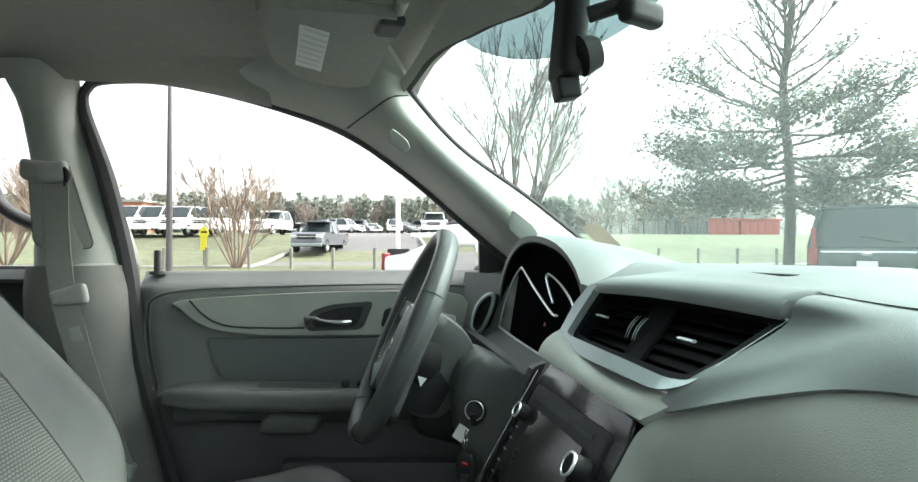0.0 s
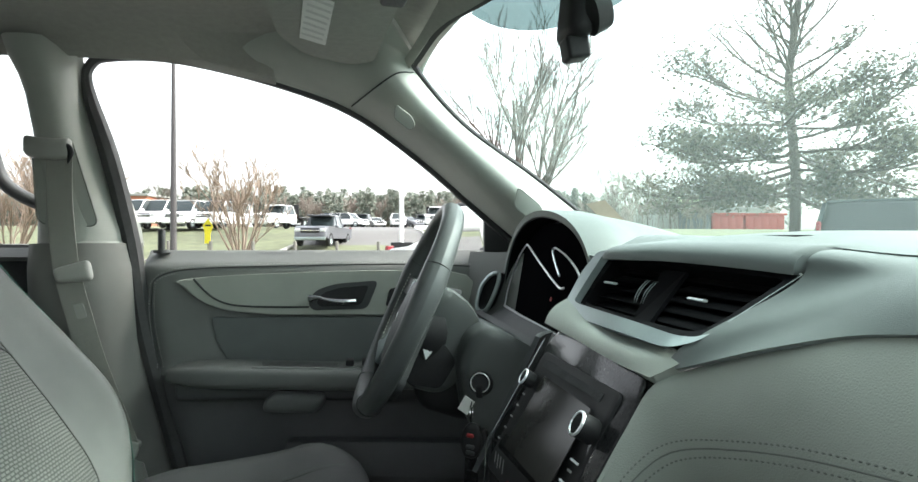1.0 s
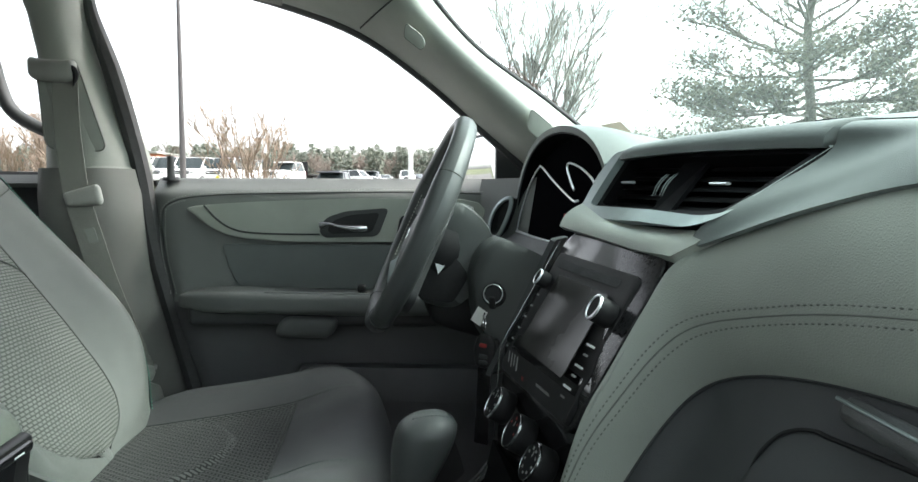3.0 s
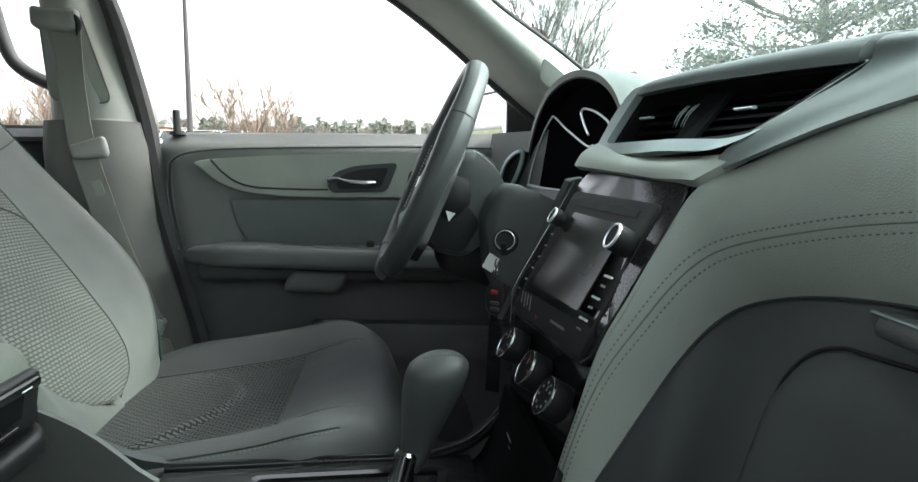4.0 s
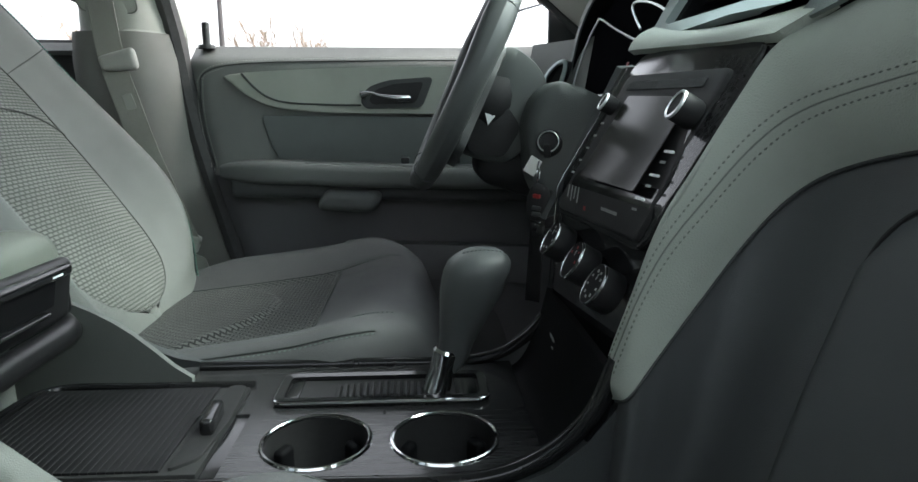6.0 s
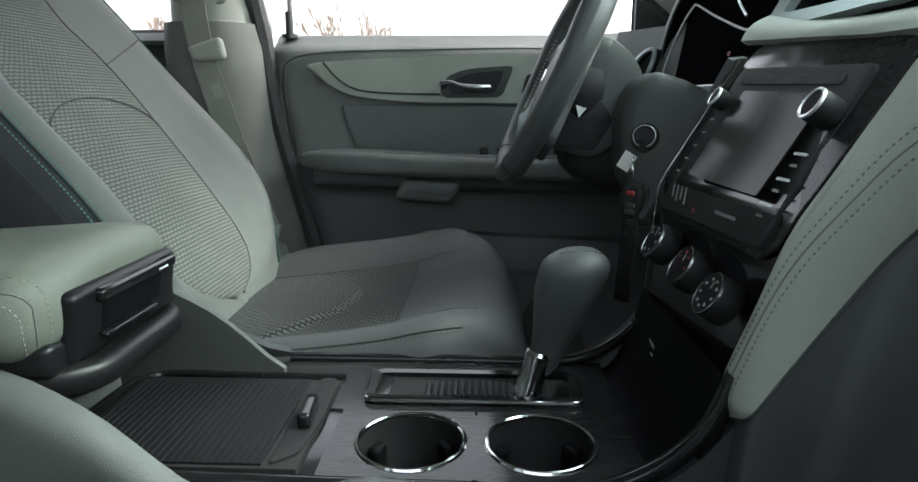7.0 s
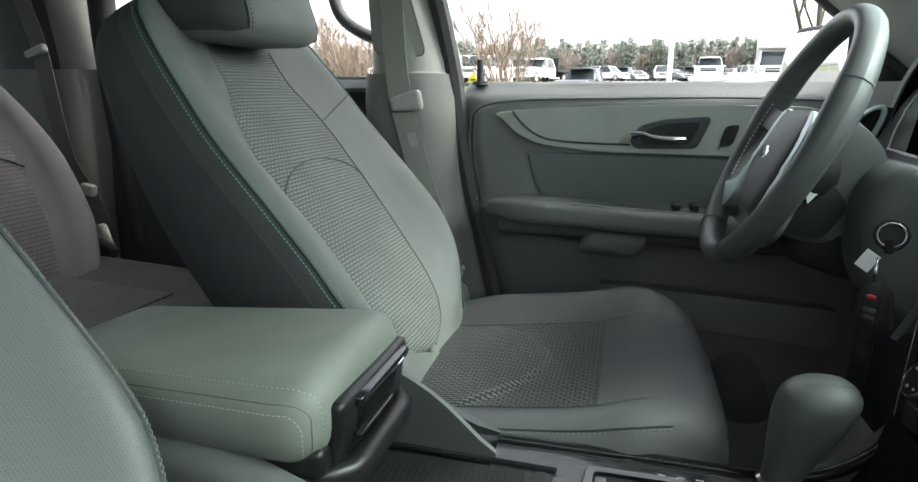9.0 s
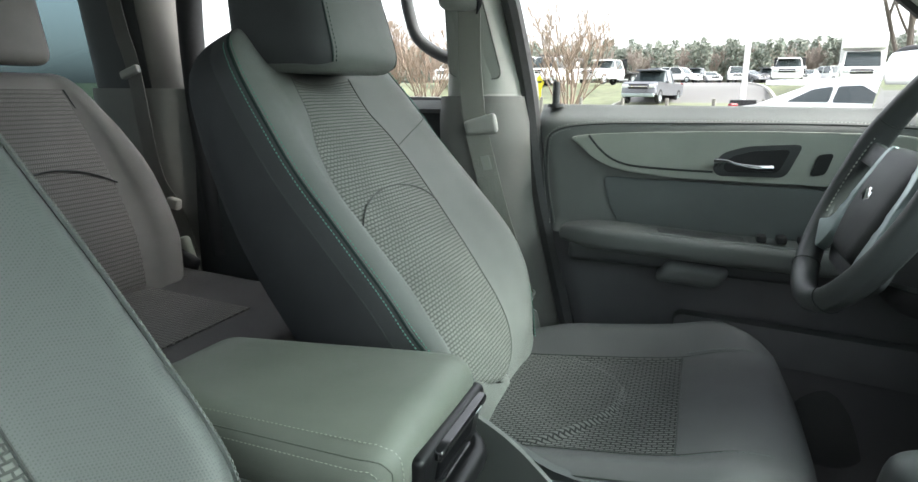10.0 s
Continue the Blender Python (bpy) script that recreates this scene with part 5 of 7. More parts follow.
fob = part("fob", moved(pillow((0.0075, 0.0150, 0.024), 0.0074, (2, 5, 8), lambda q: Vector((q.x, q.y * math.sqrt(max(0.08, 1 - (q.z / 0.027) ** 2)), q.z))), pose(0.132, 0.850, 1.145, 6, 0, 62)), BLACK, keys, "black remote fob")
for dz, m in ((0.009, RED_PRINT), (-0.006, TRIM_DARK), (-0.014, TRIM_DARK)):
    part("button", moved(pillow((0.0025, 0.005 if m is RED_PRINT else 0.006, 0.0028), 0.002, (1, 2, 1)), pose(0.1285, 0.8425, 1.145 + dz, 6, 0, 62)), m, fob)
part("second_fob", moved(pillow((0.006, 0.014, 0.024), 0.0055, (2, 4, 5)), pose(0.143, 0.856, 1.135, -8, 0, 75)), BLACK, keys)
part("card_tag", moved(pillow((0.0012, 0.010, 0.055), 0.0011, (1, 3, 8)), pose(0.130, 0.852, 1.070, 3, 0, 58)), BLACK_GLOSS, keys, "long black plastic tag")


# ---- centre console ----
console = thing("centre_console", (-0.2, 0.63, 0.62), "grey and gloss black centre console with wood-look deck", "centre console")
DECK = 0.975
TRIM_WING = grained("wing_vinyl", (0.112, 0.12, 0.113), 0.5, 620, 0.0003)


def side(y, out):
    def f(u, v):
        x = lerp(-0.72, 0.14, u)
        top = along([(-0.72, 1.05), (-0.45, 1.05), (-0.262, DECK + 0.004), (0.02, DECK - 0.004), (0.09, DECK + 0.016), (0.14, DECK + 0.075)], x)
        z = lerp(0.62, top, v)
        return Vector((x, y + out * (0.012 + 0.03 * (1 - v)), z))
    return sheet(f, 30, 10, 0.012)


CONSOLE_SIDE = grained("console_side_plastic", (0.055, 0.06, 0.062), 0.5, 480, 0.0004)
part("side_panel", side(0.745, 1), CONSOLE_SIDE, console)
part("side_panel", side(0.512, -1), CONSOLE_SIDE, console)

CUPS = ((-0.1075, 0.580), (0.004, 0.580))
RC = 0.0475


def deck():
    """A plate with two round holes, cut as strips round each well."""
    bm = bmesh.new()
    x0, x1, y0, y1 = -0.178, 0.085, 0.518, 0.634
    for cx, (a, b) in ((CUPS[0][0], (x0, -0.052)), (CUPS[1][0], (-0.052, x1))):
        n = 48
        inner = [(cx + RC * math.cos(2 * math.pi * k / n), 0.580 + RC * math.sin(2 * math.pi * k / n)) for k in range(n)]
        outer = []
        for k in range(n):
            c, s = math.cos(2 * math.pi * k / n), math.sin(2 * math.pi * k / n)
            tx = ((b - cx) if c > 0 else (cx - a)) / max(1e-6, abs(c))
            ty = ((y1 - 0.580) if s > 0 else (0.580 - y0)) / max(1e-6, abs(s))
            t = min(tx, ty)
            outer.append((cx + c * t, 0.580 + s * t))
        vi = [bm.verts.new((x, y, DECK)) for x, y in inner]
        vo = [bm.verts.new((x, y, DECK)) for x, y in outer]
        for k in range(n):
            bm.faces.new((vi[k], vi[(k + 1) % n], vo[(k + 1) % n], vo[k]))
    return bm


part("deck", deck(), VENEER, console, "glossy dark wood-look deck", smooth=0)
part("deck_far", join(box(-0.262, 0.085, 0.634, 0.752, DECK - 0.02, DECK, 0.0)), VENEER, console, smooth=20)
part("rail", tube(smooth_path([(-0.262, 0.748, DECK + 0.002), (-0.10, 0.751, DECK + 0.001), (0.04, 0.750, DECK + 0.003), (0.10, 0.744, DECK + 0.03), (0.14, 0.735, DECK + 0.09), (0.155, 0.732, DECK + 0.16)], 6), 0.0065, 10), BLACK_GLOSS, console)
part("rail", tube(smooth_path([(-0.30, 0.512, DECK + 0.002), (-0.10, 0.510, DECK), (0.02, 0.510, DECK), (0.075, 0.508, DECK + 0.018), (0.112, 0.504, DECK + 0.055), (0.130, 0.502, DECK + 0.10)], 6), 0.0075, 10), BLACK_GLOSS, console)
for cx, cy in CUPS:
    cup = part("cup_holder", lathe([(0.0, DECK - 0.075), (0.036, DECK - 0.075), (0.040, DECK - 0.07), (RC - 0.003, DECK - 0.004), (RC - 0.003, DECK + 0.001)], (cx, cy, 0), (0, 0, 1), 40), BLACK, console, "black cup well")
    part("ring", lathe([(RC - 0.0032, DECK - 0.001), (RC - 0.0028, DECK + 0.0012), (RC - 0.0014, DECK + 0.0022), (RC + 0.0002, DECK + 0.0018), (RC + 0.0014, DECK)], (cx, cy, 0), (0, 0, 1), 48), CHROME, cup, "chrome ring")
    for a in (0.6, 2.7, 4.7):
        part("finger", moved(pillow((0.006, 0.010, 0.016), 0.005, (2, 2, 3)), pose(cx + 0.036 * math.cos(a), cy + 0.036 * math.sin(a), DECK - 0.03, 0, 0, math.degrees(a))), VENT_BLACK, cup)
part("front_pocket", sheet(lambda u, v: Vector((0.070 + 0.062 * v ** 0.6, lerp(0.502, 0.742, u), DECK - 0.012 + 0.10 * v ** 1.8)), 8, 14, 0.008), VENT_BLACK, console)

# sliding tray cover of ribbed slats
tray = part("tray", box(-0.42, -0.178, 0.514, 0.705, DECK - 0.02, DECK - 0.002, 0.004), BLACK_GLOSS, console)
tamb = part("sliding_cover", box(-0.395, -0.192, 0.526, 0.688, DECK - 0.004, DECK + 0.004, 0.002), BLACK, console, "ribbed black sliding cover")
slat = mesh_of("slat", pillow((0.0034, 0.0775, 0.0016), 0.0009, (1, 6, 1)), speckled("slat_plastic", (0.009, 0.009, 0.010), 0.5, 200, 0.2, 0, 0, 0.25))
for k in range(26):
    ob = new("slat", slat)
    ob.matrix_basis = pose(-0.391 + k * 0.00665, 0.607, DECK + 0.0045)
    ob.parent = tamb
part("lip", plate(rounded([(-0.216, 0.528), (-0.196, 0.545), (-0.190, 0.607), (-0.194, 0.686), (-0.212, 0.687)], 0.008), lambda u, v, w: (u, v, DECK + 0.004 + w), 0.003, 0.001), BLACK, tamb)
part("tab", moved(pillow((0.006, 0.022, 0.008), 0.004, (2, 4, 2)), pose(-0.203, 0.603, DECK + 0.013, 0, 0, 4)), BLACK_GLOSS, tamb, "gloss pull tab")
part("tray_rim", tube([Vector(p) for p in smooth_path([(-0.178, 0.518, DECK + 0.001), (-0.30, 0.516, DECK + 0.001), (-0.40, 0.545, DECK + 0.001), (-0.412, 0.62, DECK + 0.001), (-0.395, 0.697, DECK + 0.001), (-0.30, 0.702, DECK + 0.001), (-0.19, 0.700, DECK + 0.001)], 6)], 0.004, 8), BLACK_GLOSS, console)


def fin(y, out):
    """Side wing that climbs from the deck to the armrest."""
    def f(u, v):
        x = lerp(-0.72, -0.258, u)
        top = along([(-0.72, 1.085), (-0.45, 1.083), (-0.388, 1.068), (-0.334, 1.042), (-0.262, DECK + 0.006)], x)
        return Vector((x, y + out * 0.006 * math.sin(u * 3), lerp(0.93, top, v)))
    return sheet(f, 24, 6, 0.007)


part("wing", fin(0.708, 1), TRIM_WING, console, "grey side wing")


def near_wing(u, v):
    """Side wing with a softly rounded top edge."""
    x = lerp(-0.72, -0.235, u)
    top = along([(-0.72, 1.085), (-0.45, 1.083), (-0.388, 1.068), (-0.334, 1.040), (-0.262, DECK + 0.006), (-0.235, DECK - 0.008)], x)
    if v < 0.6:
        return Vector((x, 0.476 + 0.004 * u, lerp(0.90, top - 0.024, v / 0.6)))
    a = (v - 0.6) / 0.4 * math.pi / 2
    return Vector((x, 0.500 - 0.024 * math.cos(a) + 0.004 * u * math.cos(a), top - 0.024 + 0.024 * math.sin(a)))


part("wing", sheet(near_wing, 28, 16, 0.006), TRIM_WING, console, "grey side wing", smooth=70)
part("bin", join(box(-0.72, -0.43, 0.51, 0.70, 0.70, 1.05, 0.008)), TRIM_MID, console)


def lid_bend(q):
    x = q.x - 0.522
    taper = 1.0 - 0.10 * ease((x + 0.40) / 0.06)
    near, run = max(0.0, -q.y / 0.102), q.x / 0.165
    return Vector((x, 0.597 + q.y * taper + 0.02 * (x + 0.5) - 0.012 * near * run, 1.101 - 0.008 * near * run + q.z + 0.012 * (q.x / 0.17) + 0.004 * (1 - (q.y / 0.1) ** 2) * (1 if q.z > 0 else 0)))


armrest = thing("armrest", (-0.52, 0.6, 1.05), "padded grey-green vinyl console armrest", "armrest")
LID, LR = (0.165, 0.102, 0.036), 0.031
lid = part("lid", pillow(LID, LR, (14, 10, 3), lid_bend), ARM_SKIN, armrest, "padded vinyl lid", smooth=70)
ARM_LINE = principled("armrest_crease", (0.11, 0.12, 0.10), 0.7)[0]
ARM_THREAD = principled("armrest_thread", (0.36, 0.39, 0.32), 0.8)[0]
LX, LY, LZ = LID


def lid_line(pts, lift):
    return [lid_bend(on_round(*p, LID, LR, lift)) for p in pts]


SIDE = list(np.linspace(-0.15, 0.140, 34))
DOWN = list(np.linspace(0.024, -0.030, 10))
part("seam", tube(lid_line([(x, -LY, 0.030) for x in SIDE] + [(0.150, -LY, 0.0280), (0.158, -LY, 0.0235)] + [(LX, -LY, z - 0.008) for z in DOWN], 0.0), 0.0006, 6), ARM_LINE, lid)
part("stitching", stitches(lid_line([(x, -LY + 0.014, LZ) for x in SIDE] + [(0.158, -LY + 0.014, 0.032)] + [(LX, -LY + 0.014, z) for z in DOWN], 0.0004), 0.0046, 0.0028, 0.0005), ARM_THREAD, lid)
part("stitching", stitches(lid_line([(x, -LY, 0.019) for x in SIDE] + [(0.146, -LY, 0.0150), (0.151, -LY, 0.0080)] + [(0.153, -LY, z - 0.022) for z in DOWN[:6]], 0.0004), 0.0046, 0.0028, 0.0005), ARM_THREAD, lid)
latch = part("latch_plate", moved(pillow((0.008, 0.080, 0.031), 0.0075, (2, 8, 4)), pose(-0.360, 0.600, 1.091, 0, 10, 0)), LATCH_BLACK, armrest, "black latch plate")
part("hollow", moved(pillow((0.004, 0.046, 0.014), 0.004, (1, 6, 2)), pose(-0.3530, 0.602, 1.094, 0, 10, 0)), VENT_BLACK, latch, "dark finger hollow")
part("upper_latch", moved(pillow((0.007, 0.060, 0.0055), 0.004, (2, 6, 1)), pose(-0.3485, 0.606, 1.1125, 0, 10, 0)), BLACK_GLOSS, latch, "charcoal release bar")
part("lower_bar", moved(pillow((0.004, 0.040, 0.002), 0.0018, (1, 5, 1)), pose(-0.350, 0.592, 1.078, 0, 10, 0)), BLACK_GLOSS, latch)
part("button_mark", moved(box(-0.001, 0.001, -0.008, 0.008, -0.0015, 0.0015), pose(-0.3425, 0.640, 1.1115)), PRINT_WHITE, latch)
part("hinge_frame", pillow((0.155, 0.096, 0.014), 0.008, (10, 8, 2), lambda q: Vector((q.x - 0.515, 0.598 + q.y, 1.062 + q.z + 0.012 * (q.x / 0.16)))), LATCH_BLACK, armrest, "charcoal lid frame")
part("lower_latch", pillow((0.013, 0.096, 0.013), 0.0125, (3, 10, 2), lambda q: Vector((-0.348 + q.x - 1.6 * max(0.0, abs(q.y) - 0.05) ** 2 * 10, 0.598 + q.y, 1.052 + q.z + 0.05 * q.x))), LATCH_BLACK, armrest, "rounded black pull bar")

# gear selector
gear = thing("gear_selector", (-0.05, 0.668, DECK), "automatic gear selector with leather knob and chrome base", "gear lever")
GO, GI = [(-0.160, 0.645), (0.050, 0.645), (0.050, 0.712), (-0.160, 0.712)], [(-0.152, 0.653), (0.042, 0.653), (0.042, 0.704), (-0.152, 0.704)]
part("gate_frame", ring_plate(rounded(GO, 0.012, 5), rounded(GI, 0.008, 5), lambda u, v, w: Vector((u, v, DECK + 0.001 + w)), 0.006), BLACK_GLOSS, gear, "gloss gate frame")
part("gate_trim", tube([(u, v, DECK + 0.004) for u, v in rounded(GO, 0.012, 6)], 0.0022, 8, True), CHROME, gear, "chrome gate trim")
part("gate_plate", plate(rounded(GI, 0.008), lambda u, v, w: (u, v, DECK + 0.0005 + w), 0.001), BLACK, gear)
for k in range(16):
    part("slat", moved(pillow((0.0022, 0.016, 0.003), 0.0015, (1, 3, 1)), pose(-0.100 + k * 0.0068, 0.668, DECK + 0.003 + 0.003 * math.sin(k / 15 * 3.14))), RUBBER, gear)
for k in range(5):
    part("letter_mark", box(-0.086 + k * 0.019, -0.078 + k * 0.019, 0.717, 0.723, DECK + 0.001, DECK + 0.0016), PRINT_GREY, gear)
for u0, u1 in ((-0.150, -0.138), (0.018, 0.040)):
    part("gate_end", plate(rounded([(u0, 0.657), (u1, 0.657), (u1, 0.700), (u0, 0.700)], 0.003), lambda u, v, w: (u, v, DECK + 0.0022 + w), 0.0015, 0.0006), BLACK_GLOSS, gear, "gloss gate end")
part("gear_base", lathe([(0.0155, 0), (0.0140, 0.010), (0.0120, 0.028), (0.0135, 0.044), (0.011, 0.047)], (-0.002, 0.668, DECK + 0.003), (0.25, 0, 1), 20), CHROME, gear, "chrome collar")


def knob(q):
    s = (q.z + 0.068) / 0.136
    k = along([(0.0, 0.50), (0.25, 0.58), (0.50, 0.84), (0.72, 1.06), (0.88, 1.10), (1.0, 0.98)], s)
    return Vector((0.010 + q.x * k * 1.12 + 0.036 * s, 0.674 + q.y * k * 1.1, 1.060 + q.z * 0.97))


kn = part("knob", pillow((0.027, 0.025, 0.068), 0.0235, (4, 4, 8), knob), WHEEL_SKIN, gear, "dark leather knob", smooth=80)
part("stitching", stitches([knob(Vector((x, -0.012, 0.0675 - 9 * x * x))) for x in np.linspace(-0.018, 0.018, 14)], 0.004, 0.0026, 0.0006), THREAD_DARK, kn)


# ---- seats ----
def back_spine(h):
    """Middle of the seat back's face, by height: x."""
    return along([(0.86, -0.385), (0.90, -0.400), (1.0, -0.452), (1.10, -0.523), (1.234, -0.619), (1.34, -0.694), (1.42, -0.745), (1.50, -0.785)], h)


def back_half(h):
    return along([(0.86, 0.165), (0.96, 0.190), (1.04, 0.232), (1.11, 0.256), (1.26, 0.258), (1.36, 0.250), (1.42, 0.238), (1.455, 0.224), (1.480, 0.200), (1.496, 0.165), (1.505, 0.125)], h)


def insert_half(h):
    return along([(0.962, 0.012), (0.972, 0.055), (0.99, 0.092), (1.02, 0.120), (1.07, 0.137), (1.15, 0.143), (1.27, 0.138), (1.33, 0.122), (1.38, 0.092), (1.43, 0.085)], h)


def back_face(s, q, h, lift=0.0):
    """A point of the seat back's rounded section: s the side, q from the insert's edge (0) over the bolster, its piping (3) and second seam (4) to the back (6)."""
    hw = back_half(h)
    ih = insert_half(h) * min(1.0, hw / 0.16)
    bol = along([(0.88, 0.0), (0.95, 0.008), (1.01, 0.034), (1.07, 0.058), (1.12, 0.064), (1.20, 0.056), (1.30, 0.042), (1.38, 0.036), (1.46, 0.020)], h)
    thick = along([(0.88, 0.09), (1.0, 0.115), (1.2, 0.112), (1.35, 0.090), (1.44, 0.070), (1.505, 0.04)], h)
    top = math.sqrt(max(0.0, 1 - max(0.0, (h - 1.435) / 0.0705) ** 2))
    pts = [(ih, 0.002), (lerp(ih, hw, 0.35), bol * 0.50), (lerp(ih, hw, 0.68), bol), (hw - 0.014, bol * 0.74), (hw, bol * 0.70 - 0.042), (hw - 0.001, -0.055), (hw - 0.022, -thick)]
    i = min(5, int(q))
    t = q - i
    a, b = pts[i], pts[i + 1]
    z = pts[i - 1] if i else (a[0] - 0.04, a[1])
    c = pts[i + 2] if i < 5 else (b[0] - 0.03, b[1] - 0.02)
    w, d = (0.5 * (2 * a[k] + (b[k] - z[k]) * t + (2 * z[k] - 5 * a[k] + 4 * b[k] - c[k]) * t * t + (3 * a[k] - z[k] - 3 * b[k] + c[k]) * t ** 3) for k in (0, 1))
    mid = -thick * 0.45
    d = mid + (d - mid) * top + lift
    return Vector((back_spine(h) + d * 0.82, s * w, h + d * 0.57))


def back_mid(k, h, lift=0.0):
    """The face between the bolsters, k from -1 to 1: the lumbar swell, and the hollow under the headrest."""
    a = back_face(1 if k > 0 else -1, 0, h)
    d = 0.012 * math.exp(-((h - 1.12) / 0.10) ** 2) * (1 - k * k) + 0.003 * (1 - k ** 8) + lift
    d -= 0.030 * ease((h - 1.395) / 0.06) * (1 - k * k)
    return Vector((a.x + d * 0.82, abs(k) * a.y, a.z + d * 0.57))


def cushion_top(x, w):
    base = along([(-0.52, 0.940), (-0.40, 0.946), (-0.254, 0.962), (-0.159, 0.976), (-0.06, 1.000), (-0.02, 0.998), (0.014, 0.975)], x)
    side = (0.030 if w < 0 else 0.050) * ease((abs(w) - 0.13) / 0.10) * (1 - 0.6 * ease((x + 0.14) / 0.12)) * ease((x + 0.56) / 0.22)
    return base + side + 0.006 * (1 - (w / 0.26) ** 2) * ease((x + 0.20) / 0.10)


def cushion_bend(at_y):
    def f(q):
        x = q.x - 0.248
        w = q.y * (1.0 + 0.02 * math.sin(x * 5)) * (1 - 0.13 * ease((x + 0.14) / 0.15) ** 2)
        x -= 0.030 * (abs(q.y) / 0.262) ** 3 * ease((x + 0.15) / 0.12)
        s = (q.z + 0.07) / 0.14
        return Vector((x, at_y + w, lerp(0.850, cushion_top(x, w), s)))
    return f


def back_out(s, q, h, d):
    """A point d off the bolster's skin, square to it."""
    a = back_face(s, q, h)
    n = (back_face(s, q + 0.02, h) - a).cross(back_face(s, q, h + 0.004) - a).normalized()
    return a + n * (d if n.y * s + n.x > 0 else -d)


PIPING = principled("green_black_piping", (0.008, 0.024, 0.020), 0.6)[0]
SEAT_THREAD = principled("green_grey_thread", (0.105, 0.26, 0.205), 0.7)[0]
BAND_END = 3.62  # second seam of the seat back's side


def seat(at_y, label, perforated=False, shift=0.0):
    st = thing("car_seat", (-0.35, at_y, 0.62), label, "car seat", "front seats")
    skin = DOTTED if perforated else SEAT_SKIN
    by = at_y + shift
    off = Vector((0, by, 0))
    H0, H1 = 0.88, 1.505
    heights = lambda v: lerp(H0, H1, 1 - (1 - v) ** 1.35)
    part("back_panel", sheet(lambda u, v: back_face(-1, 6, heights(v)).lerp(back_face(1, 6, heights(v)), u) + off, 10, 34, 0.004), SEAT_SIDE_SHADED, st, "seat back panel in the shaded flank colour", smooth=70)
    part("backrest", sheet(lambda u, v: back_mid(lerp(-1, 1, u), heights(v)) + off, 20, 40, 0.004), skin, st, "grey vinyl backrest", smooth=70)
    part("back_insert", sheet(lambda u, v: back_mid(lerp(-0.985, 0.985, u), lerp(0.9622, 1.432, v), 0.0025) + off, 28, 110, 0.003, (0.28, 0.56)), SEAT_CLOTH, st, "cloth back insert", smooth=70)
    for s in (-1, 1):
        bol = part("bolster", sheet(lambda u, v, s=s: back_face(s, 3 * u, heights(v)) + off, 18, 44, 0.004), skin, st, "grey vinyl side bolster", smooth=70)
        # band and flank carry the side's shade in their colour
        band = part("side_band", sheet(lambda u, v, s=s: back_face(s, lerp(3, BAND_END, u), heights(v)) + off, 8, 44, 0.004), SEAT_BAND_SHADED, st, "vinyl side band painted dark for shade", smooth=70)
        fl = part("side_panel", sheet(lambda u, v, s=s: back_face(s, lerp(BAND_END, 6, u), heights(v)) + off, 14, 44, 0.004), SEAT_SIDE_SHADED, st, "seat flank painted dark for shade", smooth=70)
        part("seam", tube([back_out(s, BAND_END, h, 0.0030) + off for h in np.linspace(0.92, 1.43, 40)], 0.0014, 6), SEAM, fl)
        part("seam", tube([back_face(s, 0, 0.9622 + 0.4698 * k ** 2.2, 0.0033) + off for k in np.linspace(0, 1, 80)], 0.0012, 6), SOFT_SEAM, st)
        pts = [back_out(s, 3, h, 0.0028) + off for h in np.linspace(0.93, 1.490, 60)]
        part("piping", tube(pts, 0.0026, 6), skin if perforated else PIPING, bol)
        for k, gap in ((2.86, 0.0055), (3.16, 0.0055)):
            part("stitching", stitches([back_out(s, k, h, 0.0042) + off for h in np.linspace(0.93, 1.47, 60)], gap, 0.0036, 0.0010), PAD_THREAD if perforated else SEAT_THREAD, bol)
        part("shoulder_seam", tube([back_face(s, 3 * k, lerp(1.315, 1.352, k), 0.0014) + off for k in np.linspace(0.02, 1, 24)], 0.0010, 6), SOFT_SEAM, bol)
    part("arch_seam", tube([back_mid(k, 1.258 - 0.030 * k * k - 0.014 * k ** 6, 0.0052) + off for k in np.linspace(-0.98, 0.98, 36)], 0.0012, 6), SOFT_SEAM, st)
    # headrest on two posts
    HH, HR = (0.080, 0.120, 0.108), 0.040
    hy = at_y - 0.010

    def head(q):
        return Vector((-0.728 + q.x * (1.0 - 0.1 * q.z / 0.1) - 0.20 * q.z - 0.020 * (q.y / 0.12) ** 2 - 0.04 * q.y, hy + q.y * (1 - 0.08 * (q.z / 0.1)), 1.548 + q.z))

    def head_skin(x, y, z, lift=0.0012):
        """A point on the rounded headrest under the box point x, y, z."""
        q = Vector((x, y, z))
        c = Vector([max(-h + HR, min(h - HR, v)) for v, h in zip(q, HH)])
        return head(c + (q - c).normalized() * (HR + lift))
    hr = part("headrest", pillow(HH, HR, (6, 10, 8), head), SEAT_SKIN, st, "grey vinyl headrest", smooth=70)
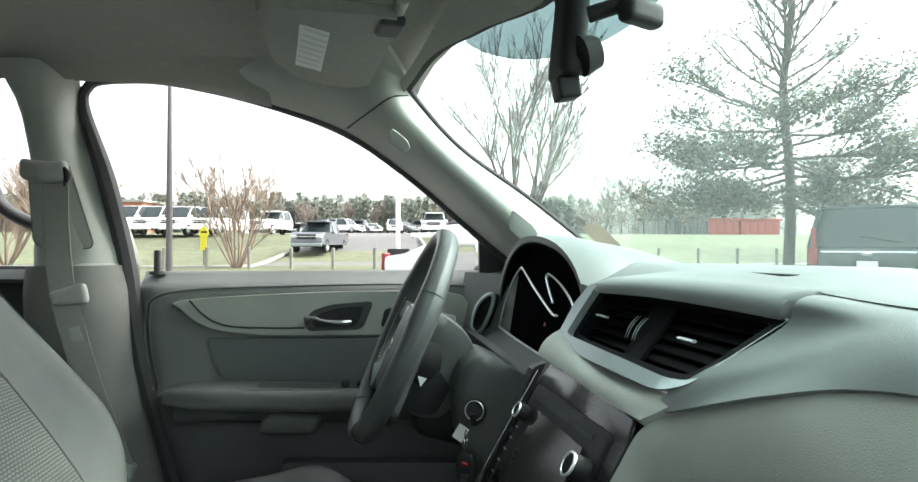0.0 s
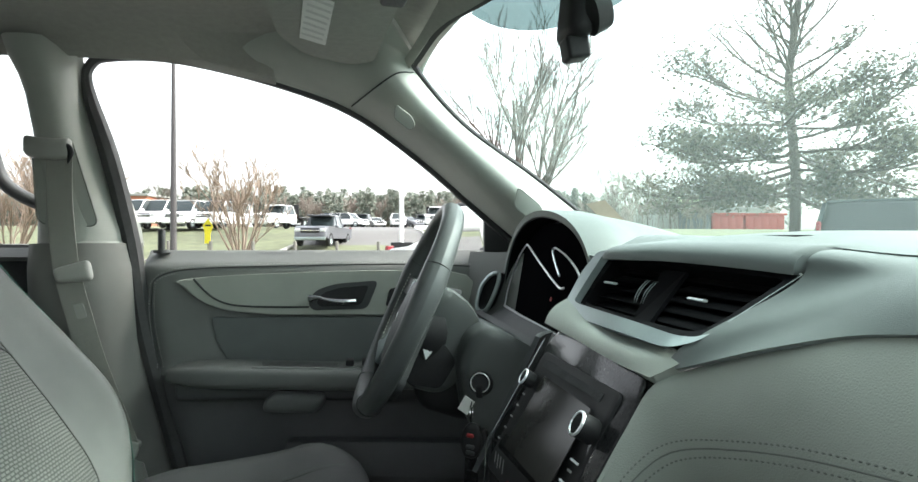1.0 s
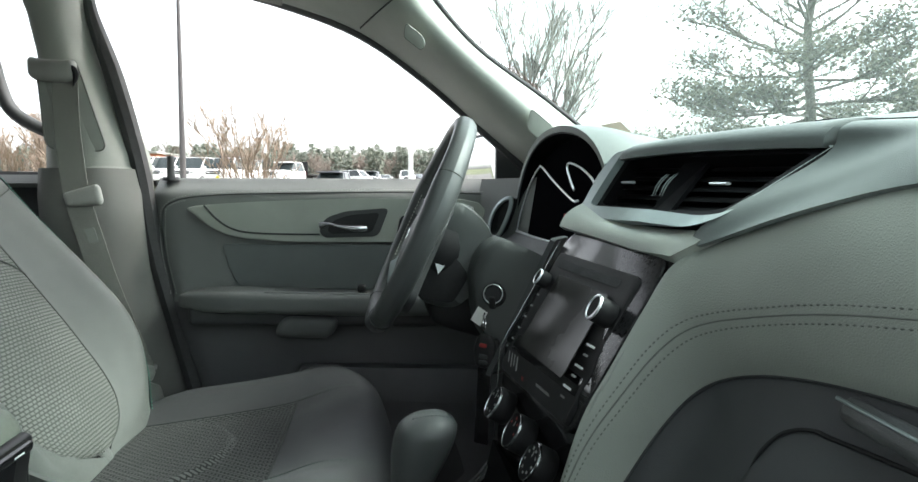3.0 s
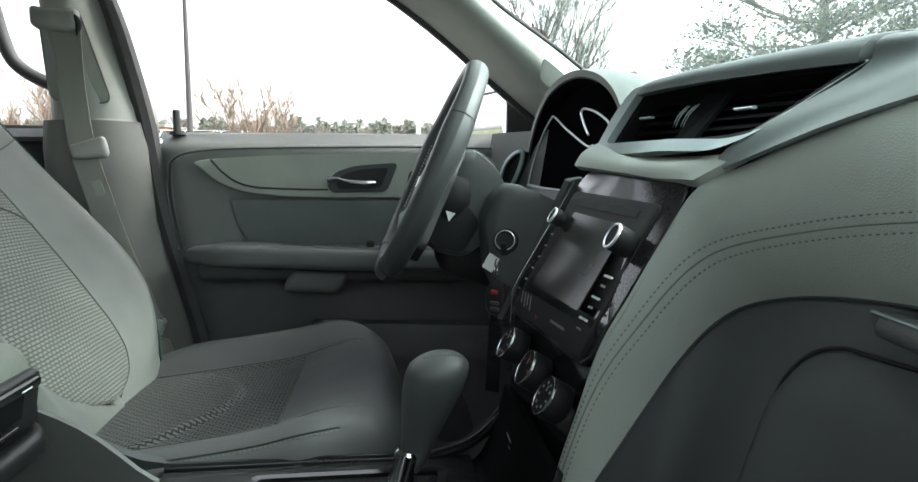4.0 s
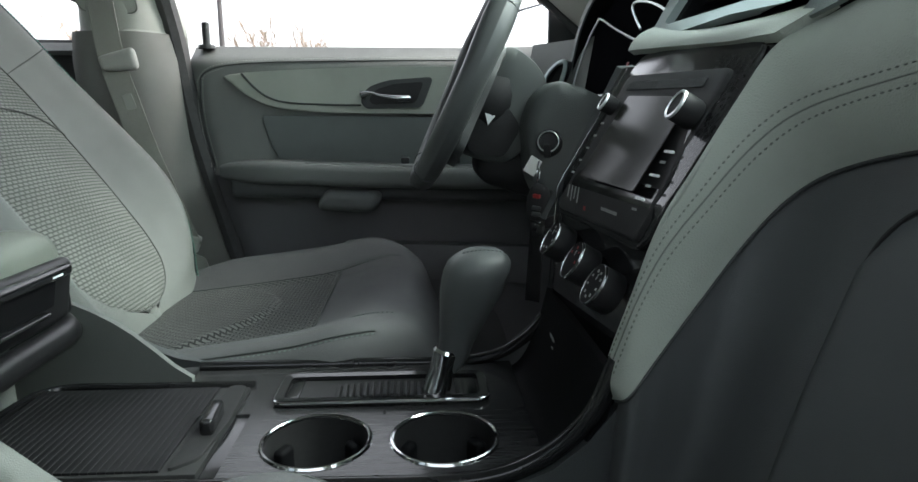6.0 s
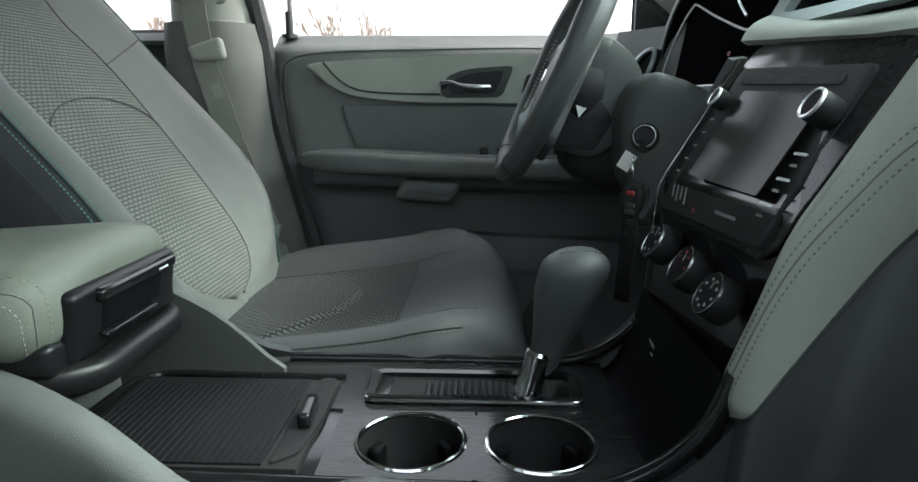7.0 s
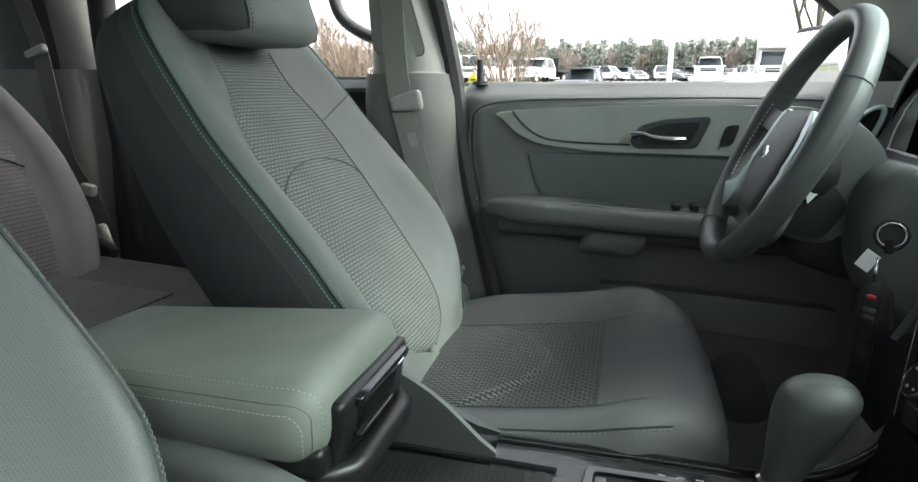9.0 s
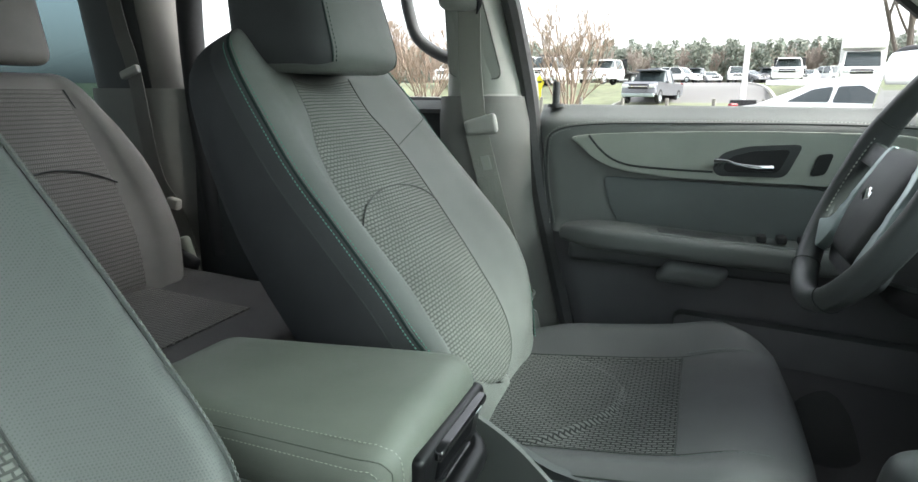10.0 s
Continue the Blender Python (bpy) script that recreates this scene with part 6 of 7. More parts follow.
    for s in (-1, 1):
        part("post", tube([(-0.790, hy + s * 0.06, 1.39), (-0.785, hy + s * 0.06, 1.47)], 0.006, 10), CHROME, hr)
        part("side_panel", sheet(lambda u, v, s=s: head_skin(lerp(-HH[0], HH[0], u), s * lerp(HH[1], HH[1] * 0.86, max(0.0, (u - 0.7) / 0.3)), lerp(-HH[2], HH[2], v)), 20, 20, 0.002), SEAT_BAND_SHADED, hr, "side of the headrest in the shaded band colour", smooth=70)
        line = [head_skin(HH[0], s * HH[1] * 0.85, z, 0.0014) for z in np.linspace(-HH[2] * 0.98, HH[2] * 0.98, 24)]
        part("seam", tube(line, 0.0016, 6), PIPING, hr)
        part("stitching", stitches([p + Vector((0.002, -s * 0.006, 0)) for p in line], 0.006, 0.0036, 0.0008), PIPING, hr)
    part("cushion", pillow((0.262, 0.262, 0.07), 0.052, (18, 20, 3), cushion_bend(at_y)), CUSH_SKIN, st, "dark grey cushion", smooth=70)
    fold = lambda w: -0.238 - 4.4 * w * w

    def mat_top(u, v):
        x, w = lerp(-0.47, -0.158, u), lerp(-0.154, 0.154, v)
        edge = 1 - abs(v * 2 - 1) ** 12
        puff = 0.009 * ease((fold(w) - x) / 0.014 + 0.5) * math.exp(-max(0.0, fold(w) - x) / 0.10)
        return Vector((x, at_y + w, cushion_top(x, w) + 0.0008 + (0.003 + puff) * edge))
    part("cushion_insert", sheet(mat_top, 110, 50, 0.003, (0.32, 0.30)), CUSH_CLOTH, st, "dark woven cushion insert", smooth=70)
    on_top = lambda x, w, up=0.002: Vector((x, at_y + w, cushion_top(x, w) + up))
    part("front_seam", tube([on_top(-0.1575, w, 0.0026) for w in np.linspace(-0.154, 0.154, 18)], 0.0012, 6), SEAM, st)
    bend = cushion_bend(at_y)
    for s in (-1, 1):
        part("seam", tube([on_top(x, s * 0.155, 0.0012) for x in np.linspace(-0.47, -0.075, 28)], lambda t: 0.0011 * (1.02 - t ** 6), 6), SEAM, st)
        part("stitching", stitches([on_top(x, s * 0.161, 0.0012) for x in np.linspace(-0.16, -0.05, 12)], 0.006, 0.0036, 0.0007), CUSH_THREAD, st)
        edge = [bend(Vector(on_round(x, s * 0.246, 0.0655, (0.262, 0.262, 0.07), 0.052, 0.0004))) for x in np.linspace(-0.21, 0.20, 34)]
        part("seam", tube(edge, 0.0012, 6), SEAM, st)
        part("stitching", stitches([p + Vector((0, s * 0.0026, -0.0030)) for p in edge], 0.006, 0.0036, 0.0008), CUSH_THREAD, st)
    part("seat_base", box(-0.46, -0.08, at_y - 0.22, at_y + 0.22, 0.62, 0.87, 0.02), TRIM_DARK, st)
    return st


driver_seat = seat(1.0, "grey driver's seat with woven cloth insert and headrest", shift=0.020)
passenger_seat = seat(2 * MID - 1.0, "grey passenger seat with punched vinyl bolsters and headrest", True)


def rear_seat(at_y, label):
    st = thing("captain_chair", (-1.25, at_y, 0.62), label, "car seat", "rear seats")
    rec = lambda h: along([(0.85, -1.35), (1.0, -1.39), (1.2, -1.46), (1.45, -1.555)], h)
    wid = lambda h: along([(0.85, 0.18), (0.98, 0.215), (1.10, 0.252), (1.20, 0.245), (1.317, 0.205), (1.395, 0.165), (1.45, 0.14)], h)

    def bend(q):
        h = 1.16 + q.z
        k = abs(q.y) / 0.25
        roll = 0.060 * math.exp(-((k - 0.82) / 0.17) ** 2) * along([(0.87, 0.3), (1.0, 1.0), (1.25, 1.0), (1.45, 0.35)], h)
        return Vector((rec(h) + q.x + (roll if q.x > 0 else 0.0), at_y + q.y * wid(h) / 0.25, h))
    part("backrest", pillow((0.06, 0.25, 0.29), 0.05, (4, 14, 14), bend), REAR_SKIN, st, "grey vinyl backrest", smooth=70)

    def ins(u, v):
        h = lerp(0.98, 1.415, v)
        w = lerp(-0.155, 0.155, u) * wid(h) / 0.25
        return Vector((rec(h) + 0.066, at_y + w, h))
    part("back_insert", sheet(ins, 16, 30, 0.004, (0.31, 0.5)), REAR_CLOTH, st, "cloth back insert", smooth=70)
    part("arch_seam", tube([Vector((rec(1.25 - 2 * w * w) + 0.069, at_y + w, 1.25 - 2 * w * w)) for w in np.linspace(-0.14, 0.14, 20)], 0.002, 6), SEAM, st)
    for s in (-1, 1):
        part("seam", tube([ins(0.5 + 0.5 * s, v) + Vector((0.003, 0, 0)) for v in np.linspace(0, 1, 16)], 0.002, 6), SEAM, st)
    part("headrest", pillow((0.05, 0.125, 0.085), 0.032, (4, 8, 6), lambda q: Vector((-1.575 + q.x - 0.2 * q.z, at_y + q.y, 1.550 + q.z))), REAR_SKIN, st, "grey-brown vinyl headrest", smooth=70)
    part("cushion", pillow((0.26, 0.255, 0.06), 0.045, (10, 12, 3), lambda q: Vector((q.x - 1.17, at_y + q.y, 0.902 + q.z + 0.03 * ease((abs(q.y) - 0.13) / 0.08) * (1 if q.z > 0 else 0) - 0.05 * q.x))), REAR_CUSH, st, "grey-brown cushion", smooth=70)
    part("cushion_insert", sheet(lambda u, v: Vector((lerp(-1.40, -1.04, u), at_y + lerp(-0.13, 0.13, v), 0.9655 - 0.05 * (lerp(-1.40, -1.04, u) + 1.17))), 8, 8, 0.003, (0.36, 0.26)), REAR_CLOTH, st, "dark woven cushion insert")
    part("side_cover", moved(pillow((0.07, 0.012, 0.05), 0.011, (3, 1, 3)), pose(-1.365, at_y + 0.250, 0.995, 0, 25, 0)), TRIM_DARK, st, "charcoal recliner cover")
    part("bolt", lathe([(0, 0.004), (0.008, 0.003), (0.009, 0)], (-1.35, at_y + 0.20, 1.0), (1, 0.2, 0.2), 12), SATIN, st)
    part("lever", moved(pillow((0.02, 0.012, 0.06), 0.011, (2, 1, 3)), pose(-1.325, at_y + 0.262, 1.005, 0, -18, 0)), TRIM_LIGHT, st)
    part("seat_base", box(-1.40, -0.95, at_y - 0.2, at_y + 0.2, 0.62, 0.86, 0.02), TRIM_DARK, st)
    return st


rear_seat(1.03, "grey-brown rear captain's seat with woven cloth insert")
rear_seat(2 * MID - 1.03, "grey-brown rear captain's seat with woven cloth insert")

# ---- rear door, rear post and belts ----
rdoor = thing("door_2", (-1.1, 1.43, 0.66), "closed grey rear door with window", "car door", kind="structure")
part("panel", sheet(lambda u, v: Vector((lerp(-0.66, -1.62, u), 1.40 + 0.05 * ease((lerp(0.62, 1.395, v) - 1.33) / 0.06) - 0.02 * math.sin(v * 3.1), lerp(0.62, 1.395 + 0.01 * u, v))), 12, 20, 0.012), TRIM_DARK, rdoor, "charcoal panel")
part("sill", sheet(lambda u, v: Vector((lerp(-0.66, -1.62, u), lerp(1.405, 1.47, v), 1.370 + 0.025 * math.sin(v * 1.57))), 8, 6, 0.01), TRIM_MID, rdoor)
rp = part("window_pane", sheet(lambda u, v: Vector((lerp(-0.64, -1.38, u), 1.46 - 0.09 * v, lerp(1.315, 1.79, v))), 4, 4), PANE, rdoor)
part("window_frame", tube(smooth_path([(-0.66, 1.475, 1.478), (-0.72, 1.475, 1.495), (-0.775, 1.475, 1.53), (-0.797, 1.472, 1.58), (-0.815, 1.465, 1.68), (-0.835, 1.455, 1.79)], 6), 0.014, 10), TRIM_DARK, rdoor, "dark window divider")


def pillar_c(u, v):
    z = lerp(1.40, 1.80, u)
    w = (v - 0.5) * 2
    return Vector((lerp(-1.66, -1.395, v) - 0.10 * (z - 1.40), 1.345 - 0.05 * (z - 1.3) + 0.09 * abs(w) ** 5, z))


# one post surface in two colours; the dark one holds its shade
single("pillar", sheet(lambda u, v: pillar_c(u, v * 0.82), 10, 12, 0.01), TRIM_DARK, "rear post trim beside the quarter window, painted dark for shade", "door post", kind="structure")
single("pillar", sheet(lambda u, v: pillar_c(u, 0.82 + v * 0.18), 10, 8, 0.01), grained("rear_post_plastic", (0.160, 0.155, 0.142), 0.6, 520, 0.0003), "pale grey front edge of the rear post", "door post", kind="structure")
single("pillar", sheet(lambda u, v: Vector((lerp(-1.68, -1.345, v), 1.33 + 0.09 * abs((v - 0.5) * 2) ** 5, lerp(0.62, 1.42, u))), 10, 14, 0.01), bpy.data.materials["post_plastic"], "grey moulded lower rear post trim", "door post", kind="structure")
rbelt = thing("seat_belt", (-1.5, 1.36, 0.95), "grey rear seat belt hanging on its post", "seat belt")
part("webbing", strap([(-1.51, 1.315, 1.64), (-1.488, 1.312, 1.55), (-1.461, 1.310, 1.463), (-1.425, 1.310, 1.22), (-1.372, 1.315, 1.12), (-1.34, 1.32, 1.02)], 0.045), woven("dark_webbing", (0.21, 0.205, 0.19), (0.10, 0.10, 0.095), 0.003, 0.0016, 0.0003, 0.8), rbelt)
part("tongue", moved(pillow((0.030, 0.008, 0.010), 0.006, (4, 2, 2)), pose(-1.462, 1.300, 1.458, 0, -18, 0)), BELT_PLASTIC, rbelt)
part("anchor", moved(pillow((0.018, 0.010, 0.014), 0.006, (3, 2, 2)), pose(-1.370, 1.305, 1.142, 0, 10, 0)), BELT_PLASTIC, rbelt)
single("window_2", sheet(lambda u, v: Vector((lerp(-1.60, -2.6, u), 1.45 - 0.08 * v, lerp(1.30, 1.76, v))), 3, 3), TINTED, "tinted rear quarter window", "window", kind="structure")
single("trim", join(box(-2.62, -1.80, 1.36, 1.46, 0.62, 1.31, 0.02)), TRIM_DARK, "dark rear side trim", "side trim", kind="structure")

single("trim", tube(smooth_path([(-1.30, 1.385, 1.00), (-1.325, 1.385, 1.25), (-1.34, 1.385, 1.42), (-1.335, 1.375, 1.58), (-1.31, 1.36, 1.72), (-1.27, 1.35, 1.79)], 6), 0.030, 10), RUBBER, "black rubber rear door seal", "door seal", kind="structure")

# ---- sun visor, mirror, camera housing ----
visor = thing("sun_visor", (-0.05, 1.05, 1.78), "grey cloth sun visor folded to the roof", "sun visor")
VZ = lambda u, v: 1.782 - 0.02 * (v - 0.8)
part("board", plate(rounded([(-0.150, 0.845), (-0.158, 1.08), (-0.125, 1.185), (-0.045, 1.238), (0.0, 1.215), (0.045, 0.86)], 0.03), lambda u, v, w: (u, v, VZ(u, v) - 0.022 + w), 0.018, 0.005), LINER, visor)
part("warning_label", plate([(-0.096, 0.90), (-0.056, 0.93), (-0.083, 1.125), (-0.123, 1.09)], lambda u, v, w: (u, v, VZ(u, v) - 0.0225 - w), 0.0006), PAPER, visor, "white warning label with grey print")
for k in range(7):
    a, b = Vector((-0.118, 1.07)).lerp(Vector((-0.092, 0.92)), k / 6), Vector((-0.086, 1.10)).lerp(Vector((-0.060, 0.95)), k / 6)
    part("print", plate([a, b, b + Vector((0.0012, -0.008)), a + Vector((0.0012, -0.008))], lambda u, v, w: (u, v, VZ(u, v) - 0.0232 - w), 0.0004), principled("grey_print", (0.60, 0.60, 0.58), 0.8)[0] if k == 0 else bpy.data.materials["grey_print"], visor)
part("pivot", tube([(0.045, 0.83, 1.775), (0.03, 0.95, 1.772)], 0.010, 10), TRIM_LIGHT, visor)
part("clip", moved(pillow((0.018, 0.03, 0.008), 0.006, (2, 3, 1)), pose(0.03, 0.90, 1.760, 0, 0, 8)), TRIM_DARK, visor)
mirror = thing("rear_view_mirror", (0.26, 0.62, 1.75), "black rear-view mirror foot with cable on the windshield", "mirror")
part("foot", pillow((0.014, 0.026, 0.085), 0.012, (2, 3, 6), lambda q: Vector((0.212 + q.x + 0.10 * q.z, 0.640 + q.y * (1 - 0.3 * q.z / 0.085) + 0.05 * q.z, 1.705 + q.z))), BLACK, mirror, "black stalk")
part("plug", moved(pillow((0.012, 0.014, 0.012), 0.004, (2, 2, 2)), pose(0.203, 0.632, 1.612, 0, -10, 0)), BLACK, mirror)
part("cap", moved(lathe([(0, 0.02), (0.016, 0.018), (0.021, 0.0), (0.0, -0.01)], (0, 0, 0), (1, 0, 0.3), 20), pose(0.212, 0.612, 1.640)), BLACK, mirror)
part("cable", tube(smooth_path([(0.20, 0.685, 1.78), (0.215, 0.692, 1.70), (0.213, 0.685, 1.645), (0.206, 0.655, 1.615)], 6), 0.003, 6), RUBBER, mirror)
part("ball_arm", tube([(0.21, 0.585, 1.672), (0.239, 0.575, 1.68)], 0.008, 12), BLACK, mirror)
part("mirror_head", moved(pillow((0.010, 0.026, 0.012), 0.007, (3, 5, 3)), pose(0.255, 0.565, 1.669, 0, 0, -62)), BLACK, mirror)

# unseen passenger's door behind the walk, with its window, added to block side light
pdoor = thing("door_3", (-0.07, -0.21, 0.66), "unseen closed passenger door with window, added to block light", "car door", kind="structure")
part("panel", sheet(lambda u, v: Vector((lerp(-0.62, 0.40, u), -0.180 - 0.05 * ease((lerp(0.62, 1.375, v) - 1.30) / 0.07), lerp(0.62, 1.375, v))), 12, 20, 0.012), TRIM_MID, pdoor, "grey panel")
part("window_pane", sheet(lambda u, v: Vector((lerp(-0.60, 0.30, u), -0.225 + 0.09 * v, lerp(1.36, lerp(1.78, 1.47, max(0.0, u - 0.35) / 0.65), v))), 8, 4), DIMMING, pdoor)
# unseen right-hand panes, added to reduce fill light
single("window_3", sheet(lambda u, v: Vector((lerp(-0.66, -2.6, u), -0.225 + 0.09 * v, lerp(1.32, 1.79, v))), 4, 4), bpy.data.materials["rear_glass"], "unseen tinted rear side windows, added to cut light", "window", kind="structure")


# ---- outdoors ----
def rise(y):
    return along([(-30, 0.0), (4, 0.0), (12, 0.28), (27, 0.30), (33, 0.42), (38, 0.80), (46, 2.0), (90, 2.95), (130, 3.1), (3000, 3.2)], y)


def spot(px, far):
    """A place in the open, by its bearing and distance from the car."""
    u = (px - 784) / 1077
    return Vector((far * (0.142 + 0.990 * u), far * (0.990 - 0.142 * u), 0))


def grounded(px, far):
    p = spot(px, far)
    p.z = rise(p.y)
    return p


GRASS = speckled("winter_grass", (0.098, 0.110, 0.056), 0.95, 1.3, 0.6, 0.02, big=0.10)
ASPHALT = speckled("asphalt", (0.115, 0.112, 0.108), 0.9, 9.0, 0.2, 0.002, big=0.2)
CONCRETE = speckled("kerb_concrete", (0.36, 0.35, 0.32), 0.9, 4.0, 0.18, 0.003)
BARK = speckled("grey_bark", (0.10, 0.085, 0.07), 0.95, 14.0, 0.35, 0.01)
WHITE_PAINT = speckled("white_paint", (0.78, 0.78, 0.77), 0.28, 30, 0.04)
SILVER_PAINT = speckled("silver_paint", (0.16, 0.165, 0.18), 0.3, 30, 0.05, 0, 0.5)
DARK_PAINT = speckled("black_green_paint", (0.018, 0.030, 0.030), 0.15, 30, 0.1)
BLUE_PAINT = speckled("dark_blue_paint", (0.03, 0.045, 0.08), 0.25, 30, 0.1)
AUTO_GLASS = speckled("vehicle_glass", (0.03, 0.04, 0.042), 0.06, 2, 0.1, 0, 0, 0.5)
LAMP_RED = speckled("tail_lamp", (0.22, 0.015, 0.02), 0.2, 30, 0.2)
LAMP_CLEAR = speckled("head_lamp", (0.6, 0.62, 0.62), 0.15, 50, 0.1)
BRICK = speckled("red_brick", (0.36, 0.15, 0.09), 0.9, 6.0, 0.2)
RED_PANEL = speckled("red_container_paint", (0.34, 0.055, 0.045), 0.6, 2.0, 0.15)
GREY_PANEL = speckled("grey_sheet_wall", (0.30, 0.30, 0.28), 0.8, 2.0, 0.12)
DARK_PANEL = speckled("dark_sheet_door", (0.07, 0.08, 0.09), 0.7, 2.0, 0.12)
YELLOW = speckled("yellow_sign_plastic", (0.75, 0.66, 0.02), 0.5, 20, 0.05)


def land(edge0, edge1, y0, y1, up, nx, ny):
    ys = [lerp(y0, y1, (k / ny) ** 1.7) for k in range(ny + 1)]

    def f(u, v):
        y = ys[round(v * ny)]
        a, b = (e(y) if callable(e) else e for e in (edge0, edge1))
        return Vector((lerp(a, b, u), y, rise(y) + up))
    return sheet(f, nx, ny)


single("ground", land(-900, 900, -60, 2500, -0.03, 12, 70), GRASS, "winter grass field and bank", "ground", kind="structure")
single("pavement", land(-60, 60, -40, 30.2, 0.0, 10, 30), ASPHALT, "grey asphalt car park", "car park", kind="structure")
road_l = lambda y: spot(along([(30, 425), (35, 470), (42, 520), (50, 555), (70, 585), (84, 470)], y), y).x
road_r = lambda y: spot(along([(30, 760), (42, 720), (60, 690), (75, 670), (84, 820)], y), y).x
single("road", land(road_l, road_r, 30.0, 110, 0.012, 6, 40), ASPHALT, "asphalt drive climbing to an upper car park", "road", kind="structure")


def kerb(points, w=0.16, h=0.14):
    pts = smooth_path([(x, y, rise(y)) for x, y in points], 6)

    def f(u, v):
        i = round(u * (len(pts) - 1))
        d = (pts[min(i + 1, len(pts) - 1)] - pts[max(i - 1, 0)]).normalized()
        s = Vector((d.y, -d.x, 0))
        a, b = ((-w / 2, 0), (-w / 2, h), (w / 2 - 0.03, h), (w / 2, h - 0.03), (w / 2, 0))[round(v * 4)]
        return pts[i] + s * a + Vector((0, 0, b - 0.01))
    return sheet(f, len(pts) - 1, 4)


single("kerb", kerb([(-40, 30.2), (-20, 30.2), (-10.5, 30.25), (road_l(31) - 0.6, 30.8), (road_l(33), 33), (road_l(40), 40), (road_l(55), 55)]), CONCRETE, "pale concrete kerb along the grass", "kerb", kind="structure", smooth=20)
single("kerb", kerb([(road_r(60), 60), (road_r(44), 44), (road_r(34), 34), (road_r(31) + 0.6, 30.8), (8, 30.3), (25, 30.3), (45, 30.3)]), CONCRETE, "pale concrete kerb along the grass", "kerb", kind="structure", smooth=20)


def post_mesh():
    return lathe([(0.0, -0.1), (0.075, -0.1), (0.075, 0.95), (0.07, 0.98), (0.0, 1.0)], (0, 0, 0), (0, 0, 1), 14)


bollard = tagged(new("bollard", mesh_of("bollard", post_mesh(), speckled("bollard_paint", (0.20, 0.19, 0.17), 0.8, 20, 0.2))), "weathered grey-brown bollard at the car park edge", "bollard", "bollards along the kerb")
first = True
for k in range(17):
    p = grounded(207 + 73.5 * k - 0.22 * k * k, 27.6 + 0.12 * k)
    if first:
        bollard.matrix_basis = Matrix.Translation(p)
        first = False
    else:
        copy_thing(bollard, Matrix.Translation(p))

pole = thing("lamp_post", grounded(289, 23), "tall tapered dark grey lamp post in a concrete foot", "lamp post")
P0 = grounded(289, 23)
part("shaft", lathe([(0.125, 0), (0.055, 9.5)], P0, (0, 0, 1), 16), speckled("bronze_paint", (0.06, 0.055, 0.055), 0.5, 20, 0.15), pole)
part("foot", lathe([(0.28, -0.1), (0.28, 0.08), (0.24, 0.12), (0.0, 0.12)], P0, (0, 0, 1), 20), CONCRETE, pole, "concrete foot")
part("lamp_head", moved(pillow((0.35, 0.16, 0.08), 0.05, (4, 3, 2)), Matrix.Translation(P0 + Vector((0.4, 0, 9.5)))), BLACK, pole)

sg = thing("warning_sign", grounded(348, 29.5), "yellow roadside sign on a thin post", "sign")
P0 = grounded(348, 29.5)
part("post", tube([P0 + Vector((0, 0.04, -0.05)), P0 + Vector((0, 0.04, 1.3))], 0.025, 8), BARK, sg)
part("board", plate([(-0.14, 0.0), (0.12, 0.0), (0.12, 0.45), (0.24, 0.80), (0.02, 1.18), (-0.22, 0.85), (-0.14, 0.5)], lambda u, v, w: P0 + Vector((u, -w, v + 0.82)), 0.03), YELLOW, sg)
part("print", plate([(-0.12, 0.80), (0.14, 0.80), (0.14, 0.88), (-0.12, 0.88)], lambda u, v, w: P0 + Vector((u, -0.032 - w, v + 0.82)), 0.004), BLACK, sg)

P0 = grounded(679.5, 23)
sp = thing("sign_post", P0, "white steel post standing in a black printed box", "sign post")
part("post", lathe([(0.085, 0), (0.085, 3.15 - P0.z), (0, 3.17 - P0.z)], P0, (0, 0, 1), 14), WHITE_PAINT, sp)
part("box", moved(box(-0.38, 0.40, -0.35, 0.35, 0.0, 1.0, 0.04), Matrix.Translation(P0)), BLACK, sp, "black box")
for k, (a, b) in enumerate(((-0.30, -0.05), (-0.03, 0.20), (0.22, 0.34))):
    part("print", moved(box(a, b, -0.362, -0.352, 0.50, 0.72), Matrix.Translation(P0)), principled("blue_print", (0.12, 0.25, 0.5), 0.6)[0] if k == 0 else bpy.data.materials["blue_print"], sp)
part("print", moved(box(-0.30, 0.34, -0.362, -0.352, 0.36, 0.44), Matrix.Translation(P0)), PRINT_GREY, sp)


# ---- vehicles ----
def body_loft(profile, half, bulge=0.05, top_in=0.0, n=10, z_top=1.0, z_low=0.3):
    """A side outline (x, z) drawn out to both sides and rounded in towards them."""
    bm = bmesh.new()
    rings = []
    for k in range(n + 1):
        w = -1 + 2 * k / n
        w = math.copysign(abs(w) ** 0.7, w)
        pull = 1 - 0.07 * abs(w) ** 6
        ring = []
        for x, z in profile:
            cx = (max(p[0] for p in profile) + min(p[0] for p in profile)) / 2
            lean = top_in * max(0, (z - z_low) / (z_top - z_low))
            ring.append(bm.verts.new((cx + (x - cx) * pull, w * (half - lean), z)))
        rings.append(ring)
    m = len(profile)
    for a, b in zip(rings, rings[1:]):
        for j in range(m):
            bm.faces.new((a[j], a[(j + 1) % m], b[(j + 1) % m], b[j]))
